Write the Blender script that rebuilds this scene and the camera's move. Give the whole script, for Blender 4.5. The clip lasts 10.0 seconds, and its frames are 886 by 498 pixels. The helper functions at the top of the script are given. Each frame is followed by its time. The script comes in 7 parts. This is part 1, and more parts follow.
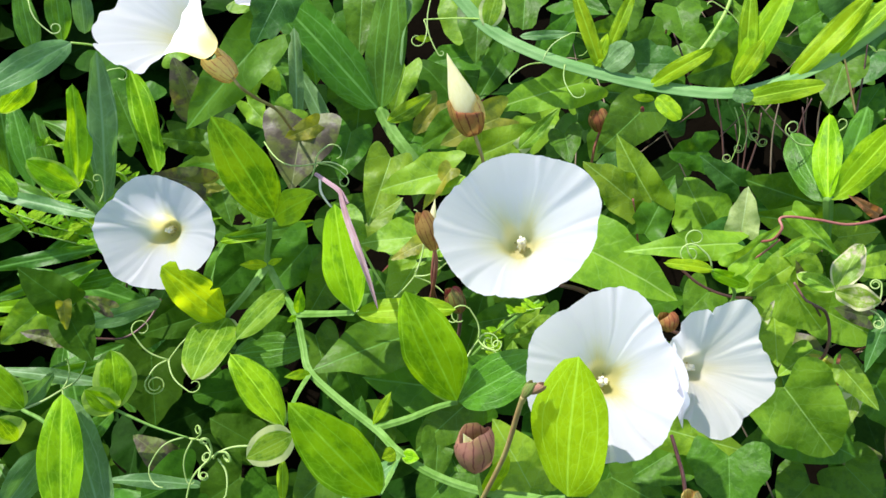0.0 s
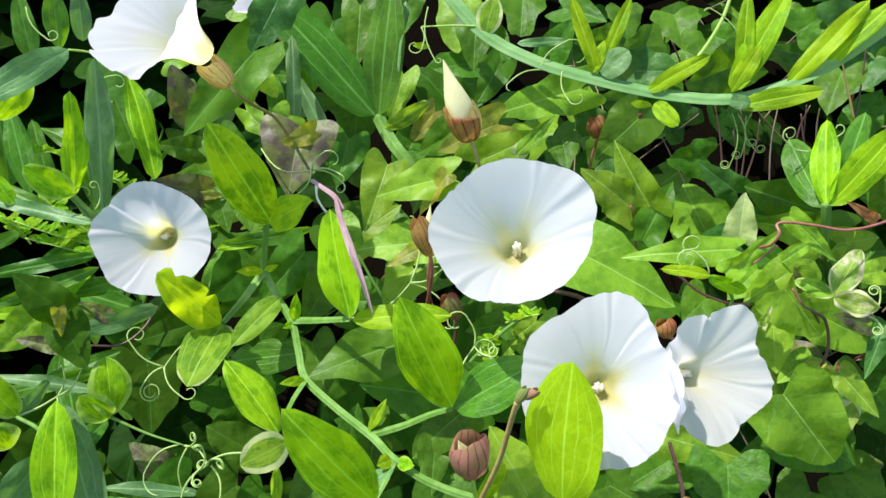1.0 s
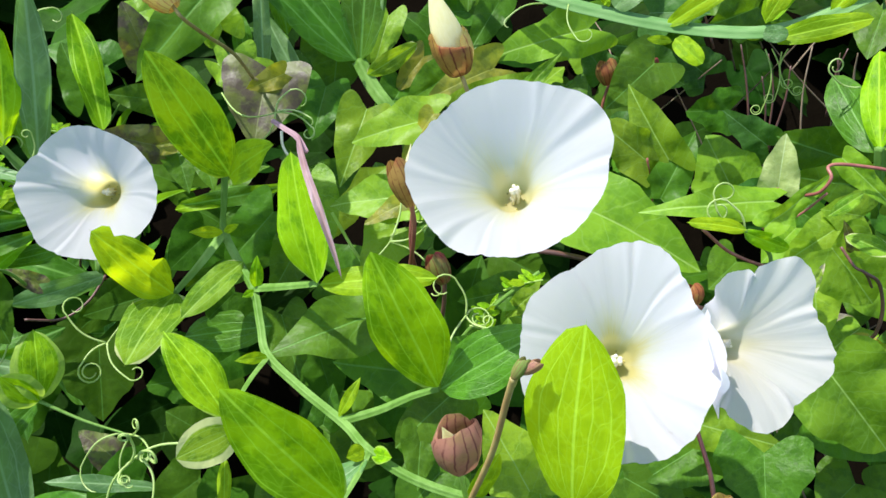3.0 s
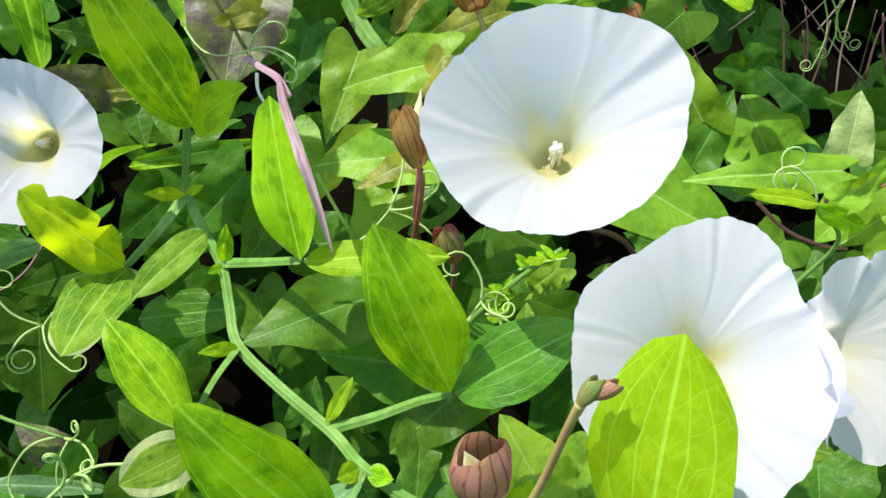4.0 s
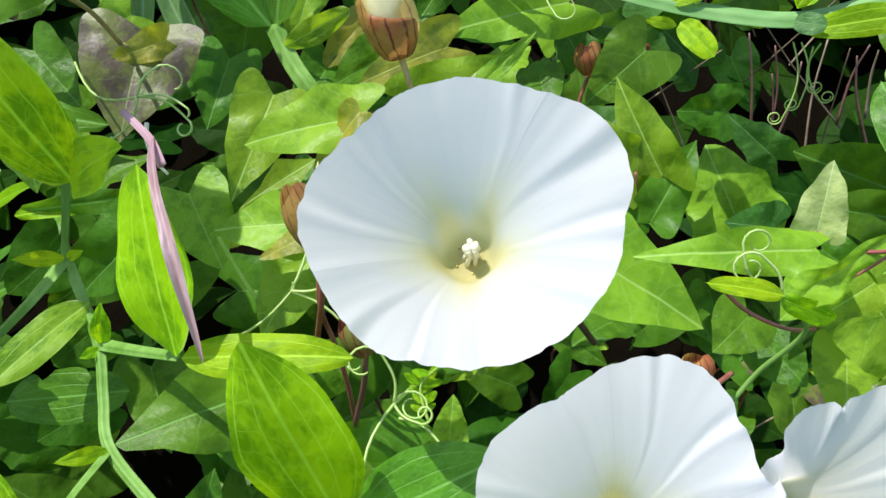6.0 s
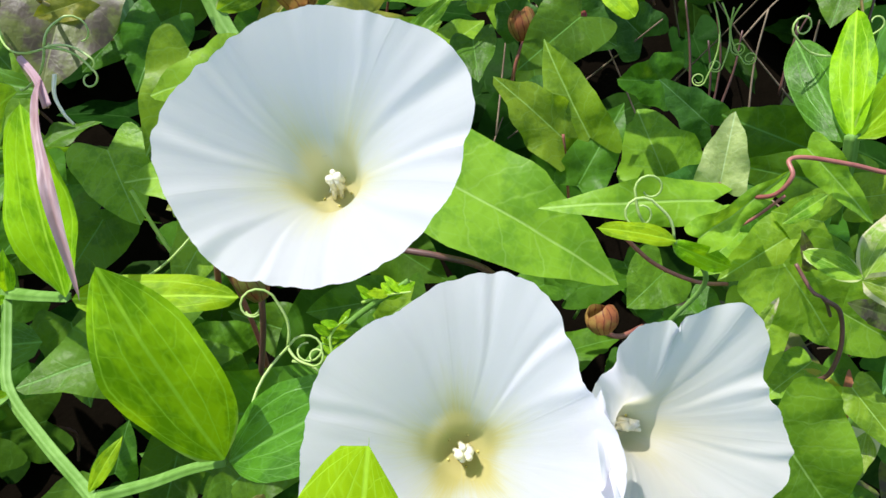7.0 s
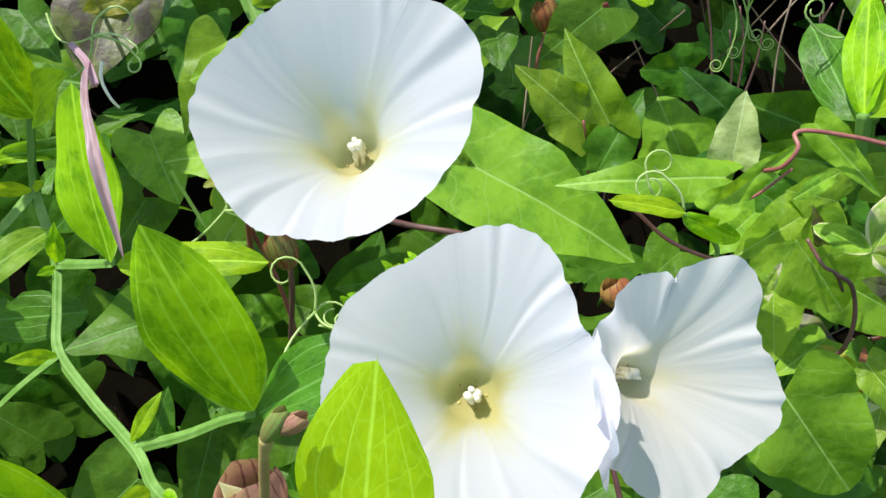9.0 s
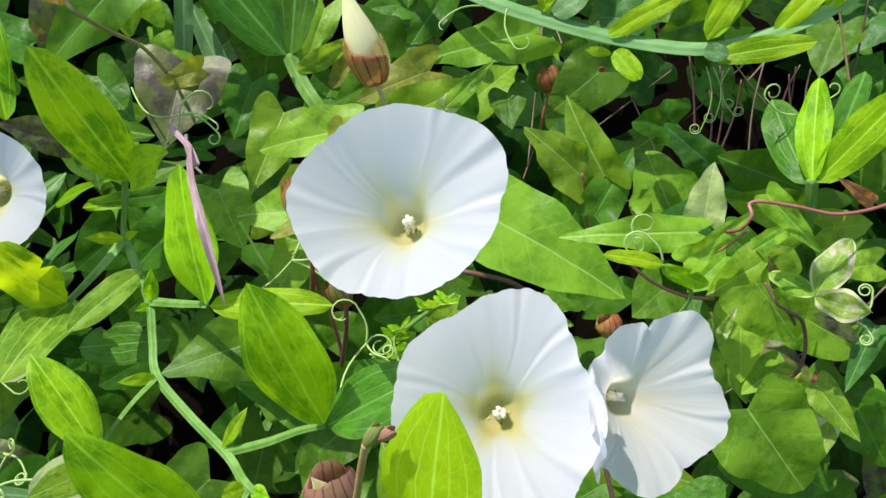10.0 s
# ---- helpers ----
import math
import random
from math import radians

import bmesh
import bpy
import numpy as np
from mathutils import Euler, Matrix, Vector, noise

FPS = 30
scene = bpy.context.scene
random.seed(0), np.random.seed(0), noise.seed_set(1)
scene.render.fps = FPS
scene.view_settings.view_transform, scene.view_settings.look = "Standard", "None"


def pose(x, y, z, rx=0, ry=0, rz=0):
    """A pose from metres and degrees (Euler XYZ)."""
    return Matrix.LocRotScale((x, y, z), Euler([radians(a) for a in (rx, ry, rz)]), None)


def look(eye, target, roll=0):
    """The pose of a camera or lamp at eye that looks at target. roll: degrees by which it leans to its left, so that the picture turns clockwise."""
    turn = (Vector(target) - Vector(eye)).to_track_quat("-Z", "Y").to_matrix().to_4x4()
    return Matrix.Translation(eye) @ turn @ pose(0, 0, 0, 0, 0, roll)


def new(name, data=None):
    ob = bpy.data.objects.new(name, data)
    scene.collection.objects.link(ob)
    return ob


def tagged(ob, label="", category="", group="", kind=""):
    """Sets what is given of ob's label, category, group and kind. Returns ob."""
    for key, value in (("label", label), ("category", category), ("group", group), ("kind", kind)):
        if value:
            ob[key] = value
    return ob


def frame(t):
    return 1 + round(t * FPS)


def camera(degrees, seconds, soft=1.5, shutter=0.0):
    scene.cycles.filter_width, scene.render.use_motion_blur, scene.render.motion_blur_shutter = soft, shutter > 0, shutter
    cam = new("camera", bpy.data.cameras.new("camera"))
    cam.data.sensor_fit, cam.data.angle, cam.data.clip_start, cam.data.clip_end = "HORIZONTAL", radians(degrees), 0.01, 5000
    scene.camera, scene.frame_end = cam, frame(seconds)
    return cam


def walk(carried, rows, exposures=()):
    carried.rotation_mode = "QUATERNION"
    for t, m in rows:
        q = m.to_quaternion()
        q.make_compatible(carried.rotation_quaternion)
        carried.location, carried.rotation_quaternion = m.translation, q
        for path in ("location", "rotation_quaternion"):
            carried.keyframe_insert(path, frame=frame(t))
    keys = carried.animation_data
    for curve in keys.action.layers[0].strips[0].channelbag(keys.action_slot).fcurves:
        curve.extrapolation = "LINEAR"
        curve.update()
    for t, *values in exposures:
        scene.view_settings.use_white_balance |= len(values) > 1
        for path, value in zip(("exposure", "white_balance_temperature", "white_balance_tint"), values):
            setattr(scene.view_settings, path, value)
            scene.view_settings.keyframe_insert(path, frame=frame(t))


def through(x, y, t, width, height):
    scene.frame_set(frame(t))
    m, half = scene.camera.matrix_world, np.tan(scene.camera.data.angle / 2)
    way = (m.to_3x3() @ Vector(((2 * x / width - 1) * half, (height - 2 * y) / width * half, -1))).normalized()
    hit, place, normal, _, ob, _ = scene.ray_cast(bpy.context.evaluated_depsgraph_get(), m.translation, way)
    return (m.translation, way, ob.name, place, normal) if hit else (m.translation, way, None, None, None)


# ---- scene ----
cam = camera(62.0, 10.0)
PATH = [
    (0, (0.0000, 0.0000, 0.7000), (-0.0000, 0.2457, 0.5279), -0.00),
    (0.5, (0.0035, 0.0007, 0.7010), (0.0029, 0.2476, 0.5306), -0.24),
    (1, (0.0028, 0.0001, 0.6981), (0.0019, 0.2480, 0.5291), -0.15),
    (1.5, (0.0035, 0.0003, 0.6976), (0.0021, 0.2493, 0.5303), -0.22),
    (2, (0.0036, 0.0087, 0.6844), (0.0009, 0.2579, 0.5172), -0.39),
    (2.5, (0.0083, 0.0212, 0.6733), (0.0051, 0.2688, 0.5039), -0.49),
    (3, (0.0099, 0.0362, 0.6575), (0.0073, 0.2808, 0.4839), -0.69),
    (3.2, (0.0118, 0.0448, 0.6469), (0.0092, 0.2879, 0.4711), -0.89),
    (4.3, (-0.0062, 0.0893, 0.6278), (0.0075, 0.3248, 0.4424), 3.31),
    (4.5, (-0.0059, 0.0967, 0.6265), (0.0083, 0.3328, 0.4420), 4.06),
    (5, (0.0016, 0.1124, 0.6306), (0.0155, 0.3506, 0.4488), 4.48),
    (6.3, (0.0229, 0.1187, 0.6270), (0.0433, 0.3553, 0.4437), 4.60),
    (6.5, (0.0296, 0.1141, 0.6244), (0.0504, 0.3506, 0.4409), 4.73),
    (7, (0.0442, 0.1076, 0.6214), (0.0638, 0.3432, 0.4368), 4.55),
    (7.5, (0.0501, 0.1005, 0.6175), (0.0657, 0.3367, 0.4332), 3.93),
    (8, (0.0470, 0.0965, 0.6166), (0.0569, 0.3328, 0.4321), 3.10),
    (8.5, (0.0467, 0.0955, 0.6167), (0.0525, 0.3324, 0.4328), 2.47),
    (9, (0.0486, 0.0927, 0.6205), (0.0540, 0.3301, 0.4372), 2.57),
    (9.5, (0.0409, 0.0752, 0.6539), (0.0468, 0.3138, 0.4722), 2.93),
    (10, (0.0375, 0.0591, 0.6624), (0.0431, 0.2985, 0.4816), 2.73),
]
EXPOSURES = [(0.0, 1.01), (2.5, 1.00), (4.5, 1.00), (7.0, 0.90), (9.0, 0.88), (10.0, 0.81)]
walk(cam, [(t, look(eye, target, roll)) for t, eye, target, roll in PATH], EXPOSURES)

# ---------------------------------------------------------------- light
world = bpy.data.worlds.new("sky")
scene.world = world
world.use_nodes = True
wn = world.node_tree
sky = wn.nodes.new("ShaderNodeTexSky")
sky.sky_type, sky.sun_disc = "NISHITA", False
SUN_DIR = Vector((-0.44, 0.06, 0.895)).normalized()
sky.sun_elevation = math.asin(SUN_DIR.z)
sky.sun_rotation = math.atan2(SUN_DIR.x, SUN_DIR.y)
wn.nodes["Background"].inputs["Strength"].default_value = 0.15
wn.links.new(sky.outputs["Color"], wn.nodes["Background"].inputs["Color"])
sun = new("sun", bpy.data.lights.new("sun", "SUN"))
sun.data.energy, sun.data.angle, sun.data.color = 3.9, radians(0.53), (1.0, 0.975, 0.93)
sun.matrix_world = Matrix.Translation((-2, 3, 4)) @ SUN_DIR.to_track_quat("Z", "Y").to_matrix().to_4x4()


# ---------------------------------------------------------------- materials
class Nodes:
    """A short hand for node trees."""

    def __init__(self, name):
        self.mat = bpy.data.materials.new(name)
        self.mat.use_nodes = True
        self.tree = self.mat.node_tree
        self.tree.nodes.clear()
        self.out = self.tree.nodes.new("ShaderNodeOutputMaterial")

    def node(self, kind, **sets):
        n = self.tree.nodes.new(kind)
        for key, value in sets.items():
            setattr(n, key, value)
        return n

    def put(self, value, socket):
        if isinstance(value, bpy.types.NodeSocket):
            self.tree.links.new(value, socket)
        elif isinstance(value, (tuple, list)) and len(value) == 3 and socket.type == "RGBA":
            socket.default_value = (*value, 1)
        else:
            socket.default_value = value

    def math(self, op, a, b=0.0, c=0.0, clamp=False):
        n = self.node("ShaderNodeMath", operation=op, use_clamp=clamp)
        for k, v in enumerate((a, b, c)):
            self.put(v, n.inputs[k])
        return n.outputs[0]

    def mix(self, fac, a, b):
        n = self.node("ShaderNodeMix", data_type="RGBA")
        self.put(fac, n.inputs[0])
        self.put(a, n.inputs[6])
        self.put(b, n.inputs[7])
        return n.outputs[2]

    def step(self, value, lo, hi):
        n = self.node("ShaderNodeMapRange", interpolation_type="SMOOTHSTEP")
        for k, v in enumerate((value, lo, hi, 0.0, 1.0)):
            self.put(v, n.inputs[k])
        return n.outputs[0]

    def noise(self, vector, scale, detail=2.0, rough=0.5):
        n = self.node("ShaderNodeTexNoise")
        if vector is not None:
            self.put(vector, n.inputs["Vector"])
        n.inputs["Scale"].default_value, n.inputs["Detail"].default_value, n.inputs["Roughness"].default_value = scale, detail, rough
        return n.outputs["Fac"]

    def bump(self, height, strength, distance):
        n = self.node("ShaderNodeBump")
        n.inputs["Strength"].default_value, n.inputs["Distance"].default_value = strength, distance
        self.put(height, n.inputs["Height"])
        return n.outputs["Normal"]

    def local(self):
        """Local place, shifted for each object by its random number."""
        co = self.node("ShaderNodeTexCoord").outputs["Object"]
        info = self.node("ShaderNodeObjectInfo").outputs["Random"]
        n = self.node("ShaderNodeVectorMath", operation="ADD")
        self.put(co, n.inputs[0])
        shift = self.node("ShaderNodeCombineXYZ")
        for k in range(3):
            self.put(self.math("MULTIPLY", info, 17.0 + 5 * k), shift.inputs[k])
        self.put(shift.outputs[0], n.inputs[1])
        return co, n.outputs[0], info

    def finish(self, color, rough=0.5, translucent=0.0, through=None, normal=None, specular=0.5, coat=0.0):
        b = self.node("ShaderNodeBsdfPrincipled")
        self.put(color, b.inputs["Base Color"])
        self.put(rough, b.inputs["Roughness"])
        b.inputs["Specular IOR Level"].default_value = specular
        b.inputs["Coat Weight"].default_value = coat
        if normal is not None:
            self.put(normal, b.inputs["Normal"])
        last = b.outputs[0]
        if translucent:
            t = self.node("ShaderNodeBsdfTranslucent")
            self.put(through if through is not None else color, t.inputs["Color"])
            m = self.node("ShaderNodeMixShader")
            m.inputs[0].default_value = translucent
            self.put(last, m.inputs[1])
            self.put(t.outputs[0], m.inputs[2])
            last = m.outputs[0]
        self.put(last, self.out.inputs["Surface"])
        return self.mat


def leaf_material(name, base, deep, vein, through, veins="pea", blotch=0.5, rim=0.0, rim_color=(0.5, 0.6, 0.2), translucent=0.45,
                  rough=0.42, specular=0.5, per_island=False, dry=None):
    """A thin green leaf: patches of deeper green, pale veins, light shining through. Local y runs from the stalk (0) to the tip (1)."""
    n = Nodes(name)
    base, deep, through = ((k * 1.18 * q[0], k * q[1], k * q[2]) for k, q in ((0.76, base), (0.60, deep), (0.86, through)))
    co, moved, rnd = n.local()
    if per_island:
        rnd = n.node("ShaderNodeNewGeometry").outputs["Random Per Island"]
        uv = n.node("ShaderNodeUVMap").outputs[0]
        co = moved = uv
    sep = n.node("ShaderNodeSeparateXYZ")
    n.put(co, sep.inputs[0])
    x, y = sep.outputs[0], sep.outputs[1]
    ax = n.math("ABSOLUTE", x)
    wobble = n.noise(moved, 5.0, 2.0)
    mid = n.math("SUBTRACT", 1.0, n.step(ax, 0.003, 0.012))
    pea = veins == "pea"
    half = n.math("ADD", n.math("MULTIPLY", n.math("MULTIPLY", y, n.math("SUBTRACT", 1.0, y)), 1.0), 0.01)
    across = n.math("ADD", n.math("DIVIDE", ax, half), n.math("MULTIPLY", wobble, 0.12))
    slant = n.math("ADD", n.math("MULTIPLY", n.math("SUBTRACT", y, n.math("MULTIPLY", ax, 1.3 if pea else 0.75)), 6.0 if pea else 4.0), n.math("MULTIPLY", wobble, 1.6 if pea else 0.9))
    side = n.math("SUBTRACT", 1.0, n.step(n.math("PINGPONG", slant, 0.5), 0.0, 0.05))
    if pea:
        lengthwise = n.math("SUBTRACT", 1.0, n.step(n.math("PINGPONG", n.math("MULTIPLY", across, 2.6), 0.5), 0.0, 0.07))
        side = n.math("MAXIMUM", n.math("MULTIPLY", side, 0.45), lengthwise)
    # the fine net between the side veins
    mesh_at = n.node("ShaderNodeMapping")
    n.put(moved, mesh_at.inputs["Vector"])
    mesh_at.inputs["Scale"].default_value = (22, 9, 1) if pea else (13, 10, 1)
    mesh_at.inputs["Rotation"].default_value = (0, 0, 0.15)
    cells = n.node("ShaderNodeTexVoronoi", feature="DISTANCE_TO_EDGE", voronoi_dimensions="2D")
    n.put(mesh_at.outputs[0], cells.inputs["Vector"])
    cells.inputs["Scale"].default_value = 1.0
    fine_net = n.math("SUBTRACT", 1.0, n.step(cells.outputs["Distance"], 0.01, 0.12))
    lines = n.math("MAXIMUM", n.math("MULTIPLY", side, 0.85 if pea else 0.35), n.math("MULTIPLY", fine_net, 0.22 if pea else 0.12))
    line = n.math("MAXIMUM", mid, lines, clamp=True)
    stretched = n.node("ShaderNodeMapping")
    n.put(moved, stretched.inputs["Vector"])
    stretched.inputs["Scale"].default_value = (1.9, 0.9, 1) if pea else (1, 1, 1)
    patches = n.step(n.noise(stretched.outputs[0], 3.4, 4.0, 0.6), 0.44, 0.60)
    fine = n.noise(moved, 30.0, 3.0, 0.6)
    tone = n.mix(n.math("MULTIPLY", patches, blotch), base, deep)
    shade = n.node("ShaderNodeHueSaturation")
    n.put(n.math("ADD", 0.485, n.math("MULTIPLY", rnd, 0.03)), shade.inputs["Hue"])
    n.put(n.math("ADD", 0.80, n.math("MULTIPLY", n.math("FRACT", n.math("MULTIPLY", rnd, 7.3)), 0.4)), shade.inputs["Value"])
    n.put(tone, shade.inputs["Color"])
    tone = n.mix(n.math("MULTIPLY", line, 0.8), shade.outputs[0], vein)
    tone = n.mix(n.math("MULTIPLY", n.step(fine, 0.45, 0.8), 0.25), tone, deep)
    glow = n.mix(n.math("MULTIPLY", patches, blotch * 0.8), through, deep)
    glow = n.mix(n.math("MULTIPLY", line, 0.5), glow, vein)
    if rim and veins == "pea":
        edge = n.math("MULTIPLY", n.step(across, 0.93, 1.06), rim)
        tone, glow = n.mix(edge, tone, rim_color), n.mix(edge, glow, rim_color)
    if dry:
        spot = n.math("MULTIPLY", n.step(n.noise(moved, 2.6, 4.0, 0.65), 0.48, 0.60), n.step(y, 0.25, 0.6))
        tone, glow = n.mix(spot, tone, dry), n.mix(spot, glow, dry)
    height = n.math("ADD", n.math("MULTIPLY", line, -0.14), n.math("MULTIPLY", n.noise(moved, 6.0, 3.0), 1.2))
    return n.finish(tone, n.math("ADD", rough, n.math("MULTIPLY", fine, 0.15)), translucent, glow, n.bump(height, 0.4, 0.0018), specular)


def plain_material(name, a, b, scale, rough=0.5, translucent=0.0, through=None, stretch=None, bump=0.3, specular=0.5):
    """Two tones in a noise, stretched along an axis for fibres and streaks."""
    n = Nodes(name)
    co, moved, rnd = n.local()
    if stretch:
        m = n.node("ShaderNodeMapping")
        n.put(moved, m.inputs["Vector"])
        m.inputs["Scale"].default_value = stretch
        moved = m.outputs[0]
    f = n.noise(moved, scale, 4.0, 0.6)
    g = n.noise(moved, scale * 6, 2.0, 0.5)
    color = n.mix(n.step(n.math("ADD", n.math("MULTIPLY", f, 0.75), n.math("MULTIPLY", g, 0.25)), 0.35, 0.65), a, b)
    return n.finish(color, rough, translucent, through, n.bump(f, bump, 0.001), specular)


def petal_material(name, tint, throat, pit, reach=0.62):
    """White funnel flower: cream towards the throat, faint radial veins, soft light through it. The map's v runs from the throat to the rim, u round it."""
    n = Nodes(name)
    co, moved, rnd = n.local()
    sep = n.node("ShaderNodeSeparateXYZ")
    n.put(n.node("ShaderNodeUVMap").outputs[0], sep.inputs[0])
    u, v = sep.outputs[0], sep.outputs[1]
    ray = n.node("ShaderNodeCombineXYZ")
    n.put(n.math("MULTIPLY", u, 7.0), ray.inputs[0])
    n.put(n.math("MULTIPLY", v, 1.6), ray.inputs[1])
    streak = n.noise(ray.outputs[0], 3.0, 4.0, 0.65)
    star = n.math("MULTIPLY", n.math("COSINE", n.math("MULTIPLY", u, 2 * math.pi)), 0.07)
    rough_edge = n.math("ADD", n.math("SUBTRACT", v, star), n.math("MULTIPLY", n.math("SUBTRACT", streak, 0.5), 0.22))
    cream = n.math("SUBTRACT", 1.0, n.step(rough_edge, 0.10, reach))
    deep = n.math("SUBTRACT", 1.0, n.step(rough_edge, 0.10, 0.36))
    seam = n.math("PINGPONG", n.math("ADD", u, n.math("MULTIPLY", n.noise(moved, 90.0, 2.0), 0.03)), 0.5)
    seam = n.math("MULTIPLY", n.math("SUBTRACT", 1.0, n.step(seam, 0.002, 0.012)), n.step(v, 0.3, 0.6))
    color = n.mix(n.math("MULTIPLY", cream, 0.85), tint, throat)
    color = n.mix(n.math("MULTIPLY", deep, 0.75), color, pit)
    color = n.mix(n.math("MULTIPLY", seam, 0.14), color, (0.62, 0.60, 0.58))
    color = n.mix(n.math("MULTIPLY", n.step(streak, 0.48, 0.8), 0.05), color, (0.72, 0.74, 0.76))
    speck = n.step(n.noise(moved, 420.0, 1.0), 0.74, 0.78)
    color = n.mix(n.math("MULTIPLY", n.math("MULTIPLY", speck, n.step(n.noise(moved, 60.0, 2.0), 0.58, 0.66)), 0.35), color, (0.42, 0.36, 0.30))
    height = n.math("SUBTRACT", n.math("ADD", streak, n.math("MULTIPLY", n.noise(moved, 260.0, 3.0), 0.35)), n.math("MULTIPLY", seam, 0.8))
    glow = n.mix(n.math("MULTIPLY", cream, 0.8), (0.96, 0.91, 0.98), throat)
    return n.finish(color, 0.6, 0.68, n.mix(n.math("MULTIPLY", deep, 0.8), glow, pit), n.bump(height, 0.14, 0.0010), 0.2)


def bract_material(name, a, b, rib):
    """A veined sepal: dark ribs along its length."""
    n = Nodes(name)
    co, moved, rnd = n.local()
    sep = n.node("ShaderNodeSeparateXYZ")
    n.put(co, sep.inputs[0])
    angle = n.math("ARCTAN2", sep.outputs[1], sep.outputs[0])
    wave = n.math("PINGPONG", n.math("ADD", n.math("MULTIPLY", angle, 2.1), n.math("MULTIPLY", n.noise(moved, 2.0, 3.0), 1.3)), 0.5)
    line = n.math("SUBTRACT", 1.0, n.step(wave, 0.02, 0.13))
    color = n.mix(n.step(n.noise(moved, 1.6, 3.0, 0.6), 0.38, 0.62), a, b)
    color = n.mix(n.math("MULTIPLY", line, n.math("MULTIPLY", n.step(n.noise(moved, 4.0, 3.0), 0.25, 0.55), 0.85)), color, rib)
    color = n.mix(n.math("MULTIPLY", n.step(n.noise(moved, 9.0, 3.0, 0.7), 0.5, 0.75), 0.4), color, rib)
    return n.finish(color, 0.5, 0.40, color, n.bump(line, -0.3, 0.001), 0.3)


M_PEA = leaf_material("pea_leaf_green", (0.27, 0.66, 0.006), (0.11, 0.44, 0.005), (0.50, 0.82, 0.05), (0.56, 0.96, 0.003), blotch=0.7,
                      rim=0.5, rim_color=(0.44, 0.58, 0.14), translucent=0.5, specular=0.14, rough=0.36)
M_PEA_DARK = leaf_material("pea_leaf_deep_green", (0.085, 0.28, 0.014), (0.04, 0.16, 0.010), (0.20, 0.44, 0.08), (0.24, 0.58, 0.008), blotch=0.5,
                           translucent=0.45, rough=0.34, specular=0.25)
M_PEA_LIME = leaf_material("pea_leaf_lime", (0.36, 0.66, 0.008), (0.16, 0.46, 0.008), (0.50, 0.78, 0.05), (0.62, 0.90, 0.005), blotch=0.6,
                           translucent=0.52, specular=0.16)
M_PEA_PLAIN = leaf_material("pea_leaf_plain_lime", (0.32, 0.64, 0.008), (0.24, 0.55, 0.008), (0.48, 0.78, 0.06), (0.56, 0.88, 0.005), blotch=0.25,
                            translucent=0.52, specular=0.16)
# bright yellow and deep patches colour in sun and shadow on one leaflet
M_PEA_SUNLIT = leaf_material("pea_leaf_sunlit_yellow", (0.46, 0.86, 0.010), (0.13, 0.50, 0.008), (0.56, 0.90, 0.05), (0.66, 1.0, 0.004), blotch=0.85,
                             rim=0.6, rim_color=(0.70, 0.82, 0.06), translucent=0.5, specular=0.2)
M_PEA_GREY = leaf_material("pea_leaf_glaucous", (0.13, 0.32, 0.085), (0.075, 0.22, 0.055), (0.26, 0.44, 0.18), (0.22, 0.54, 0.06), blotch=0.4,
                           translucent=0.38, rough=0.42)
M_PEA_PALE = leaf_material("pea_leaf_variegated", (0.26, 0.52, 0.03), (0.09, 0.32, 0.012), (0.42, 0.64, 0.12), (0.46, 0.80, 0.015), blotch=0.7,
                           rim=1.0, rim_color=(0.60, 0.66, 0.28), translucent=0.5, specular=0.2)
M_PEA_DRY = leaf_material("pea_leaf_withering", (0.27, 0.50, 0.04), (0.14, 0.34, 0.03), (0.46, 0.60, 0.15), (0.46, 0.76, 0.03), blotch=0.5,
                          rim=1.0, rim_color=(0.68, 0.66, 0.36), translucent=0.45, dry=(0.62, 0.54, 0.36))
M_BIND = leaf_material("bindweed_leaf_green", (0.085, 0.25, 0.014), (0.045, 0.165, 0.010), (0.17, 0.37, 0.07), (0.24, 0.54, 0.006), veins="net",
                       blotch=0.5, translucent=0.42, rough=0.36, specular=0.18)
M_BIND_LIGHT = leaf_material("bindweed_leaf_light", (0.25, 0.50, 0.03), (0.12, 0.34, 0.018), (0.40, 0.62, 0.14), (0.46, 0.80, 0.010), veins="net",
                             blotch=0.55, translucent=0.46, rough=0.36, specular=0.22)
M_BIND_BLUE = leaf_material("bindweed_leaf_bluish", (0.055, 0.19, 0.03), (0.03, 0.12, 0.02), (0.18, 0.36, 0.13), (0.15, 0.42, 0.02), veins="net",
                            blotch=0.4, translucent=0.35, rough=0.36, specular=0.2)
M_BIND_YELLOW = leaf_material("bindweed_leaf_yellowing", (0.38, 0.42, 0.03), (0.18, 0.32, 0.03), (0.50, 0.52, 0.10), (0.66, 0.78, 0.01), veins="net",
                              blotch=0.6, translucent=0.5)
# darker copy of the bindweed leaf, with the understory's shade put into its colour
M_BIND_SHADED = leaf_material("bindweed_leaf_shaded", (0.045, 0.15, 0.008), (0.025, 0.10, 0.006), (0.08, 0.20, 0.03), (0.13, 0.34, 0.004), veins="net",
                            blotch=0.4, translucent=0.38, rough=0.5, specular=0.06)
M_BRONZE = leaf_material("bindweed_leaf_bronze", (0.15, 0.22, 0.035), (0.11, 0.085, 0.065), (0.22, 0.25, 0.08), (0.30, 0.36, 0.03), veins="net", blotch=0.9,
                         translucent=0.4)
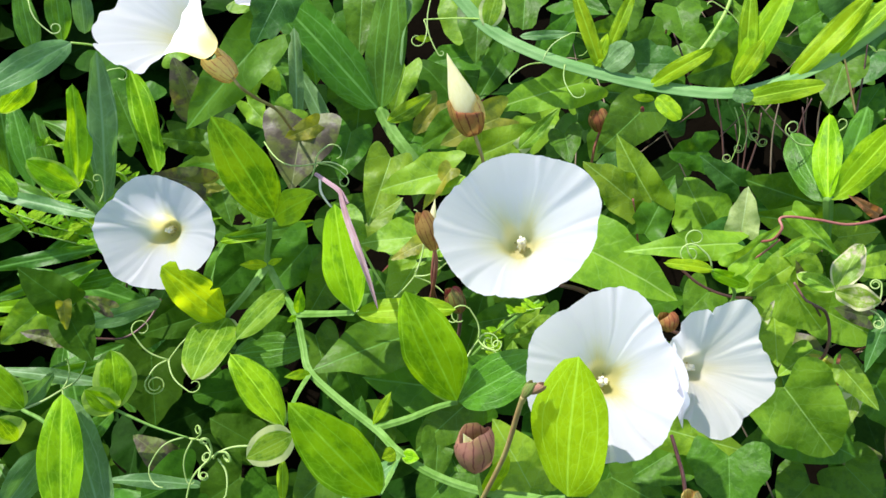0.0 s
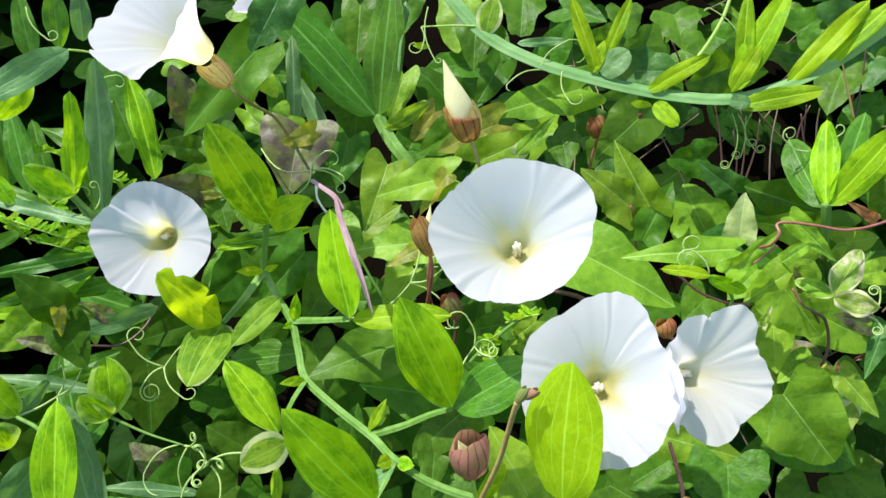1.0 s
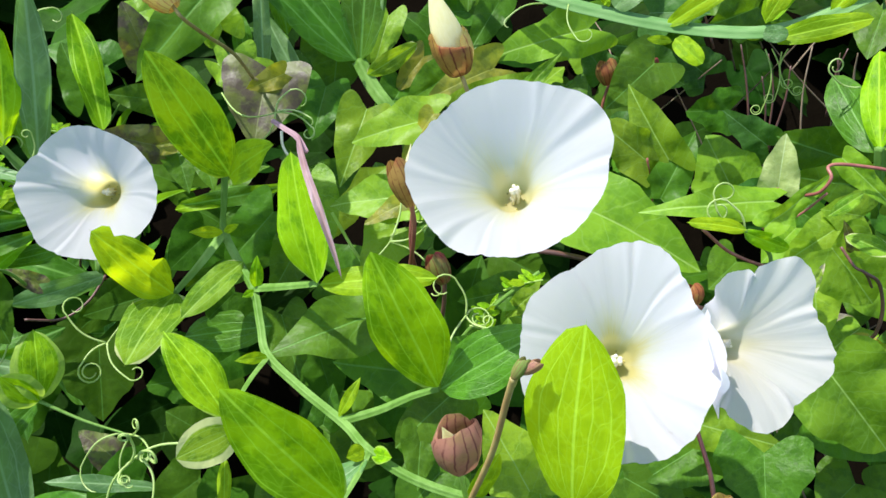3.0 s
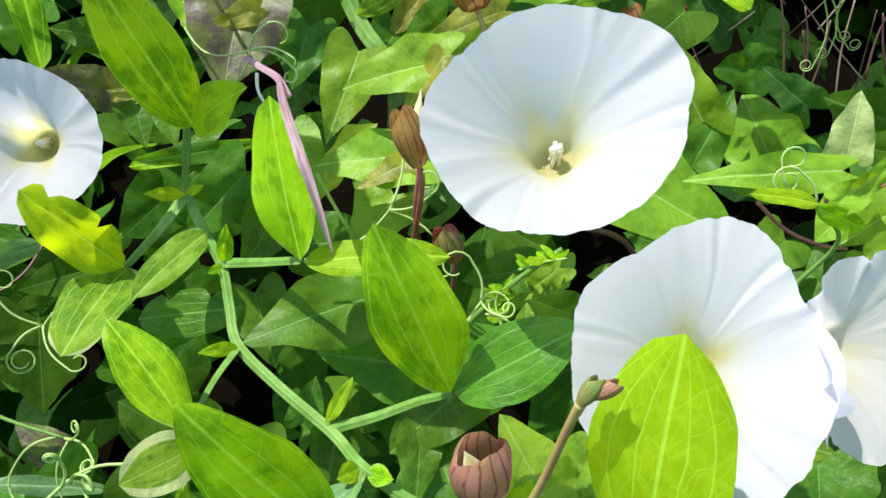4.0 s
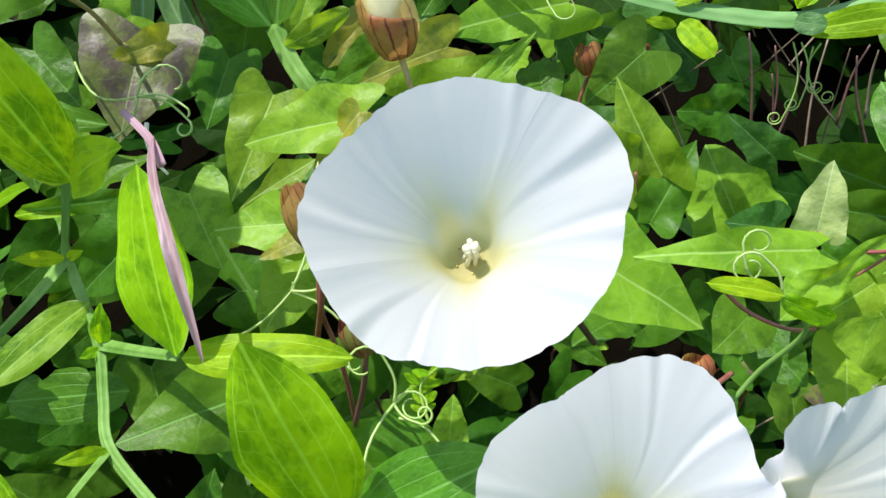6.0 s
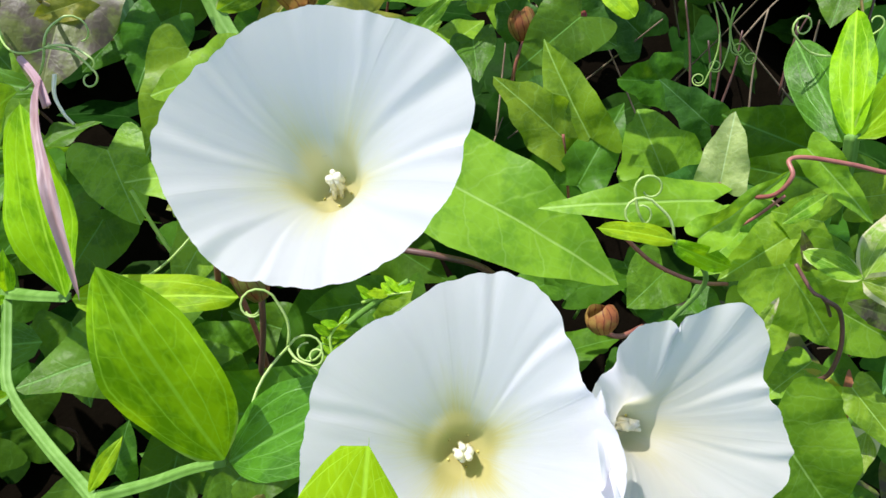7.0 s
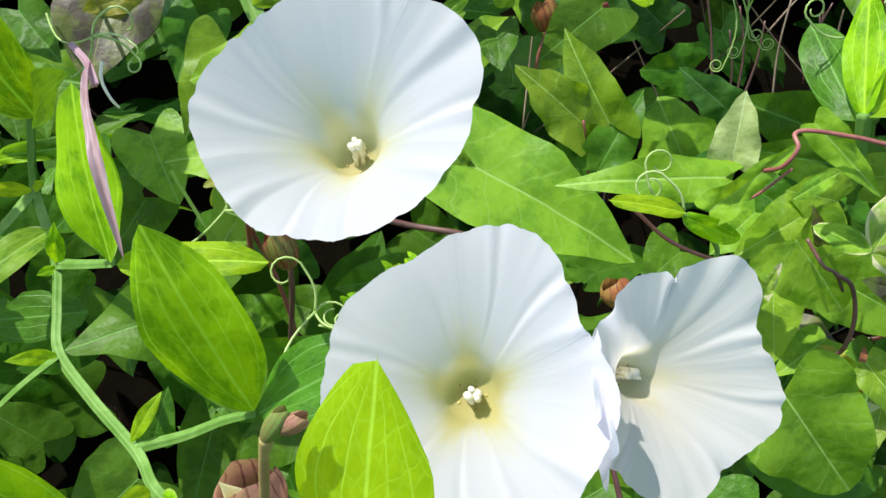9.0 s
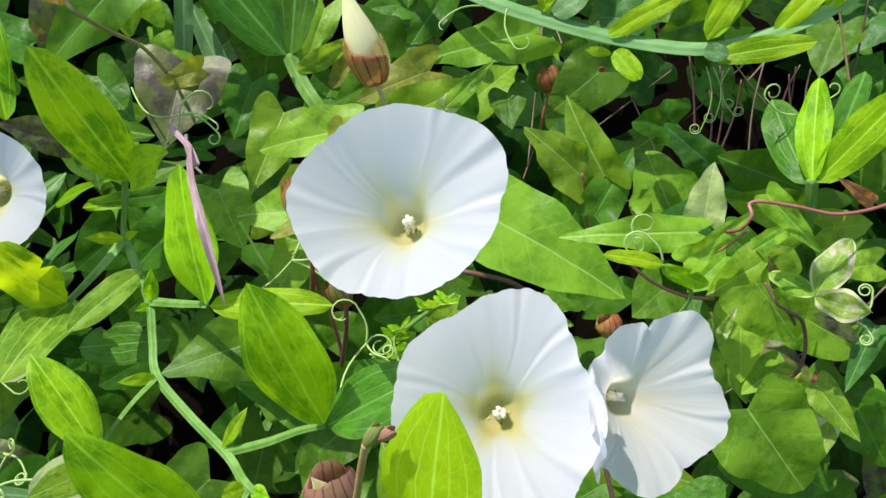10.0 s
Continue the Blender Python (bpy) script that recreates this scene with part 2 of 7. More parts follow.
M_PALE = leaf_material("bindweed_leaf_pale", (0.42, 0.60, 0.22), (0.28, 0.50, 0.10), (0.56, 0.70, 0.34), (0.56, 0.80, 0.10), veins="net", blotch=0.5,
                       translucent=0.4, rough=0.34, specular=0.4)
M_RUST = leaf_material("dry_leaf_rust", (0.34, 0.15, 0.05), (0.20, 0.08, 0.04), (0.45, 0.26, 0.12), (0.60, 0.26, 0.05), veins="net", blotch=0.5,
                       translucent=0.35, rough=0.6)
# undergrowth green taken almost to black, so its colour carries the gaps' shade
M_UNDER = leaf_material("undergrowth_leaf_shaded", (0.016, 0.066, 0.005), (0.009, 0.038, 0.004), (0.04, 0.11, 0.02), (0.07, 0.21, 0.006), veins="net", blotch=0.4,
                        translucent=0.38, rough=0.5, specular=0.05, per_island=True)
M_STEM = plain_material("pea_stem", (0.10, 0.22, 0.030), (0.20, 0.36, 0.085), 60.0, 0.5, 0.2, (0.28, 0.50, 0.07), stretch=(1, 1, 0.2), specular=0.15)
M_STEM_PALE = plain_material("pea_stem_pale", (0.11, 0.25, 0.07), (0.22, 0.38, 0.14), 25.0, 0.5, 0.2, (0.32, 0.56, 0.12), stretch=(0.5, 1, 2), specular=0.18)
M_STEM_LIME = plain_material("pea_stalk_lime", (0.32, 0.52, 0.08), (0.45, 0.62, 0.16), 60.0, 0.45, 0.3, (0.6, 0.8, 0.1))
M_TENDRIL = plain_material("tendril", (0.34, 0.50, 0.12), (0.48, 0.60, 0.24), 90.0, 0.45, 0.3, (0.55, 0.72, 0.15))
M_RED = plain_material("red_vine_stem", (0.20, 0.055, 0.045), (0.30, 0.11, 0.08), 70.0, 0.45)
M_BROWN = plain_material("brown_stalk", (0.30, 0.19, 0.07), (0.36, 0.30, 0.10), 70.0, 0.5)
M_DARKSTEM = plain_material("dark_vine_stem", (0.07, 0.035, 0.03), (0.14, 0.06, 0.05), 70.0, 0.45)
M_DEAD = plain_material("dead_stalk", (0.13, 0.085, 0.055), (0.24, 0.18, 0.12), 50.0, 0.8)
M_PETAL = petal_material("white_petal", (0.90, 0.88, 0.94), (0.92, 0.88, 0.56), (0.95, 0.80, 0.32), 0.66)
M_PETAL_GREEN = petal_material("white_petal_green_throat", (0.90, 0.88, 0.94), (0.88, 0.84, 0.48), (0.86, 0.72, 0.22), 0.58)
M_PETAL_OLD = petal_material("cream_petal", (0.90, 0.88, 0.86), (0.87, 0.80, 0.66), (0.80, 0.73, 0.48), 0.8)
M_NECTARY = plain_material("nectar_pit", (0.42, 0.36, 0.08), (0.52, 0.46, 0.14), 300.0, 0.6)
M_STAMEN = plain_material("cream_stamen", (0.90, 0.88, 0.80), (0.88, 0.84, 0.66), 400.0, 0.6, 0.4, (0.92, 0.9, 0.7))
M_BRACT = bract_material("bract_brown", (0.38, 0.13, 0.05), (0.42, 0.26, 0.07), (0.13, 0.012, 0.02))
M_BRACT_RED = bract_material("bract_crimson", (0.34, 0.04, 0.05), (0.22, 0.22, 0.06), (0.12, 0.01, 0.02))
M_CALYX = bract_material("calyx_green", (0.20, 0.32, 0.06), (0.28, 0.26, 0.08), (0.22, 0.08, 0.05))
M_BRACT_TAN = bract_material("bract_tan", (0.86, 0.58, 0.17), (0.80, 0.64, 0.20), (0.52, 0.16, 0.07))
M_BRACT_PINK = bract_material("bract_pinkish", (0.44, 0.21, 0.15), (0.38, 0.24, 0.11), (0.15, 0.04, 0.045))
M_BUDPETAL = plain_material("bud_petal_cream", (0.84, 0.80, 0.44), (0.90, 0.87, 0.58), 40.0, 0.55, 0.45, (0.92, 0.88, 0.50), stretch=(1, 1, 0.3))
M_PINK = plain_material("withered_pink", (0.34, 0.18, 0.20), (0.58, 0.42, 0.47), 4.0, 0.55, 0.40, (0.54, 0.36, 0.38), stretch=(6, 0.6, 1))


# ---------------------------------------------------------------- builders
def ground_height(x, y):
    """The bank: level in front, a slope of thirty degrees under the plants, level again above."""
    t = (y + 0.28) / 1.5
    t = min(max(t, 0.0), 1.0)
    return -0.20 + 0.885 * (0.85 * t + 0.15 * t * t * (3 - 2 * t)) + 0.010 * noise.noise(Vector((x * 9, y * 9, 0)))


def link(name, mesh, material, parent=None, m=None, label=""):
    ob = new(name, mesh)
    if material is not None and not mesh.materials:
        mesh.materials.append(material)
    if parent is not None:
        ob.parent = parent
        ob.matrix_parent_inverse = parent.matrix_basis.inverted()
    if m is not None:
        ob.matrix_basis = m
    return tagged(ob, label)


def thing(name, place, label, category, group=""):
    """An Empty at the thing's base, which carries its parts."""
    ob = new(name)
    ob.empty_display_size = 0.01
    ob.location = place
    ob.matrix_basis = Matrix.Translation(place)
    return tagged(ob, label, category, group)


def mesh_of(name, verts, faces, uv=None):
    me = bpy.data.meshes.new(name)
    me.from_pydata([tuple(v) for v in verts], [], faces)
    me.polygons.foreach_set("use_smooth", [True] * len(me.polygons))
    if uv is not None:
        layer = me.uv_layers.new(name="UVMap")
        loops = np.empty(len(me.loops), dtype=np.int32)
        me.loops.foreach_get("vertex_index", loops)
        layer.data.foreach_set("uv", np.asarray(uv, dtype=np.float32)[loops].ravel())
    me.update()
    return me


def lie(base, tip, face):
    """The pose of a leaf from its stalk to its tip, with its upper side towards face. Local y is its length, 1 long."""
    base, tip = Vector(base), Vector(tip)
    along = tip - base
    size = along.length
    along = along / size
    side = along.cross(Vector(face)).normalized()
    up = side.cross(along)
    turn = Matrix((side, along, up)).transposed().to_4x4()
    return Matrix.Translation(base) @ turn @ Matrix.Diagonal((size, size, size, 1))


def lift(x, y, half, fold, arch, wave, twist, seed):
    """The relief of a leaf blade: a keel along the middle, a bend along the length, wavy edges and a twist."""
    a = abs(x)
    z = a * math.tan(radians(fold)) - 0.7 * a * a / max(half, 0.05) * math.tan(radians(fold)) + arch * 4 * y * (1 - y)
    z += wave * (a / max(half, 0.05)) ** 2 * math.sin(9 * y + seed * 1.7 + (2.1 if x > 0 else 0))
    z += 0.35 * wave * noise.noise(Vector((x * 5 + seed * 3.1, y * 5, seed)))
    t = twist * (y - 0.3)
    return x * math.cos(t) - z * math.sin(t) * 0.3, z + x * math.sin(t)


def pea_blade(aspect, fold=12.0, arch=0.04, wave=0.03, twist=0.0, seed=0, full=0.75, nip=0.0):
    """An oval leaflet with a pointed tip. full: how blunt its ends are; nip: how much of its edge insects took."""
    rows, cols, verts, faces = 18, 8, [], []
    for i in range(rows + 1):
        y = i / rows
        half = 0.5 * aspect * max(math.sin(math.pi * y ** 0.92), 0.0) ** full + 0.004
        for j in range(cols + 1):
            s = 2 * j / cols - 1
            reach = half * (1 + 0.05 * noise.noise(Vector((y * 6, seed * 2.3, 1 if s > 0 else 7))))
            if nip and s > 0:
                reach *= 1 - nip * max(0.0, math.sin(y * 17 + seed)) ** 4
            x = s * reach
            x2, z = lift(x, y, half, fold, arch, wave, twist, seed)
            verts.append((x2, y + (0.03 if j == cols // 2 and i == rows else 0.0), z))
    for i in range(rows):
        for j in range(cols):
            a = i * (cols + 1) + j
            faces.append((a, a + 1, a + cols + 2, a + cols + 1))
    return verts, faces


def heart_blade(aspect, fold=10.0, arch=0.03, wave=0.04, twist=0.0, seed=0, lobe=0.35, point=0.15, crenate=0.012):
    """An arrow- or heart-shaped blade: two lobes behind the stalk (lobe: how far back they reach), then a taper to the tip.
    crenate: scalloped edge of a rounder leaf."""
    rings, spokes, verts, faces = 6, 40, [(0, 0, 0)], []

    def outline(t):
        # t: 0 at the tip, 1 at the notch behind the stalk
        if t < 0.62:
            u = t / 0.62
            y = 1 - u * (1 + 0.25 * lobe)
            x = 0.5 * aspect * (math.sin(0.5 * math.pi * u ** (0.84 + 0.4 * point))) ** (0.9 + 0.2 * point)
        else:
            u = (t - 0.62) / 0.38
            y = -0.25 * lobe - lobe * math.sin(math.pi * min(u * 0.92, 1)) * 0.9 + 0.22 * lobe * u
            x = 0.5 * aspect * (1 - u ** 1.6) ** 0.9
        return x, y

    for k in range(1, rings + 1):
        q = k / rings
        for s in range(spokes):
            t = s / (spokes // 2)
            side = 1.0
            if t > 1:
                t, side = 2 - t, -1.0
            x, y = outline(t)
            rough = 1 + crenate * math.sin(s * 2 * math.pi / spokes * 8 + seed) + 0.04 * noise.noise(Vector((s * 0.5, seed * 1.9, side)))
            x, y = side * x * q * rough, y * q * rough
            x2, z = lift(x, max(min(y, 1.0), 0.0), 0.5 * aspect, fold, arch, wave, twist, seed)
            verts.append((x2, y, z - 0.15 * max(0.0, -y)))
    for s in range(spokes):
        n = (s + 1) % spokes
        faces.append((0, 1 + n, 1 + s))
        for k in range(rings - 1):
            a, b = 1 + k * spokes, 1 + (k + 1) * spokes
            faces.append((a + s, a + n, b + n, b + s))
    return verts, faces


def leaflet(parent, base, tip, face, aspect, material, seed, fold=12.0, arch=0.04, wave=0.03, twist=0.0, full=0.75, nip=0.0, label=""):
    me = mesh_of("leaflet", *pea_blade(aspect, fold, arch, wave, twist, seed, full, nip))
    return link("leaflet", me, material, parent, lie(base, tip, face), label)


def leaf(parent, base, tip, face, aspect, material, seed, fold=15.0, arch=0.04, wave=0.10, twist=0.0, lobe=0.35, point=0.15, crenate=0.012, label=""):
    me = mesh_of("leaf", *heart_blade(aspect, fold, arch, wave, twist, seed, lobe, point, crenate))
    return link("leaf", me, material, parent, lie(base, tip, face), label)


def smooth_path(points, steps=8):
    """A smooth line through points (Catmull-Rom)."""
    p = [Vector(q) for q in points]
    p = [2 * p[0] - p[1], *p, 2 * p[-1] - p[-2]]
    out = []
    for i in range(1, len(p) - 2):
        for k in range(steps):
            t = k / steps
            a, b, c, d = p[i - 1], p[i], p[i + 1], p[i + 2]
            out.append(0.5 * (2 * b + (c - a) * t + (2 * a - 5 * b + 4 * c - d) * t * t + (3 * b - a - 3 * c + d) * t ** 3))
    return [*out, p[-2]]


def tube_data(path, r0, r1, sides=8, flat=1.0, face=(0, -0.8, 0.6)):
    """A tapered tube along a path; flat below 1: a winged, ribbon-like stem with its broad side towards face."""
    verts, faces, n = [], [], len(path)
    for i, q in enumerate(path):
        way = (path[min(i + 1, n - 1)] - path[max(i - 1, 0)]).normalized()
        side = way.cross(Vector(face))
        side = side.normalized() if side.length > 1e-6 else Vector((1, 0, 0))
        up = side.cross(way)
        r = r0 + (r1 - r0) * i / max(n - 1, 1)
        for k in range(sides):
            a = 2 * math.pi * k / sides
            rib = 0.45 + 1.1 * math.exp(-(math.cos(a) / 0.32) ** 2) if flat < 0.6 else 1.0
            verts.append(q + side * (r * math.cos(a)) + up * (r * flat * rib * math.sin(a)))
    for i in range(n - 1):
        for k in range(sides):
            a, b = i * sides + k, i * sides + (k + 1) % sides
            faces.append((a, b, b + sides, a + sides))
    faces += [tuple(range(sides))[::-1], tuple((n - 1) * sides + k for k in range(sides))]
    return verts, faces


def stem(parent, points, r0, r1, material, flat=1.0, name="stem", steps=8, sides=8, label="", face=(-0.3, -0.45, 0.85)):
    if flat < 0.6:
        sides, r0, r1 = 20, 1.12 * r0, 1.12 * r1
    return link(name, mesh_of(name, *tube_data(smooth_path(points, steps), r0, r1, sides, flat, face)), material, parent, None, label)


def tendril(parent, start, ahead, axis, length, coil, turns, r=0.00045):
    """A thread that runs ahead in a gentle bow and winds up at its end. axis: about which it winds."""
    start, ahead, axis = Vector(start), Vector(ahead).normalized(), Vector(axis).normalized()
    side = axis.cross(ahead).normalized()
    path = []
    for k in range(8):
        t = k / 8
        path.append(start + ahead * (length * t) + side * (0.12 * length * math.sin(math.pi * t) * -1))
    hub = start + ahead * length + side * coil
    n = max(int(14 * turns), 6)
    for k in range(n + 1):
        a = 2 * math.pi * turns * k / n
        q = coil * (1 - 0.55 * k / n)
        path.append(hub + (ahead * math.sin(a) - side * math.cos(a)) * q + axis * (0.5 * coil * k / n))
    return link("tendril", mesh_of("tendril", *tube_data(path, r, r * 0.6, 5)), M_TENDRIL, parent)


def flower_pose(throat, axis, up):
    z = Vector(axis).normalized()
    x = Vector(up).cross(z).normalized()
    return Matrix.Translation(throat) @ Matrix((x, z.cross(x), z)).transposed().to_4x4()


TRUMPET = ((0.0, 0.03, 0.10), (0.05, 0.12, 0.11), (0.09, 0.175, 0.155), (0.14, 0.21, 0.25), (0.20, 0.24, 0.355), (0.28, 0.29, 0.46), (0.38, 0.385, 0.575),
           (0.52, 0.52, 0.70), (0.68, 0.68, 0.82), (0.84, 0.84, 0.92), (1.0, 1.0, 1.0))


def along(profile, s):
    """The radius and the height of a funnel at s, smoothly between the rows of its profile."""
    rows = [profile[0], *profile, profile[-1]]
    for i in range(1, len(profile)):
        (s0, *p0), (s1, *p1), (s2, *p2), (s3, *p3) = rows[i - 1:i + 3]
        if s <= s2 or i == len(profile) - 1:
            t = (s - s1) / (s2 - s1)
            out = []
            for a, b, c, d in zip(p0, p1, p2, p3):
                m1, m2 = (c - a) / max(s2 - s0, 1e-6) * (s2 - s1), (d - b) / max(s3 - s1, 1e-6) * (s2 - s1)
                out.append((2 * t ** 3 - 3 * t * t + 1) * b + (t ** 3 - 2 * t * t + t) * m1 + (3 * t * t - 2 * t ** 3) * c + (t ** 3 - t * t) * m2)
            return out


def waves(a, pairs, first=1):
    """A sum of waves round a rim, in millimetres: cosine and sine of one turn, of two turns and so on."""
    return 0.001 * sum(c * math.cos((k // 2 + first) * a) if k % 2 == 0 else c * math.sin((k // 2 + first) * a) for k, c in enumerate(pairs))


def corolla(radius, rim, seed, rim_waves=(), rim_lifts=(), folds=(), profile=TRUMPET, crumple=1.0):
    """A funnel flower of five joined petals round local z. rim: the middle of its mouth. rim_waves, rim_lifts: the mouth's waves outward and upward.
    folds: creases of (degrees, width in degrees, height in mm, 0 for a ridge or 1 for a step, notch in mm)."""
    rings, spokes, verts, faces, uv = 40, 240, [], [], []
    rim = Vector(rim)
    for i in range(rings + 1):
        s = i / rings
        rho, h = along(profile, s)
        mid = rim * h
        fade = max(0.0, (s - 0.22) / 0.78)
        for k in range(spokes + 1):
            a = 2 * math.pi * k / spokes
            ca, sa = math.cos(a), math.sin(a)
            out = radius + waves(a, rim_waves) * s ** 1.5
            lift_ = waves(a, rim_lifts, 2) * s ** 2
            # the five bands along the petals' middles, with fine pleats between them
            band = abs(math.sin(2.5 * a + seed))
            lift_ += 0.00028 * fade ** 1.2 * (math.exp(-(band / 0.16) ** 2) - 0.5 * math.exp(-((band - 0.34) / 0.12) ** 2))
            lift_ += 0.00016 * crumple * fade * noise.noise(Vector((ca * 7, sa * 7, seed + 0.7 * s)))
            lift_ += 0.0010 * crumple * fade ** 2 * noise.noise(Vector((ca * 2.2 + seed, sa * 2.2, s * 1.4)))
            lift_ += 0.00008 * crumple * fade * noise.noise(Vector((ca * 22, sa * 22, seed + 2 * s)))
            lift_ += 0.0006 * crumple * s ** 10 * noise.noise(Vector((ca * 6, sa * 6, seed + 5)))
            out += 0.00045 * s ** 9 * noise.noise(Vector((ca * 8, sa * 8, seed))) + 0.00022 * s ** 14 * noise.noise(Vector((ca * 26, sa * 26, seed)))
            for degrees, width, height, step_, notch in folds:
                d = a - radians(degrees) + 0.05 * math.sin(5 * s + degrees)
                d = math.atan2(math.sin(d), math.cos(d)) / radians(0.7 * width)
                if abs(d) < 4:
                    g = math.exp(-d * d)
                    lift_ += 0.0009 * height * fade ** 1.4 * (1.9 * d * g if step_ else g)
                    out -= 0.001 * notch * g * s ** 10
            p = mid + Vector((ca * out * rho, sa * out * rho, lift_))
            verts.append(p)
            uv.append((5 * k / spokes + seed / math.pi, s))
    for i in range(rings):
        for k in range(spokes):
            a = i * (spokes + 1) + k
            faces.append((a, a + 1, a + spokes + 2, a + spokes + 1))
    verts.append(rim * profile[0][2])
    uv.append((0, 0))
    for k in range(spokes):
        faces.append((len(verts) - 1, k + 1, k))
    return verts, faces, uv


def bindweed_flower(throat, rim, axis, radius, seed, label, material, stamens=1.0, calyx=True, lean=(0, 0), **kw):
    m = flower_pose(throat, axis, (0, 0.574, 0.819))
    root = thing("bindweed_flower", throat, label, "flower", "bindweed flowers")
    rim = m.inverted() @ Vector(rim)
    depth = rim.length
    link("corolla", mesh_of("corolla", *corolla(radius, rim, seed, **kw)), material, root, m)
    if calyx:
        for k in range(2):
            link("bract", mesh_of("bract", *bract_data(0.95, 0.7 + math.pi * k, 3.7, seed + k, 1.6)), M_CALYX, root,
                 m @ Matrix.Translation(rim * 0.1 - Vector((0, 0, 0.0085))) @ Matrix.Scale(0.0085, 4))
    if stamens:
        way = rim.normalized()
        for k in range(5):
            a = 2 * math.pi * k / 5 + seed
            foot = Vector((0.05 * radius * math.cos(a), 0.05 * radius * math.sin(a), 0.0)) + rim * 0.1
            top = foot * 0.8 + way * (0.14 * stamens * depth + 0.0012 * math.sin(k * 2.1 + seed)) + Vector((lean[0], lean[1], 0))
            v, f = tube_data([foot, foot.lerp(top, 0.5), top], 0.0006, 0.0004, 6)
            st = link("stamen", mesh_of("stamen", [m @ q for q in v], f), M_STAMEN, root)
            tip = top + way * (0.0030 * stamens)
            v, f = tube_data([top - way * 0.0004, top, top.lerp(tip, 0.25), top.lerp(tip, 0.75), tip], 0.0008 * stamens, 0.0006 * stamens, 8)
            link("anther", mesh_of("anther", [m @ q for q in v], f), M_STAMEN, st)
            a += math.pi / 5
            spot = Vector((0.11 * radius * math.cos(a), 0.11 * radius * math.sin(a), 0.0)) + rim * 0.11
            v, f = tube_data([spot - Vector((0, 0, 0.0003)), spot, spot + Vector((0, 0, 0.0003))], 0.00034, 0.00025, 8)
            link("nectary", mesh_of("nectary", [m @ q for q in v], f), M_NECTARY, root, None, "olive pit at the base")
        foot, top = rim * 0.1, way * (0.31 * stamens * depth) + Vector((lean[0], lean[1], 0))
        v, f = tube_data([foot, foot.lerp(top, 0.5), top], 0.0008, 0.0007, 6)
        pi = link("pistil", mesh_of("pistil", [m @ q for q in v], f), M_STAMEN, root)
        for side in (-1, 1):
            ball = bmesh.new()
            bmesh.ops.create_icosphere(ball, subdivisions=2, radius=1.0)
            for q in ball.verts:
                q.co = m @ (top + Vector((side * 0.0008, 0.0002 * side, 0.0006)) + Vector((q.co.x * 0.0011, q.co.y * 0.0010, q.co.z * 0.0014)) * (1 + 0.25 * noise.noise(q.co * 2.3 + Vector((seed, side, 0)))))
            me = bpy.data.meshes.new("stigma")
            ball.to_mesh(me)
            ball.free()
            me.polygons.foreach_set("use_smooth", [True] * len(me.polygons))
            link("stigma", me, M_STAMEN, pi)
    return root


def bract_data(width, turn, spread, seed, blunt=1.0):
    """Half of a bud's wrapping, 1 long along z: a bulging, pointed shell."""
    rows, cols, verts, faces = 14, 12, [], []
    for i in range(rows + 1):
        s = i / rows
        r = 0.5 * width * (math.sin(math.pi * ((0.15 + 0.5 * s) if blunt >= 2 else (0.12 + 0.70 * s))) ** 0.8) * (1 + 0.04 * noise.noise(Vector((s * 3, seed, 0))))
        arc = spread * (1 - max(0.0, (s - 0.55) / 0.45) ** (1.6 * blunt) * 0.9)
        for j in range(cols + 1):
            a = turn + arc * (j / cols - 0.5)
            rr = r * (1 + 0.05 * math.cos(6 * a + seed))
            cut = 1 - (0.35 * (j / cols) if blunt >= 2 else 0.0)
            verts.append((rr * math.cos(a), rr * math.sin(a), s * cut))
    for i in range(rows):
        for j in range(cols):
            a = i * (cols + 1) + j
            faces.append((a, a + 1, a + cols + 2, a + cols + 1))
    return verts, faces


def up_pose(base, tip, face=(0, -0.8, 0.6)):
    """Local z from base to tip, 1 long; local -y towards face."""
    base, tip = Vector(base), Vector(tip)
    z = tip - base
    size = z.length
    z /= size
    x = Vector(face).cross(z).normalized() * -1
    y = z.cross(x)
    return Matrix.Translation(base) @ Matrix((x, y, z)).transposed().to_4x4() @ Matrix.Diagonal((size, size, size, 1))


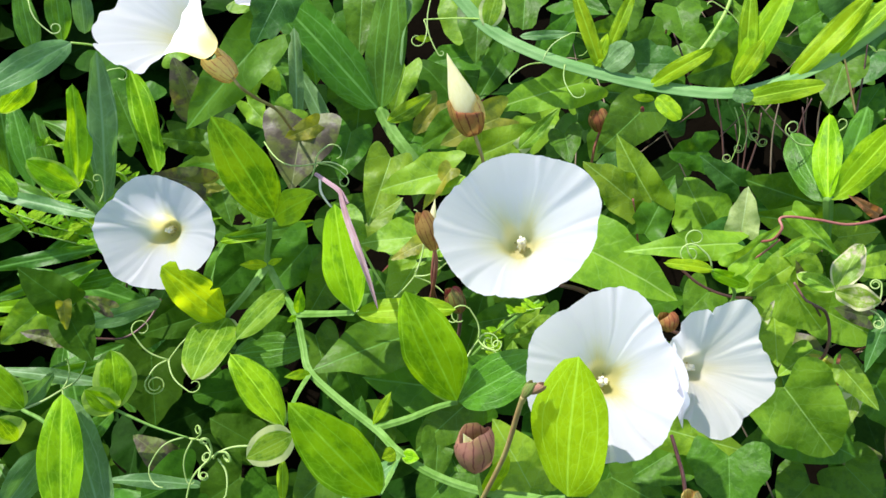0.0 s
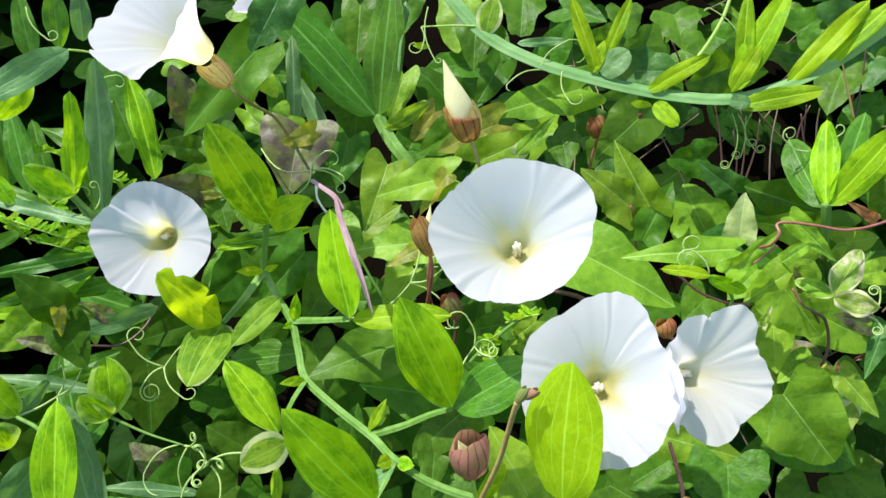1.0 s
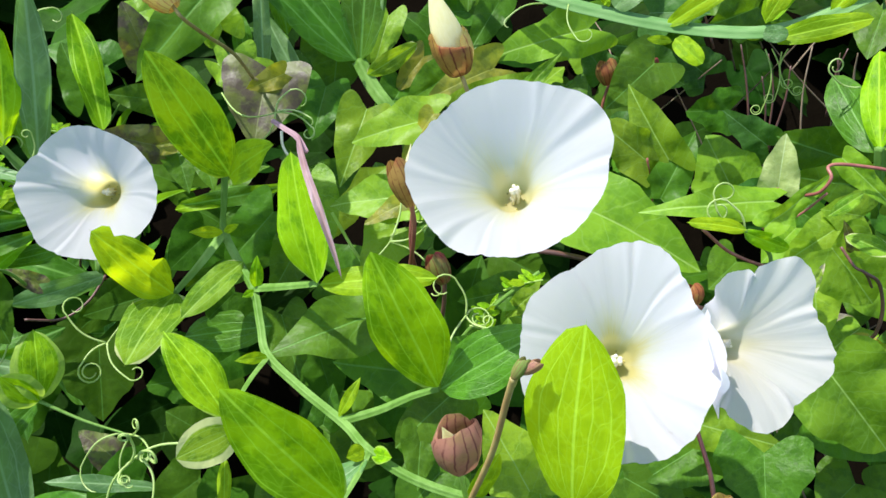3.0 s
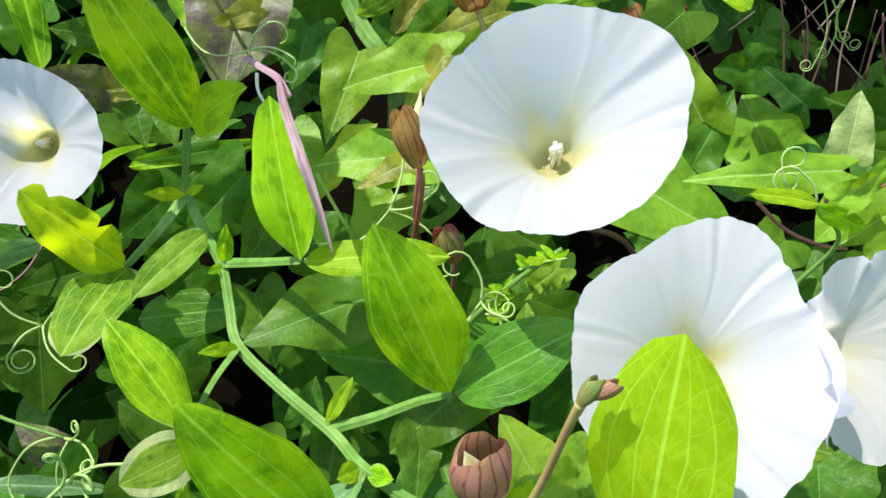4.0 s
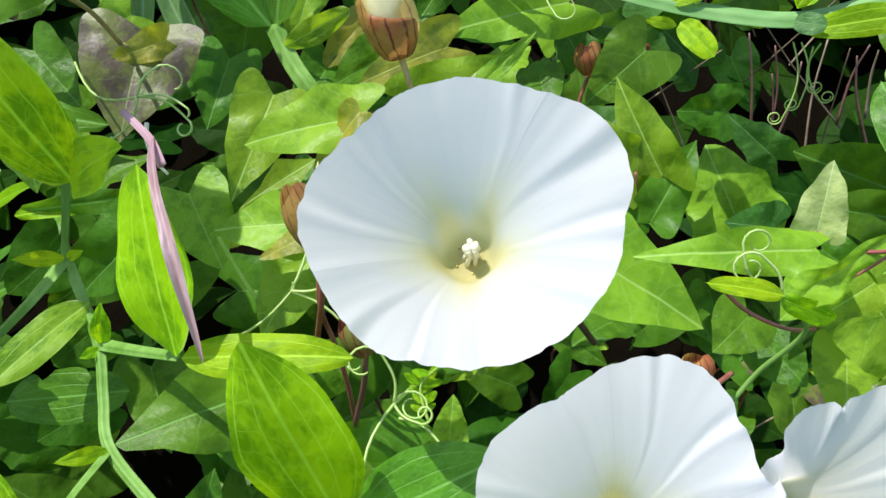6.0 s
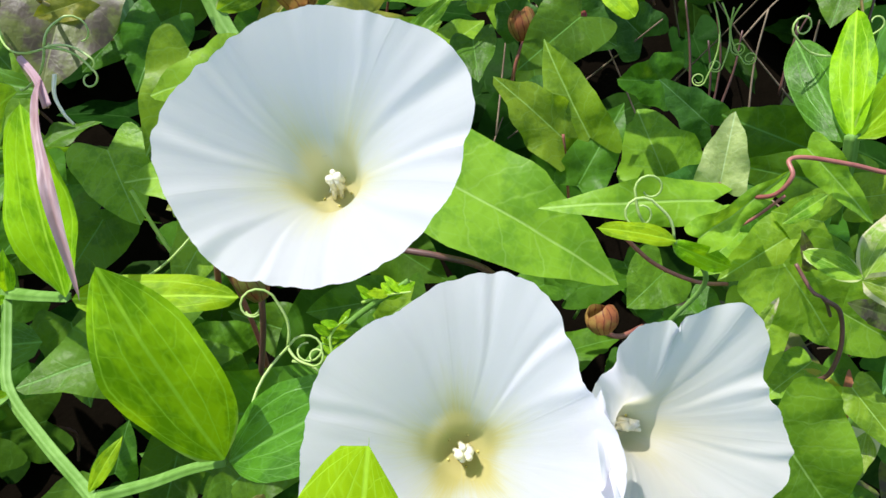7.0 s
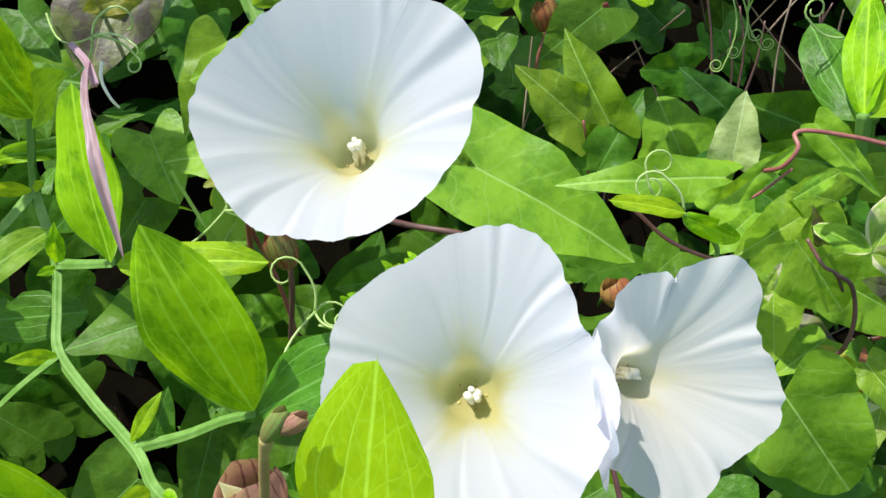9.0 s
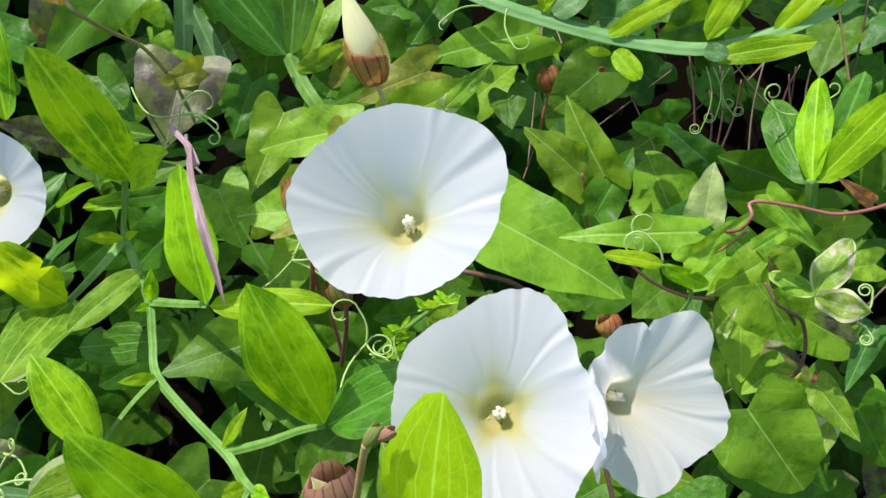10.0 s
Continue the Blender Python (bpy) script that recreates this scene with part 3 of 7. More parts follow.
def flower_bud(base, tip, width, label, material, petal=None, petal_width=0.3, stalk=None, stalk_material=None, seed=0, turn=0.6, blunt=1.0, other=None):
    """A bud in its two bracts (other: the second one's material); petal: the tip of the rolled corolla that stands out of them."""
    root = thing("flower_bud", base, label, "bud", "bindweed buds")
    m = up_pose(base, tip)
    for k in range(2):
        link("bract", mesh_of("bract", *bract_data(width, turn - 1.6 + math.pi * k, 3.9, seed + k, blunt)), other if k and other else material, root,
             m @ Matrix.Diagonal((1 - 0.05 * k, 1 - 0.05 * k, 1 - 0.08 * k, 1)))
    if petal is not None:
        b, t = Vector(base).lerp(Vector(tip), 0.25), Vector(petal)
        verts, faces, rows, cols = [], [], 16, 14
        for i in range(rows + 1):
            s = i / rows
            r = 0.5 * petal_width * (1 - s) ** 0.75 * (0.75 + 0.5 * math.sin(math.pi * min(s * 1.1, 1))) + 0.003
            for j in range(cols):
                a = 2 * math.pi * j / cols
                rr = r * (1 + 0.16 * abs(math.cos(1.5 * a + 2.4 * s)))
                verts.append((rr * math.cos(a), rr * math.sin(a), s))
        for i in range(rows):
            for j in range(cols):
                a, c = i * cols + j, i * cols + (j + 1) % cols
                faces.append((a, c, c + cols, a + cols))
        link("petal", mesh_of("petal", verts, faces), M_BUDPETAL, root, up_pose(b, t))
    if stalk:
        stem(root, stalk, 0.0009, 0.0009, stalk_material or M_BROWN, name="stalk")
    return root



# ---- the bindweed flowers
bindweed_flower((0.032, 0.2443, 0.5282), (0.0264, 0.2305, 0.5496), (-0.219, -0.658, 0.721), 0.0294, 0.55, 'large open white bindweed flower with a cream throat', M_PETAL, lean=(0.0008, 0.0006), rim_waves=(1.4, 0.2, 1.5, 1.1, -0.3, 0.3, 0, 0.4, -0.7, 0.3, 0.1, -0.2, -0.2, -0.1), rim_lifts=(0.6, -1.5, -0.7, -0.2), folds=((35, 8, 1.3, 1, 0.4), (68, 4, 0.7, 0, 0.2), (134, 5, -0.8, 1, 0.5), (147, 4, 0.7, 1, 0.3), (178, 6, 0.9, 1, 0.3), (-128, 7, -0.9, 1, 0.4), (-107, 5, 0.9, 1, 0.7), (-72, 4, 0.8, 1, 0.4), (-32, 7, 1.0, 1, 0.5), (0, 6, -1.5, 1, 0.4)))
bindweed_flower((0.0585, 0.1968, 0.5015), (0.0559, 0.1834, 0.5186), (-0.177, -0.597, 0.782), 0.0282, 1.9, 'open white bindweed flower with a greenish throat beside a half-closed one', M_PETAL_GREEN, lean=(0.0006, -0.0004), rim_waves=(-0.4, -0.2, -1.6, 0, -0.6, -0.7, 0.5, -0.7, 1, 0.2, 0.1, 0.2, 0.3), rim_lifts=(0.1, -0.1, -0.1, 0), folds=((81, 3, 0.8, 1, 0.3), (118, 6, 0.7, 1, 0.4), (163, 5, -0.8, 1, 0.3), (52, 4, -1.4, 1, 0.9), (34, 5, 0.9, 0, 0.3), (-38, 8, 1.6, 1, 0.6), (-58, 6, -1.3, 1, 0.8), (-88, 5, 1.1, 1, 0.6), (-120, 6, 0.8, 1, 0.3)))
third = bindweed_flower((0.0887, 0.202, 0.5039), (0.0992, 0.1911, 0.5145), (0.072, -0.764, 0.641), 0.0214, 0.2, 'half-closed cream-white bindweed flower with a torn, crumpled rim', M_PETAL_OLD, lean=(0.001, 0.0), stamens=0.6, crumple=1.5, rim_waves=(-0.5, -0.1, -2.1, 0.8, 0, 0, 0.2, -1.4, 0.4, -1, 0.3, -0.2, 0, 0.5), rim_lifts=(0, 0.1, 0.1, -0.1), folds=((95, 3, 1.0, 1, 2.6), (66, 12, 0.7, 0, 0.0), (33, 7, -0.8, 1, 0.5), (-14, 6, 0.9, 1, 0.2), (-68, 6, -1.3, 1, 0.6), (-123, 5, 1.2, 1, 0.9), (138, 9, 1.4, 0, 0.4), (172, 8, 1.6, 1, 0.5)))
bindweed_flower((-0.1387, 0.3185, 0.4895), (-0.1392, 0.2961, 0.5024), (0.002, -0.819, 0.574), 0.028, 2.7, 'round white bindweed flower in half shade low among the leaves', M_PETAL_GREEN, rim_waves=(0.0, -0.2, 0.8, 0.1, 0.2, 0.0, 0.5, 0.0, -0.4, 0.4, 0.2, -0.5, -0.2, 0.1), folds=((30, 6, 0.7, 0, 0.2), (-5, 5, 0.6, 1, 0.3), (-118, 5, 0.7, 1, 0.6), (174, 6, 1.0, 1, 0.3), (142, 6, -0.8, 1, 0.8), (100, 5, 0.5, 0, 0.2)))
upper_one = bindweed_flower((-0.1043, 0.3308, 0.5778), (-0.1244, 0.3171, 0.6047), (-0.529, -0.384, 0.757), 0.0341, 1.1, 'white bindweed flower seen from the side, with a tan calyx', M_PETAL, calyx=False, crumple=2.0, rim_waves=(0.4, 0.8, 1.2, -1.5, -1.9, -0.6), rim_lifts=(3.0, 2.0, 0.1, -0.7), folds=((-150, 9, 2.2, 1, 1.5), (-100, 8, -1.8, 1, 1.2), (170, 8, 1.4, 1, 0.6), (-60, 7, 1.3, 0, 0.6)))
bindweed_flower((-0.1102, 0.5041, 0.5342), (-0.1202, 0.4992, 0.562), (-0.333, -0.164, 0.928), 0.02, 0.4, 'small white bindweed flower far back among leaves', M_PETAL, stamens=0)
verts, faces = pea_blade(0.09, 30, 0.10, 0.25, 0.9, 5, 0.30, 0.5)
link('petal', mesh_of('petal', verts, faces, [(0.3, 0.95)] * len(verts)), M_PETAL_OLD, third, lie((0.0823, 0.1721, 0.5043), (0.0795, 0.1895, 0.528), (-0.1, -0.8, 0.58)), 'crumpled petal edge folded inward')
for k in range(2):
    link('bract', mesh_of('bract', *bract_data(0.80, 1.2 + math.pi * k, 3.9, k, 2.5)), M_BRACT_TAN, upper_one, up_pose((-0.0968, 0.3250, 0.5690), (-0.1085, 0.3290, 0.5787)) @ Matrix.Diagonal((0.95, 0.95, 1, 1)), 'tan papery veined bract')
stem(upper_one, [(-0.0975, 0.3250, 0.5696), (-0.0941, 0.3241, 0.5648), (-0.0908, 0.337, 0.5536), (-0.0879, 0.3616, 0.5365), (-0.0845, 0.3742, 0.5197)], 0.00074, 0.00088, M_BROWN, name='stalk')

# ---- bindweed buds
flower_bud((0.0149, 0.3264, 0.5403), (0.0091, 0.3287, 0.5592), 0.85, 'tall pointed bindweed bud, cream petals rolled above reddish-brown bracts', M_BRACT, petal=(0.0018, 0.3331, 0.5778), petal_width=0.36, stalk=[(0.0149, 0.3267, 0.5407), (0.0177, 0.3232, 0.534), (0.0201, 0.3232, 0.5252), (0.0224, 0.3255, 0.511)], seed=1, turn=-0.9, blunt=3.0, other=M_BRACT_TAN)
flower_bud((-0.0039, 0.2623, 0.5167), (-0.01, 0.265, 0.5346), 0.51, 'closed brown bud with red veins beside the large flower', M_BRACT, petal=(-0.0034, 0.2686, 0.538), petal_width=0.25, stalk=[(-0.0039, 0.2626, 0.5171), (-0.003, 0.2628, 0.5087), (-0.0041, 0.2657, 0.4954), (-0.0064, 0.2715, 0.4775)], stalk_material=M_RED, seed=2)
flower_bud((0.008, 0.2604, 0.4826), (0.0028, 0.2638, 0.4944), 0.73, 'small closed bud with green and dark red bracts', M_BRACT_RED, stalk=[(0.008, 0.2607, 0.483), (0.0074, 0.26, 0.4698), (0.0044, 0.2634, 0.4485)], stalk_material=M_DARKSTEM, seed=3)
flower_bud((0.0126, 0.1839, 0.4693), (0.0113, 0.185, 0.49), 0.76, 'fat round bud, pinkish brown, opening at its top', M_BRACT_PINK, petal=(0.0074, 0.1817, 0.4905), petal_width=0.34, stalk=[(0.0126, 0.1842, 0.4696), (0.0147, 0.1829, 0.4556), (0.0166, 0.1839, 0.4396)], stalk_material=M_STEM_LIME, seed=4, blunt=1.8)
flower_bud((0.1211, 0.3815, 0.4707), (0.1289, 0.3811, 0.4807), 0.91, 'small pinkish bud on a leafy shoot', M_BRACT_PINK, stalk=[(0.1211, 0.3815, 0.4707), (0.1176, 0.3783, 0.4627), (0.1152, 0.3777, 0.4549)], stalk_material=M_RED, seed=5)
flower_bud((0.1001, 0.4282, 0.4921), (0.0969, 0.4318, 0.506), 0.88, 'small brown-green bud in the shade', M_BRACT, stalk=[(0.1001, 0.4282, 0.4921), (0.0972, 0.4247, 0.4819), (0.096, 0.4229, 0.4672)], stalk_material=M_RED, seed=6)
flower_bud((0.0249, 0.1619, 0.5302), (0.0284, 0.1641, 0.5352), 0.54, 'pair of tiny green buds on a brown stalk', M_CALYX, stalk=[(0.025, 0.162, 0.5304), (0.0237, 0.1628, 0.5211), (0.0209, 0.1648, 0.4995), (0.0156, 0.1688, 0.4738), (0.0131, 0.1729, 0.4587)], seed=7)
flower_bud((0.0268, 0.1627, 0.5314), (0.0318, 0.1628, 0.535), 0.51, 'tiny pinkish-green bud beside another on one stalk', M_BRACT_PINK, stalk=[(0.0268, 0.1627, 0.5314), (0.0257, 0.1623, 0.5308), (0.0249, 0.1624, 0.5275)], seed=8)
flower_bud((0.1082, 0.1969, 0.4232), (0.1061, 0.1995, 0.434), 0.78, 'brown bud low under the half-closed flower', M_BRACT_TAN, stalk=[(0.1082, 0.1969, 0.4232), (0.1128, 0.1994, 0.4094), (0.1175, 0.2009, 0.3942)], seed=9)
flower_bud((0.1106, 0.2721, 0.461), (0.1081, 0.2758, 0.4697), 1.12, 'dull brown bud under the flowers', M_BRACT, stalk=[(0.1106, 0.2721, 0.461), (0.1178, 0.2751, 0.4565), (0.1282, 0.2843, 0.4522)], stalk_material=M_RED, seed=10)
flower_bud((0.1286, 0.4476, 0.4937), (0.1292, 0.4494, 0.4997), 1.06, 'tiny dark red bud', M_BRACT_RED, stalk=[(0.1286, 0.4476, 0.4937), (0.1287, 0.4461, 0.4863), (0.1269, 0.4404, 0.4746)], stalk_material=M_RED, seed=11)

# ---- the everlasting pea vine that crosses the middle
vine = thing('pea_vine', (0.019, 0.198, 0.071), 'climbing everlasting pea with winged pale stems and lime-green leaflets', 'pea plant', 'pea plants')
stem(vine, [(-0.0867, 0.3204, 0.509), (-0.0895, 0.314, 0.4876), (-0.0912, 0.3105, 0.474), (-0.0824, 0.2958, 0.4669), (-0.0721, 0.2776, 0.4653), (-0.0669, 0.2619, 0.4603), (-0.0622, 0.249, 0.4558), (-0.0468, 0.233, 0.4539), (-0.0283, 0.2156, 0.4535), (-0.0185, 0.2024, 0.4555), (-0.0032, 0.1916, 0.4541), (0.017, 0.1839, 0.4535), (0.0386, 0.1785, 0.4562), (0.0592, 0.1692, 0.4534)], 0.00182, 0.00137, M_STEM, flat=0.5)
leaflet(vine, (-0.0851, 0.3157, 0.4989), (-0.1035, 0.3035, 0.5595), (0.1, -0.72, 0.68), 0.37, M_PEA_SUNLIT, 12, fold=14, full=0.62)
leaflet(vine, (-0.085, 0.3137, 0.4995), (-0.0584, 0.2929, 0.5255), (-0.76, -0.57, 0.32), 0.38, M_PEA_LIME, 13, fold=24, full=0.75, label='small pale leaflet')
leaflet(vine, (-0.039, 0.251, 0.4901), (-0.0469, 0.2724, 0.5329), (-0.30, -0.80, 0.50), 0.40, M_PEA, 14, fold=16, full=0.62)
leaflet(vine, (-0.0382, 0.2521, 0.4882), (0.0054, 0.2471, 0.495), (-0.19, -0.44, 0.88), 0.27, M_PEA_LIME, 15, fold=22, full=0.6)
stem(vine, [(-0.0721, 0.2782, 0.4662), (-0.0567, 0.2659, 0.4766), (-0.0392, 0.2524, 0.4886)], 0.00178, 0.00121, M_STEM, flat=0.4)
leaflet(vine, (0.0056, 0.2147, 0.4732), (-0.0147, 0.2225, 0.5244), (0.02, -0.78, 0.62), 0.42, M_PEA, 16, fold=12, full=0.70)
leaflet(vine, (0.0066, 0.2149, 0.4717), (0.0399, 0.2179, 0.4951), (-0.41, -0.63, 0.66), 0.50, M_PEA_DARK, 17, fold=14, full=0.6)
stem(vine, [(-0.0284, 0.217, 0.4537), (-0.0156, 0.2184, 0.4575), (-0.0033, 0.2163, 0.4668), (0.0061, 0.2143, 0.4726)], 0.00156, 0.00103, M_STEM, flat=0.4)
leaflet(vine, (-0.0243, 0.1777, 0.4604), (-0.0544, 0.1811, 0.5071), (0.14, -0.76, 0.63), 0.40, M_PEA, 18, fold=14, full=0.7)
stem(vine, [(-0.0183, 0.202, 0.4549), (-0.0209, 0.1908, 0.4564), (-0.0244, 0.1783, 0.4595)], 0.00150, 0.00078, M_STEM, flat=0.4)
leaflet(vine, (-0.1112, 0.2878, 0.4555), (-0.1305, 0.2755, 0.4972), (0.64, -0.77, 0.07), 0.42, M_PEA_LIME, 19, fold=14, full=0.55, wave=0.09, twist=0.25, nip=0.45)
leaflet(vine, (-0.1101, 0.288, 0.4558), (-0.1123, 0.2367, 0.4627), (0.13, 0.13, 0.98), 0.45, M_PEA_PALE, 20, fold=14, full=0.58)
stem(vine, [(-0.0912, 0.31, 0.4732), (-0.1002, 0.2989, 0.4644), (-0.1107, 0.288, 0.4558)], 0.00259, 0.00161, M_STEM, flat=0.35)
leaflet(vine, (-0.08, 0.2942, 0.4681), (-0.0982, 0.2619, 0.4639), (0.25, -0.26, 0.93), 0.35, M_PEA_PALE, 21, fold=25, full=0.6)
leaflet(vine, (-0.068, 0.2797, 0.444), (-0.1078, 0.28, 0.4374), (-0.12, -0.7, 0.71), 0.43, M_PEA_DARK, 22, full=0.45, nip=0.4)
leaflet(vine, (-0.0653, 0.2058, 0.4674), (-0.0882, 0.2255, 0.4886), (0.45, -0.36, 0.82), 0.42, M_PEA, 23, fold=24, full=0.6, twist=0.4)
stem(vine, [(-0.0622, 0.2484, 0.455), (-0.0643, 0.2285, 0.4615), (-0.0655, 0.2065, 0.4667)], 0.00169, 0.00084, M_STEM, flat=0.4)
leaflet(vine, (-0.0599, 0.1983, 0.4706), (-0.0747, 0.1837, 0.4742), (0.55, -0.38, 0.74), 0.69, M_PEA_PALE, 24, fold=16, full=0.45)
leaflet(vine, (-0.0642, 0.1935, 0.4621), (-0.0631, 0.1803, 0.4519), (0.2, -0.59, 0.78), 0.27, M_PEA_LIME, 25, fold=25, full=0.7)
leaflet(vine, (-0.091, 0.3092, 0.4738), (-0.1026, 0.3, 0.4799), (0.69, -0.58, 0.45), 0.33, M_PEA_LIME, 26, fold=20, full=1.0)
leaflet(vine, (-0.091, 0.3092, 0.4738), (-0.081, 0.3019, 0.4827), (-0.66, -0.74, 0.15), 0.23, M_PEA_LIME, 27, fold=20, full=1.0)
leaflet(vine, (-0.0708, 0.2768, 0.466), (-0.068, 0.278, 0.4833), (0.12, -0.99, 0.05), 0.31, M_PEA, 28, fold=30, full=0.9)
leaflet(vine, (-0.0714, 0.2768, 0.466), (-0.0753, 0.2714, 0.467), (0.65, -0.35, 0.67), 0.49, M_PEA, 29, fold=30, full=0.9)
leaflet(vine, (-0.062, 0.2479, 0.4561), (-0.0715, 0.2388, 0.4623), (0.74, -0.4, 0.54), 0.32, M_PEA_LIME, 30, fold=20, full=0.9, arch=0.1)
leaflet(vine, (-0.0303, 0.2177, 0.4547), (-0.0226, 0.2265, 0.4656), (0, -0.78, 0.63), 0.28, M_PEA_LIME, 31, fold=20, full=0.9, arch=0.08)
leaflet(vine, (-0.0196, 0.2017, 0.4563), (-0.0247, 0.1955, 0.4597), (0.69, -0.18, 0.71), 0.69, M_PEA_LIME, 32, fold=30, full=0.7)
leaflet(vine, (-0.0168, 0.2009, 0.4552), (-0.0096, 0.1955, 0.4597), (-0.67, -0.36, 0.65), 0.60, M_PEA, 33, fold=30, full=0.7)
leaflet(vine, (-0.0183, 0.1977, 0.4559), (-0.0409, 0.179, 0.4501), (-0.12, -0.15, 0.98), 0.32, M_PEA_GREY, 34, fold=30, full=0.5)
leaflet(vine, (0.0408, 0.1515, 0.4945), (0.0417, 0.1662, 0.5433), (-0.59, -0.77, 0.24), 0.51, M_PEA_PLAIN, 35, fold=8, full=0.5, label='large glowing lime leaflet with crisp shadows')
stem(vine, [(0.0169, 0.1824, 0.4548), (0.0302, 0.1686, 0.47), (0.0402, 0.1522, 0.4936)], 0.00124, 0.00074, M_STEM, flat=0.4)
leaflet(vine, (0.0159, 0.1836, 0.4531), (0.0252, 0.1871, 0.472), (-0, -0.98, 0.18), 0.34, M_PEA_LIME, 36, fold=25, full=0.6)
tendril(vine, (0.0092, 0.2236, 0.4666), (0.25, 0.92, 0.29), (0.03, 0.69, -0.72), 0.0289, 0.0049, 1.2, 0.00045)
tendril(vine, (0.0159, 0.25, 0.4747), (-0.21, 0.42, 0.88), (-0.05, -0.74, 0.67), 0.0126, 0.0056, 0.8, 0.00045)
tendril(vine, (0.0159, 0.25, 0.4747), (0.75, -0.65, -0.12), (-0.05, -0.74, 0.67), 0.0086, 0.0028, 1.0, 0.00045)
tendril(vine, (0.0174, 0.247, 0.4722), (0.87, -0.45, -0.22), (0.05, 0.73, -0.68), 0.0124, 0.0026, 1.2, 0.00045)
tendril(vine, (-0.0405, 0.2642, 0.4794), (0.85, 0.35, 0.39), (0.12, -0.76, 0.64), 0.0323, 0.0016, 0.3, 0.00045)
tendril(vine, (-0.0135, 0.2753, 0.4917), (0.76, -0.46, -0.45), (-0.04, 0.8, -0.6), 0.0259, 0.0037, 0.5, 0.00045)
tendril(vine, (-0.0135, 0.2753, 0.4917), (0.04, 0.7, 0.71), (0.04, -0.8, 0.6), 0.0308, 0.0013, 0.3, 0.00045)
tendril(vine, (-0.0135, 0.2753, 0.4917), (0.89, -0.07, 0.46), (0.04, -0.8, 0.6), 0.0155, 0.0042, 1, 0.00045)
tendril(vine, (-0.1112, 0.2873, 0.4548), (-0.79, -0.49, -0.37), (0.28, -0.73, 0.62), 0.0329, 0.0014, 0.2, 0.00045)
tendril(vine, (-0.1378, 0.2712, 0.4422), (-0.76, 0.19, 0.62), (-0.35, 0.68, -0.65), 0.0201, 0.0048, 1.0, 0.00045)
tendril(vine, (-0.1378, 0.2712, 0.4422), (-0.62, -0.75, -0.23), (0.35, -0.68, 0.65), 0.0125, 0.0051, 1.6, 0.00045)
tendril(vine, (-0.1378, 0.2712, 0.4422), (0.59, -0.69, -0.42), (0.35, -0.68, 0.65), 0.0188, 0.0040, 0.8, 0.00045)
tendril(vine, (-0.074, 0.1897, 0.4741), (-0.93, -0.17, -0.32), (0.24, -0.62, 0.74), 0.0203, 0.0011, 0.2, 0.00045)
tendril(vine, (-0.0925, 0.1864, 0.4675), (-0.18, -0.98, 0.09), (0.3, -0.6, 0.75), 0.0047, 0.0020, 1.6, 0.00045)
tendril(vine, (-0.089, 0.1876, 0.4693), (0.6, -0.27, 0.75), (-0.29, 0.6, -0.74), 0.0092, 0.0024, 1.8, 0.00045)
tendril(vine, (-0.0875, 0.1876, 0.4693), (0.42, -0.76, -0.49), (-0.28, 0.61, -0.74), 0.0116, 0.0066, 0.45, 0.00045)
tendril(vine, (-0.0918, 0.1866, 0.4679), (0.25, 0.06, 0.97), (0.29, -0.6, 0.74), 0.0120, 0.0018, 1.6, 0.00045)
tendril(vine, (-0.0907, 0.1873, 0.4688), (-0.52, -0.49, -0.7), (0.29, -0.6, 0.74), 0.0167, 0.0018, 0.4, 0.00045)

# ---- a pea shoot at the left, with long glaucous leaflets
shoot = thing('pea_shoot', (-0.2, 0.364, 0.176), 'young pea shoot with long grey-green leaflets', 'pea plant', 'pea plants')
stem(shoot, [(-0.1921, 0.3316, 0.5075), (-0.1876, 0.3313, 0.5002), (-0.1821, 0.3313, 0.4897), (-0.1835, 0.3396, 0.4702), (-0.1919, 0.3548, 0.4396)], 0.00164, 0.00216, M_STEM, flat=0.5)
leaflet(shoot, (-0.1833, 0.3423, 0.4914), (-0.1816, 0.3754, 0.5632), (0.64, -0.71, 0.31), 0.18, M_PEA_GREY, 37, fold=14, full=0.45)
leaflet(shoot, (-0.1917, 0.334, 0.504), (-0.1931, 0.3637, 0.5499), (0.83, -0.45, 0.32), 0.25, M_PEA, 38, fold=26, full=0.5)
leaflet(shoot, (-0.1852, 0.345, 0.4883), (-0.1984, 0.3657, 0.5214), (0.37, -0.71, 0.6), 0.25, M_PEA_DARK, 39, fold=10, full=0.5)
leaflet(shoot, (-0.1891, 0.3309, 0.5066), (-0.2081, 0.3268, 0.5252), (0.39, -0.9, 0.2), 0.57, M_PEA, 40, fold=30, full=0.5)
leaflet(shoot, (-0.1848, 0.3326, 0.4881), (-0.2465, 0.3451, 0.4954), (-0.04, -0.65, 0.76), 0.11, M_PEA_GREY, 41, fold=20, full=0.45)
leaflet(shoot, (-0.1916, 0.3722, 0.5691), (-0.2287, 0.3375, 0.5543), (0.48, -0.72, 0.5), 0.29, M_PEA_GREY, 42, fold=15, full=0.5)
leaflet(shoot, (-0.2131, 0.3671, 0.5547), (-0.2283, 0.3515, 0.5395), (0.68, -0.73, 0.06), 0.47, M_PEA, 43, fold=20, full=0.5)
leaflet(shoot, (-0.1622, 0.369, 0.4947), (-0.1843, 0.4164, 0.538), (0.55, -0.41, 0.73), 0.21, M_PEA, 44, fold=14, full=0.4)
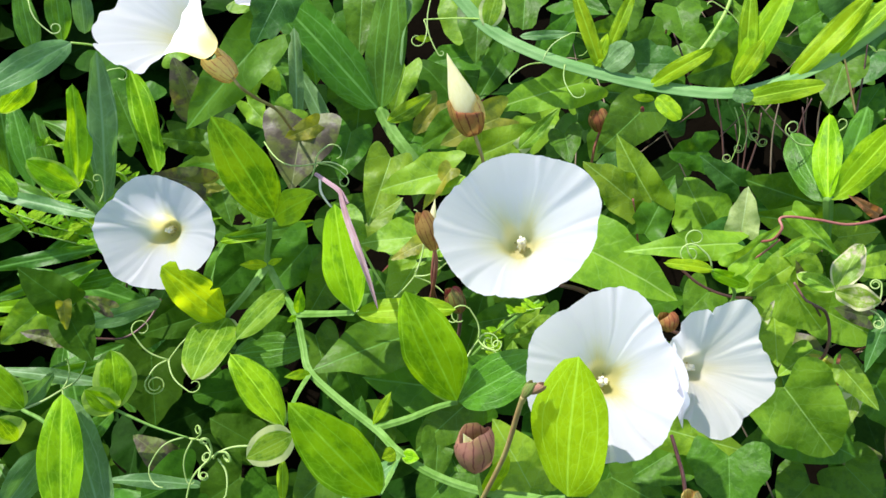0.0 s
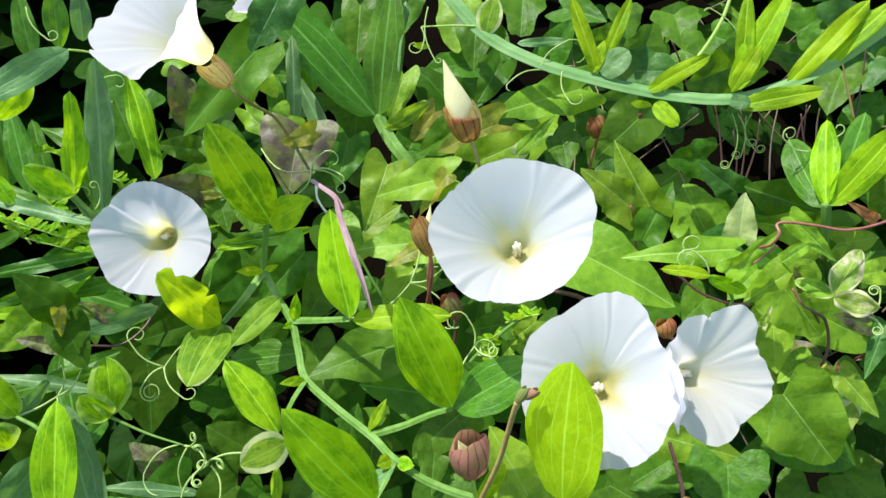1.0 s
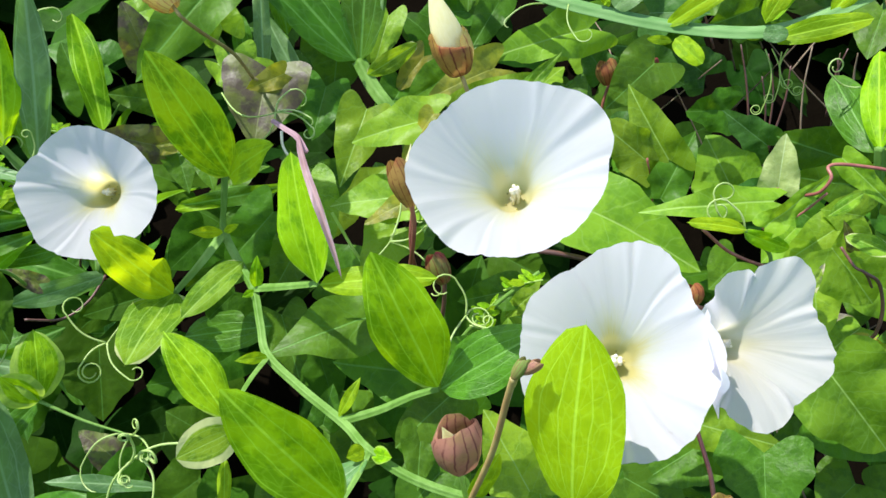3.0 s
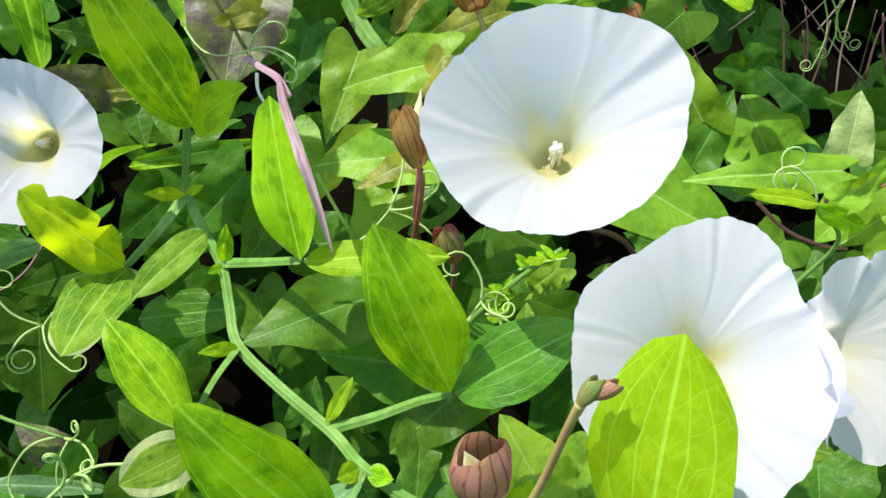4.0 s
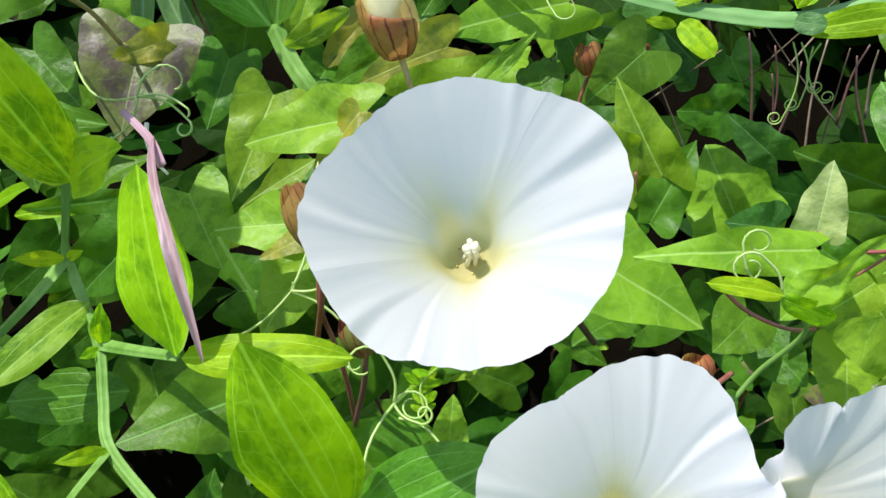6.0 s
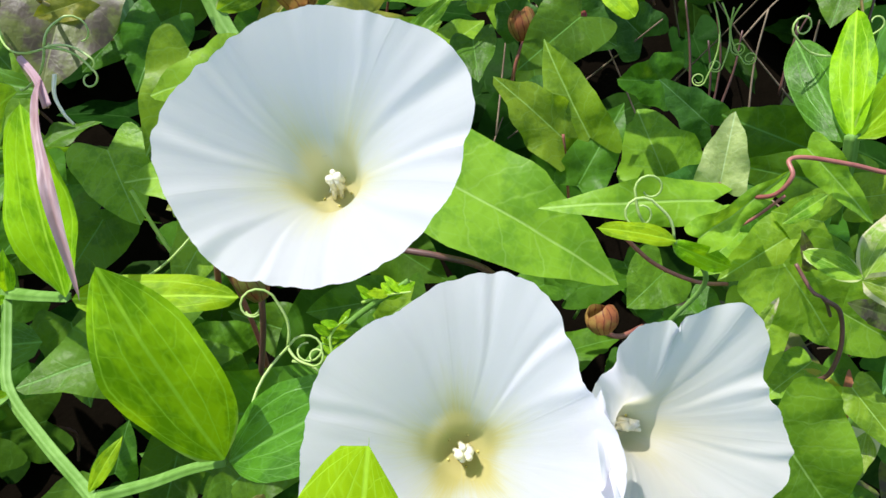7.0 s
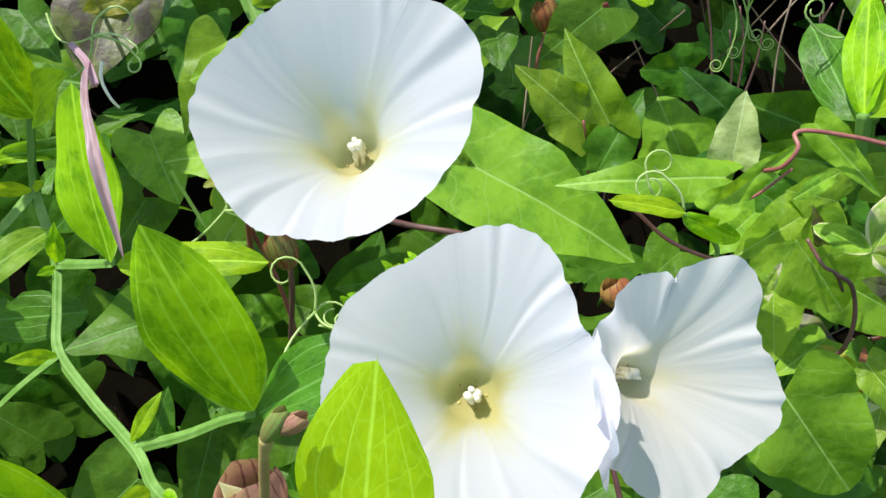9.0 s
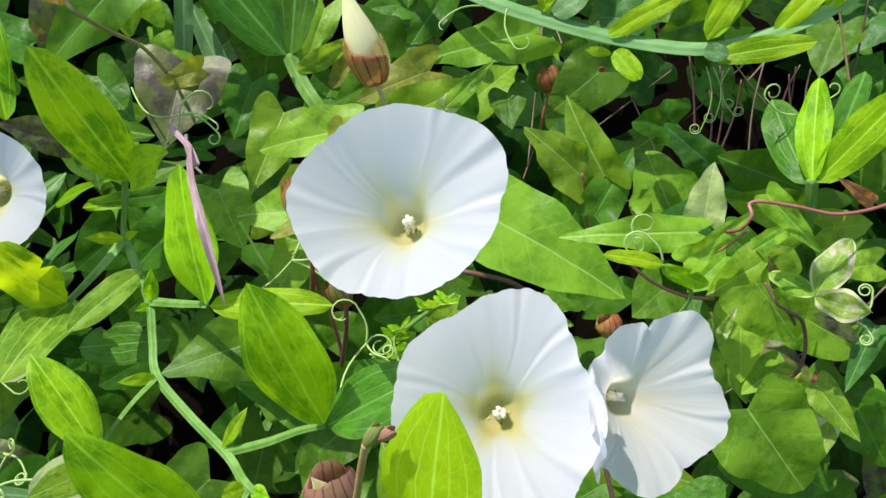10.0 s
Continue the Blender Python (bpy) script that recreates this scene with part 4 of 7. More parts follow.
leaflet(shoot, (-0.2015, 0.3822, 0.5659), (-0.2007, 0.3916, 0.5968), (0.44, -0.86, 0.25), 0.37, M_PEA_DARK, 45, fold=12)
stem(shoot, [(-0.1919, 0.3722, 0.5691), (-0.1836, 0.3755, 0.5668), (-0.1746, 0.3796, 0.5622)], 0.00058, 0.00048, M_STEM_LIME)
tendril(shoot, (-0.2081, 0.3748, 0.5902), (0.54, -0.48, -0.69), (0.47, -0.85, 0.25), 0.0185, 0.0034, 1.0, 0.00045)
tendril(shoot, (-0.1835, 0.3303, 0.4917), (-0.51, 0.22, 0.83), (-0.43, 0.77, -0.48), 0.0137, 0.0048, 0.7, 0.00045)
tendril(shoot, (-0.182, 0.3334, 0.4961), (0.19, 0.43, 0.88), (0.42, -0.77, 0.47), 0.0128, 0.0024, 0.9, 0.00045)
tendril(shoot, (-0.1844, 0.3758, 0.5481), (0.86, 0.3, 0.42), (-0.41, 0.84, -0.34), 0.0106, 0.0042, 0.7, 0.00045)

# ---- a pea shoot at the lower left, close to the camera
near_shoot = thing('pea_shoot', (-0.186, 0.222, 0.087), 'pea shoot with broad folded leaflets and long tendrils', 'pea plant', 'pea plants')
leaflet(near_shoot, (-0.1658, 0.1933, 0.4182), (-0.1705, 0.233, 0.4575), (0.32, -0.65, 0.69), 0.32, M_PEA, 46, fold=30, full=0.55)
leaflet(near_shoot, (-0.1513, 0.1982, 0.4112), (-0.1725, 0.2367, 0.4522), (0.50, -0.33, 0.80), 0.30, M_PEA_GREY, 47, fold=10, full=0.5)
leaflet(near_shoot, (-0.1834, 0.2256, 0.4294), (-0.197, 0.2037, 0.4156), (0.66, -0.65, 0.38), 0.56, M_PEA_GREY, 48, fold=18, full=0.5)
leaflet(near_shoot, (-0.1526, 0.2388, 0.4414), (-0.155, 0.2547, 0.464), (0.7, -0.55, 0.46), 0.67, M_PEA, 49, fold=30, full=0.45, twist=1.2)
leaflet(near_shoot, (-0.1524, 0.2387, 0.4411), (-0.1623, 0.237, 0.4562), (0.46, -0.86, 0.21), 0.79, M_PEA, 50, fold=30, full=0.45)
leaflet(near_shoot, (-0.154, 0.2381, 0.4403), (-0.1727, 0.233, 0.4226), (-0.18, -0.88, 0.44), 0.35, M_PEA_DARK, 51, fold=24, full=0.5)
stem(near_shoot, [(-0.1526, 0.2387, 0.4411), (-0.1359, 0.235, 0.4341), (-0.1187, 0.2318, 0.4296)], 0.00074, 0.00042, M_STEM)
stem(near_shoot, [(-0.1756, 0.2278, 0.4326), (-0.1875, 0.2365, 0.4363), (-0.1996, 0.2429, 0.4366), (-0.2133, 0.2504, 0.4387)], 0.00104, 0.00087, M_STEM)
stem(near_shoot, [(-0.1996, 0.2429, 0.4366), (-0.191, 0.2484, 0.4376), (-0.1849, 0.2541, 0.4387)], 0.00064, 0.00044, M_TENDRIL)
tendril(near_shoot, (-0.1849, 0.2541, 0.4387), (0.26, 0.44, 0.86), (0.45, -0.62, 0.64), 0.0147, 0.0016, 0.2, 0.00045)
tendril(near_shoot, (-0.1849, 0.2541, 0.4387), (0.68, 0.33, 0.66), (0.45, -0.62, 0.64), 0.0185, 0.0016, 0.3, 0.00045)
tendril(near_shoot, (-0.1849, 0.2541, 0.4387), (0.65, -0.6, -0.46), (0.45, -0.62, 0.64), 0.0177, 0.0016, 0.3, 0.00045)
leaflet(near_shoot, (-0.199, 0.2432, 0.4371), (-0.2147, 0.2488, 0.4625), (0.34, -0.85, 0.4), 0.52, M_PEA, 52, fold=20, full=0.5)
leaflet(near_shoot, (-0.1996, 0.2432, 0.4371), (-0.1927, 0.2639, 0.4405), (0.89, -0.34, 0.29), 0.34, M_PEA_GREY, 53, fold=20, full=0.5)
leaflet(near_shoot, (-0.2116, 0.2407, 0.4335), (-0.208, 0.2412, 0.4169), (0.61, -0.78, 0.11), 0.97, M_PEA, 54, fold=20)
tendril(near_shoot, (-0.1187, 0.2318, 0.4296), (0.74, -0.33, 0.58), (0.32, -0.62, 0.72), 0.0083, 0.0026, 1.4, 0.00045)
tendril(near_shoot, (-0.1187, 0.2318, 0.4296), (0.82, -0.57, 0.03), (-0.32, 0.62, -0.72), 0.0146, 0.0026, 1.8, 0.00045)
tendril(near_shoot, (-0.1214, 0.232, 0.4298), (-0.79, -0.13, -0.6), (0.32, -0.62, 0.72), 0.0210, 0.0106, 0.35, 0.00045)
tendril(near_shoot, (-0.1171, 0.2305, 0.4295), (-0.17, -0.48, -0.86), (0.31, -0.62, 0.72), 0.0195, 0.0026, 0.4, 0.00045)

# ---- a pea stem across the upper right
upper_vine = thing('pea_vine', (0.198, 0.468, 0.241), 'pea vine with a thick winged stem and yellow-green leaflets', 'pea plant', 'pea plants')
stem(upper_vine, [(0.0021, 0.4669, 0.5736), (0.0267, 0.4424, 0.5542), (0.0555, 0.4233, 0.5444), (0.0901, 0.4072, 0.5388), (0.1263, 0.3929, 0.5358), (0.1602, 0.3809, 0.5379), (0.1888, 0.3809, 0.5467), (0.2143, 0.3846, 0.5589), (0.2439, 0.3916, 0.5794)], 0.00377, 0.00323, M_STEM_PALE, flat=0.3)
leaflet(upper_vine, (0.1598, 0.3823, 0.5416), (0.1847, 0.3994, 0.5904), (-0.27, -0.68, 0.69), 0.26, M_PEA_LIME, 55, fold=22, full=0.45)
leaflet(upper_vine, (0.1594, 0.3817, 0.5425), (0.1715, 0.387, 0.5658), (-0.25, -0.74, 0.62), 0.36, M_PEA_LIME, 56, fold=25, full=0.5)
leaflet(upper_vine, (0.1645, 0.3846, 0.5484), (0.1649, 0.4026, 0.588), (-0.34, -0.63, 0.70), 0.21, M_PEA_LIME, 57, fold=25, full=0.45)
leaflet(upper_vine, (0.1625, 0.3767, 0.5354), (0.2016, 0.3675, 0.5483), (-0.42, -0.76, 0.49), 0.26, M_PEA_LIME, 58, fold=20, full=0.4)
leaflet(upper_vine, (0.1577, 0.3775, 0.5383), (0.1669, 0.3712, 0.5397), (-0.57, -0.75, 0.35), 0.71, M_PEA_GREY, 59, fold=10, full=0.4)
leaflet(upper_vine, (0.1882, 0.3806, 0.5462), (0.2263, 0.3948, 0.5873), (-0.21, -0.71, 0.68), 0.19, M_PEA_LIME, 60, fold=24, full=0.4)
leaflet(upper_vine, (0.2092, 0.3848, 0.5557), (0.2414, 0.3936, 0.5891), (-0.46, -0.46, 0.76), 0.23, M_PEA_LIME, 61, fold=24, full=0.4)
leaflet(upper_vine, (0.0906, 0.4081, 0.5419), (0.074, 0.4242, 0.5805), (-0.22, -0.68, 0.70), 0.19, M_PEA_LIME, 62, fold=24, full=0.45)
leaflet(upper_vine, (0.0946, 0.4118, 0.5489), (0.1078, 0.4242, 0.5805), (-0.09, -0.73, 0.68), 0.21, M_PEA_LIME, 63, fold=24, full=0.45)
leaflet(upper_vine, (0.0927, 0.4058, 0.5421), (0.107, 0.4091, 0.5555), (-0.33, -0.77, 0.54), 0.77, M_PEA_GREY, 64, fold=14, full=0.4)
leaflet(upper_vine, (0.0883, 0.4085, 0.5424), (0.0937, 0.4144, 0.5596), (-0.23, -0.70, 0.67), 0.38, M_PEA_LIME, 65, fold=20)
leaflet(upper_vine, (0.1173, 0.3955, 0.5361), (0.1502, 0.3995, 0.5557), (-0.17, -0.83, 0.53), 0.24, M_PEA_LIME, 66, fold=24, full=0.45, arch=0.12)
stem(upper_vine, [(0.1256, 0.394, 0.5374), (0.1433, 0.3991, 0.5552), (0.1543, 0.4059, 0.5719), (0.1598, 0.4128, 0.5852)], 0.00115, 0.00099, M_STEM_LIME)
leaflet(upper_vine, (0.1208, 0.39, 0.5316), (0.132, 0.3771, 0.5238), (-0.50, -0.47, 0.73), 0.54, M_PEA_LIME, 67, fold=14, full=0.4)
leaflet(upper_vine, (0.1192, 0.3892, 0.5306), (0.1066, 0.3881, 0.5325), (0.14, -0.92, 0.36), 0.35, M_PEA_LIME, 68, full=0.6)
leaflet(upper_vine, (0.0459, 0.4332, 0.5515), (0.0755, 0.4302, 0.5542), (-0.12, -0.94, 0.32), 0.18, M_PEA_GREY, 69, full=0.5)
tendril(upper_vine, (0.0585, 0.4187, 0.5413), (0.66, 0.24, 0.71), (0.13, 0.93, -0.35), 0.0191, 0.0100, 0.6, 0.00045)
tendril(upper_vine, (0.0712, 0.4139, 0.5414), (0.14, -0.74, -0.66), (-0.16, -0.92, 0.35), 0.0180, 0.0053, 0.6, 0.00045)
tendril(upper_vine, (0.0602, 0.4183, 0.5407), (-0.92, -0.29, -0.25), (-0.13, -0.93, 0.35), 0.0218, 0.0033, 0.4, 0.00045)
tendril(upper_vine, (0.1643, 0.3911, 0.5612), (-0.64, 0.32, 0.7), (-0.37, -0.88, 0.31), 0.0287, 0.0031, 0.3, 0.00045)
tendril(upper_vine, (0.1653, 0.3811, 0.5294), (0.25, -0.16, -0.96), (0.37, 0.85, -0.38), 0.0242, 0.0028, 1.5, 0.00035)
tendril(upper_vine, (0.17, 0.3802, 0.5282), (0.41, -0.08, -0.91), (-0.38, -0.84, 0.38), 0.0220, 0.0028, 1.5, 0.00035)
tendril(upper_vine, (0.1621, 0.3811, 0.5294), (0.09, -0.25, -0.96), (0.36, 0.85, -0.38), 0.0290, 0.0028, 1.5, 0.00035)
tendril(upper_vine, (0.1731, 0.3811, 0.5294), (0.06, 0, -1), (-0.38, -0.84, 0.38), 0.0174, 0.0028, 1.5, 0.00035)
stem(upper_vine, [(0.0267, 0.4449, 0.5579), (0.0089, 0.4473, 0.5578), (-0.0117, 0.4489, 0.5566)], 0.00068, 0.00041, M_STEM_LIME)
tendril(upper_vine, (-0.0075, 0.4518, 0.5677), (0.13, -0.62, -0.78), (0.02, -0.96, 0.28), 0.0334, 0.0021, 0.8, 0.00045)
tendril(upper_vine, (-0.0117, 0.4487, 0.5563), (0.06, -0.7, -0.72), (-0.02, 0.95, -0.3), 0.0125, 0.0048, 0.9, 0.00045)
leaflet(upper_vine, (-0.0066, 0.442, 0.5467), (-0.0169, 0.4424, 0.5473), (-0.02, -0.94, 0.33), 0.40, M_PEA_LIME, 70)
leaflet(upper_vine, (0.0267, 0.4416, 0.5531), (0.033, 0.4496, 0.575), (-0.11, -0.73, 0.68), 0.66, M_PEA_PALE, 71, fold=14)

# ---- a pea shoot behind, with two tall dark leaflets
back_shoot = thing('pea_shoot', (-0.018, 0.458, 0.235), 'pea shoot with tall dark green leaflets', 'pea plant', 'pea plants')
leaflet(back_shoot, (-0.0411, 0.429, 0.5072), (-0.1073, 0.4567, 0.5747), (0.19, -0.83, 0.53), 0.29, M_PEA_DARK, 72, fold=14, full=0.42)
leaflet(back_shoot, (-0.0386, 0.429, 0.5072), (-0.0297, 0.4638, 0.5778), (-0.09, -0.89, 0.45), 0.30, M_PEA_DARK, 73, fold=14, full=0.45)
leaflet(back_shoot, (-0.0362, 0.4304, 0.5074), (-0.0216, 0.4619, 0.5681), (-0.49, -0.72, 0.49), 0.21, M_PEA_GREY, 74, fold=14, full=0.45)
leaflet(back_shoot, (-0.0349, 0.4223, 0.5011), (-0.007, 0.4264, 0.5174), (0.11, -0.99, 0.06), 0.34, M_PEA_PALE, 75, fold=20, full=0.5)
stem(back_shoot, [(-0.0397, 0.4299, 0.5068), (-0.0314, 0.4185, 0.4956), (-0.0206, 0.4068, 0.486), (-0.0068, 0.4036, 0.4657)], 0.00369, 0.00342, M_STEM, flat=0.4)
leaflet(back_shoot, (-0.0885, 0.4077, 0.5047), (-0.089, 0.4361, 0.5556), (0.36, -0.81, 0.46), 0.15, M_PEA_GREY, 76, fold=16, full=0.4)
leaflet(back_shoot, (-0.0979, 0.4119, 0.5038), (-0.1028, 0.4321, 0.5326), (0.35, -0.74, 0.58), 0.30, M_PEA_DARK, 77, fold=16, full=0.4)
leaflet(back_shoot, (-0.0649, 0.4114, 0.4855), (-0.0905, 0.4379, 0.5303), (0.24, -0.77, 0.59), 0.18, M_PEA_GREY, 78, fold=14, full=0.4)
leaflet(back_shoot, (-0.0807, 0.4451, 0.5163), (-0.0878, 0.47, 0.5693), (0.16, -0.89, 0.44), 0.30, M_PEA_DARK, 79, fold=14)

# ---- a pea shoot at the right, with two upright leaflets
right_shoot = thing('pea_shoot', (0.221, 0.348, 0.165), 'pea shoot with upright lime-edged leaflets and a curled tendril', 'pea plant', 'pea plants')
leaflet(right_shoot, (0.1887, 0.3095, 0.5127), (0.1971, 0.3473, 0.5405), (-0.64, -0.36, 0.68), 0.28, M_PEA, 80, fold=26, full=0.6)
leaflet(right_shoot, (0.1898, 0.3095, 0.5127), (0.2262, 0.3339, 0.5422), (-0.05, -0.74, 0.67), 0.33, M_PEA, 81, fold=24, full=0.55)
leaflet(right_shoot, (0.1902, 0.3132, 0.5091), (0.1841, 0.3546, 0.5265), (-0.72, -0.36, 0.6), 0.38, M_PEA_DARK, 82, fold=14, full=0.5)
leaflet(right_shoot, (0.194, 0.3152, 0.5086), (0.2302, 0.3718, 0.5336), (0.04, -0.42, 0.9), 0.19, M_PEA_DARK, 83, fold=14, full=0.5)
stem(right_shoot, [(0.1887, 0.3102, 0.5136), (0.1931, 0.3106, 0.4985), (0.2027, 0.3179, 0.4741)], 0.00221, 0.00191, M_STEM, flat=0.5)
tendril(right_shoot, (0.1875, 0.3364, 0.5285), (-0.92, -0.04, 0.39), (0.44, 0.8, -0.41), 0.0154, 0.0040, 1.2, 0.00045)
tendril(right_shoot, (0.1961, 0.3402, 0.5339), (0.74, -0.4, 0.54), (-0.46, -0.8, 0.39), 0.0063, 0.0029, 0.7, 0.00045)
leaflet(right_shoot, (0.1803, 0.266, 0.4906), (0.1902, 0.2749, 0.5103), (-0.6, -0.57, 0.56), 0.51, M_PEA_DRY, 84, fold=30, full=0.55, wave=0.1)
leaflet(right_shoot, (0.1798, 0.2657, 0.4902), (0.1951, 0.2553, 0.4927), (-0.57, -0.76, 0.3), 0.62, M_PEA_DRY, 85, fold=30, full=0.5, wave=0.12)
leaflet(right_shoot, (0.1798, 0.266, 0.4906), (0.166, 0.2766, 0.4918), (-0.32, -0.51, 0.8), 0.45, M_PEA_PALE, 86, fold=26, full=0.5)
tendril(right_shoot, (0.1925, 0.2552, 0.4892), (0.38, 0.53, 0.76), (-0.5, -0.67, 0.55), 0.0101, 0.0025, 1.5, 0.00045)
tendril(right_shoot, (0.1941, 0.2584, 0.4849), (0.59, -0.76, -0.28), (0.5, 0.67, -0.55), 0.0065, 0.0023, 1.6, 0.00045)
leaflet(right_shoot, (0.1216, 0.2666, 0.5019), (0.0997, 0.2683, 0.5044), (0.06, -0.52, 0.85), 0.28, M_PEA_LIME, 87, fold=30, full=0.55)
leaflet(right_shoot, (0.1213, 0.2679, 0.5002), (0.141, 0.2689, 0.4913), (0.13, -0.98, 0.17), 0.32, M_PEA, 88, fold=24, full=0.5)
leaflet(right_shoot, (0.1612, 0.2845, 0.4962), (0.181, 0.2982, 0.4983), (0.24, -0.48, 0.85), 0.23, M_PEA_PALE, 89, fold=24)
tendril(right_shoot, (0.1218, 0.2686, 0.5013), (-0.54, 0.32, 0.78), (-0.34, -0.76, 0.56), 0.0109, 0.0051, 1.2, 0.00045)
tendril(right_shoot, (0.1169, 0.271, 0.5012), (-0.53, 0.34, 0.77), (0.33, 0.76, -0.56), 0.0124, 0.0044, 1.0, 0.00045)
stem(right_shoot, [(0.1218, 0.2682, 0.5007), (0.1384, 0.2745, 0.4819), (0.135, 0.2813, 0.4567), (0.1299, 0.2814, 0.4393)], 0.00072, 0.00093, M_STEM)

# ---- bindweed vine behind the flowers
bind_mid = thing('bindweed_vine', (-0.008, 0.353, 0.168), 'bindweed vine with arrow-shaped green leaves and reddish stems', 'bindweed', 'bindweed vines')
leaf(bind_mid, (0.0720, 0.3200, 0.4780), (0.1225, 0.3025, 0.4555), (0.25, -0.70, 0.66), 0.74, M_BIND_LIGHT, 7, fold=22.0, lobe=0.55, arch=0.05, wave=0.04)
leaf(bind_mid, (0.1386, 0.2914, 0.499), (0.0891, 0.2957, 0.4912), (-0.17, -0.62, 0.76), 0.32, M_BIND_LIGHT, 90, lobe=0.2, fold=14)
leaf(bind_mid, (0.0016, 0.311, 0.527), (-0.0312, 0.3147, 0.5148), (-0.33, -0.61, 0.72), 0.63, M_BIND_LIGHT, 91, fold=26, lobe=0.3, twist=0.5)
leaf(bind_mid, (0.0038, 0.3084, 0.5302), (-0.0098, 0.3024, 0.5112), (-0.5, -0.66, 0.56), 0.39, M_BIND_YELLOW, 92, fold=20, lobe=0.1)
leaf(bind_mid, (-0.0039, 0.3035, 0.4954), (-0.0416, 0.3062, 0.4887), (-0.18, -0.53, 0.83), 0.69, M_BIND_LIGHT, 93, fold=14, lobe=0.3)
leaf(bind_mid, (-0.0061, 0.2991, 0.496), (-0.0262, 0.2948, 0.4864), (-0.25, -0.57, 0.78), 0.46, M_BIND_YELLOW, 94, fold=14, lobe=0.1)
leaf(bind_mid, (-0.0144, 0.3097, 0.4728), (-0.0274, 0.2931, 0.456), (-0.27, -0.57, 0.78), 1.00, M_BIND_LIGHT, 95, lobe=0.25)
leaf(bind_mid, (-0.0285, 0.3507, 0.5121), (-0.039, 0.3235, 0.489), (0.17, -0.68, 0.72), 0.66, M_BIND_LIGHT, 96, lobe=0.2)
leaf(bind_mid, (-0.0216, 0.2667, 0.4603), (-0.0612, 0.2493, 0.4563), (0.07, -0.5, 0.86), 0.72, M_BIND, 97, lobe=0.35, fold=12, wave=0.16, twist=-0.3)
leaf(bind_mid, (0.0123, 0.2583, 0.4343), (-0.0404, 0.2633, 0.4379), (-0.04, -0.85, 0.53), 0.64, M_BIND, 98, lobe=0.3)
leaf(bind_mid, (0.0099, 0.2493, 0.432), (-0.0137, 0.2414, 0.4084), (-0.38, -0.69, 0.61), 0.74, M_BIND, 99, lobe=0.2)
leaf(bind_mid, (0.0332, 0.2596, 0.4466), (0.034, 0.2679, 0.4585), (-0.1, -0.81, 0.58), 0.79, M_BIND_LIGHT, 100, lobe=0.15)
leaf(bind_mid, (0.0388, 0.2134, 0.4208), (0.0225, 0.2294, 0.4453), (0.18, -0.76, 0.62), 0.87, M_BIND_LIGHT, 101, lobe=0.3)
leaf(bind_mid, (0.0407, 0.2249, 0.4284), (0.0459, 0.2114, 0.4091), (-0.06, -0.82, 0.56), 1.19, M_BIND_LIGHT, 102, lobe=0.3)
leaf(bind_mid, (-0.0025, 0.2412, 0.4169), (-0.0038, 0.2257, 0.4017), (0, -0.7, 0.71), 0.76, M_BIND, 103, lobe=0.3)
leaf(bind_mid, (0.0044, 0.2318, 0.4033), (-0.0121, 0.2207, 0.3875), (-0.15, -0.73, 0.67), 1.19, M_BIND, 104, lobe=0.3)
leaf(bind_mid, (-0.0463, 0.258, 0.4059), (-0.0419, 0.268, 0.4203), (0.06, -0.83, 0.56), 0.81, M_BIND, 105, lobe=0.2)
leaf(bind_mid, (-0.0536, 0.248, 0.3916), (-0.0769, 0.2346, 0.3725), (-0.07, -0.77, 0.63), 1.06, M_BIND, 106, lobe=0.3)
leaf(bind_mid, (-0.0687, 0.2997, 0.4306), (-0.0602, 0.2803, 0.4117), (0.14, -0.66, 0.74), 0.86, M_BIND, 107, lobe=0.3)
leaf(bind_mid, (-0.0802, 0.3858, 0.5187), (-0.0845, 0.3544, 0.4913), (0.16, -0.66, 0.73), 1.05, M_BRONZE, 108, lobe=0.15, point=0.3, label='large bronze and yellow aging leaf')
leaf(bind_mid, (-0.0878, 0.395, 0.5214), (-0.1011, 0.3821, 0.5134), (0.4, -0.74, 0.54), 0.96, M_BIND_LIGHT, 109, lobe=0.3)
leaf(bind_mid, (-0.0714, 0.3808, 0.5186), (-0.0901, 0.3743, 0.5127), (0.18, -0.89, 0.43), 0.62, M_BIND_YELLOW, 110, lobe=0.2)
leaf(bind_mid, (-0.0564, 0.3349, 0.4809), (-0.0436, 0.3168, 0.4638), (0.02, -0.68, 0.73), 0.98, M_BIND_LIGHT, 111, lobe=0.3)
leaf(bind_mid, (-0.0767, 0.336, 0.4651), (-0.0987, 0.3216, 0.4445), (0.11, -0.86, 0.49), 0.85, M_BIND, 112, lobe=0.3)
leaf(bind_mid, (-0.0595, 0.3208, 0.4608), (-0.0733, 0.3067, 0.4407), (0.1, -0.85, 0.52), 0.87, M_BIND, 113, lobe=0.3)
leaf(bind_mid, (-0.007, 0.2814, 0.4393), (-0.0274, 0.2847, 0.4441), (0.04, -0.74, 0.68), 0.96, M_BIND, 114, lobe=0.3)
leaf(bind_mid, (0.0362, 0.2991, 0.4472), (0.0139, 0.3003, 0.4402), (-0.23, -0.76, 0.61), 0.77, M_BIND, 115, lobe=0.3)
leaf(bind_mid, (0.049, 0.2952, 0.4504), (0.0347, 0.2922, 0.4374), (-0.29, -0.81, 0.51), 0.67, M_BIND_LIGHT, 116, lobe=0.3)
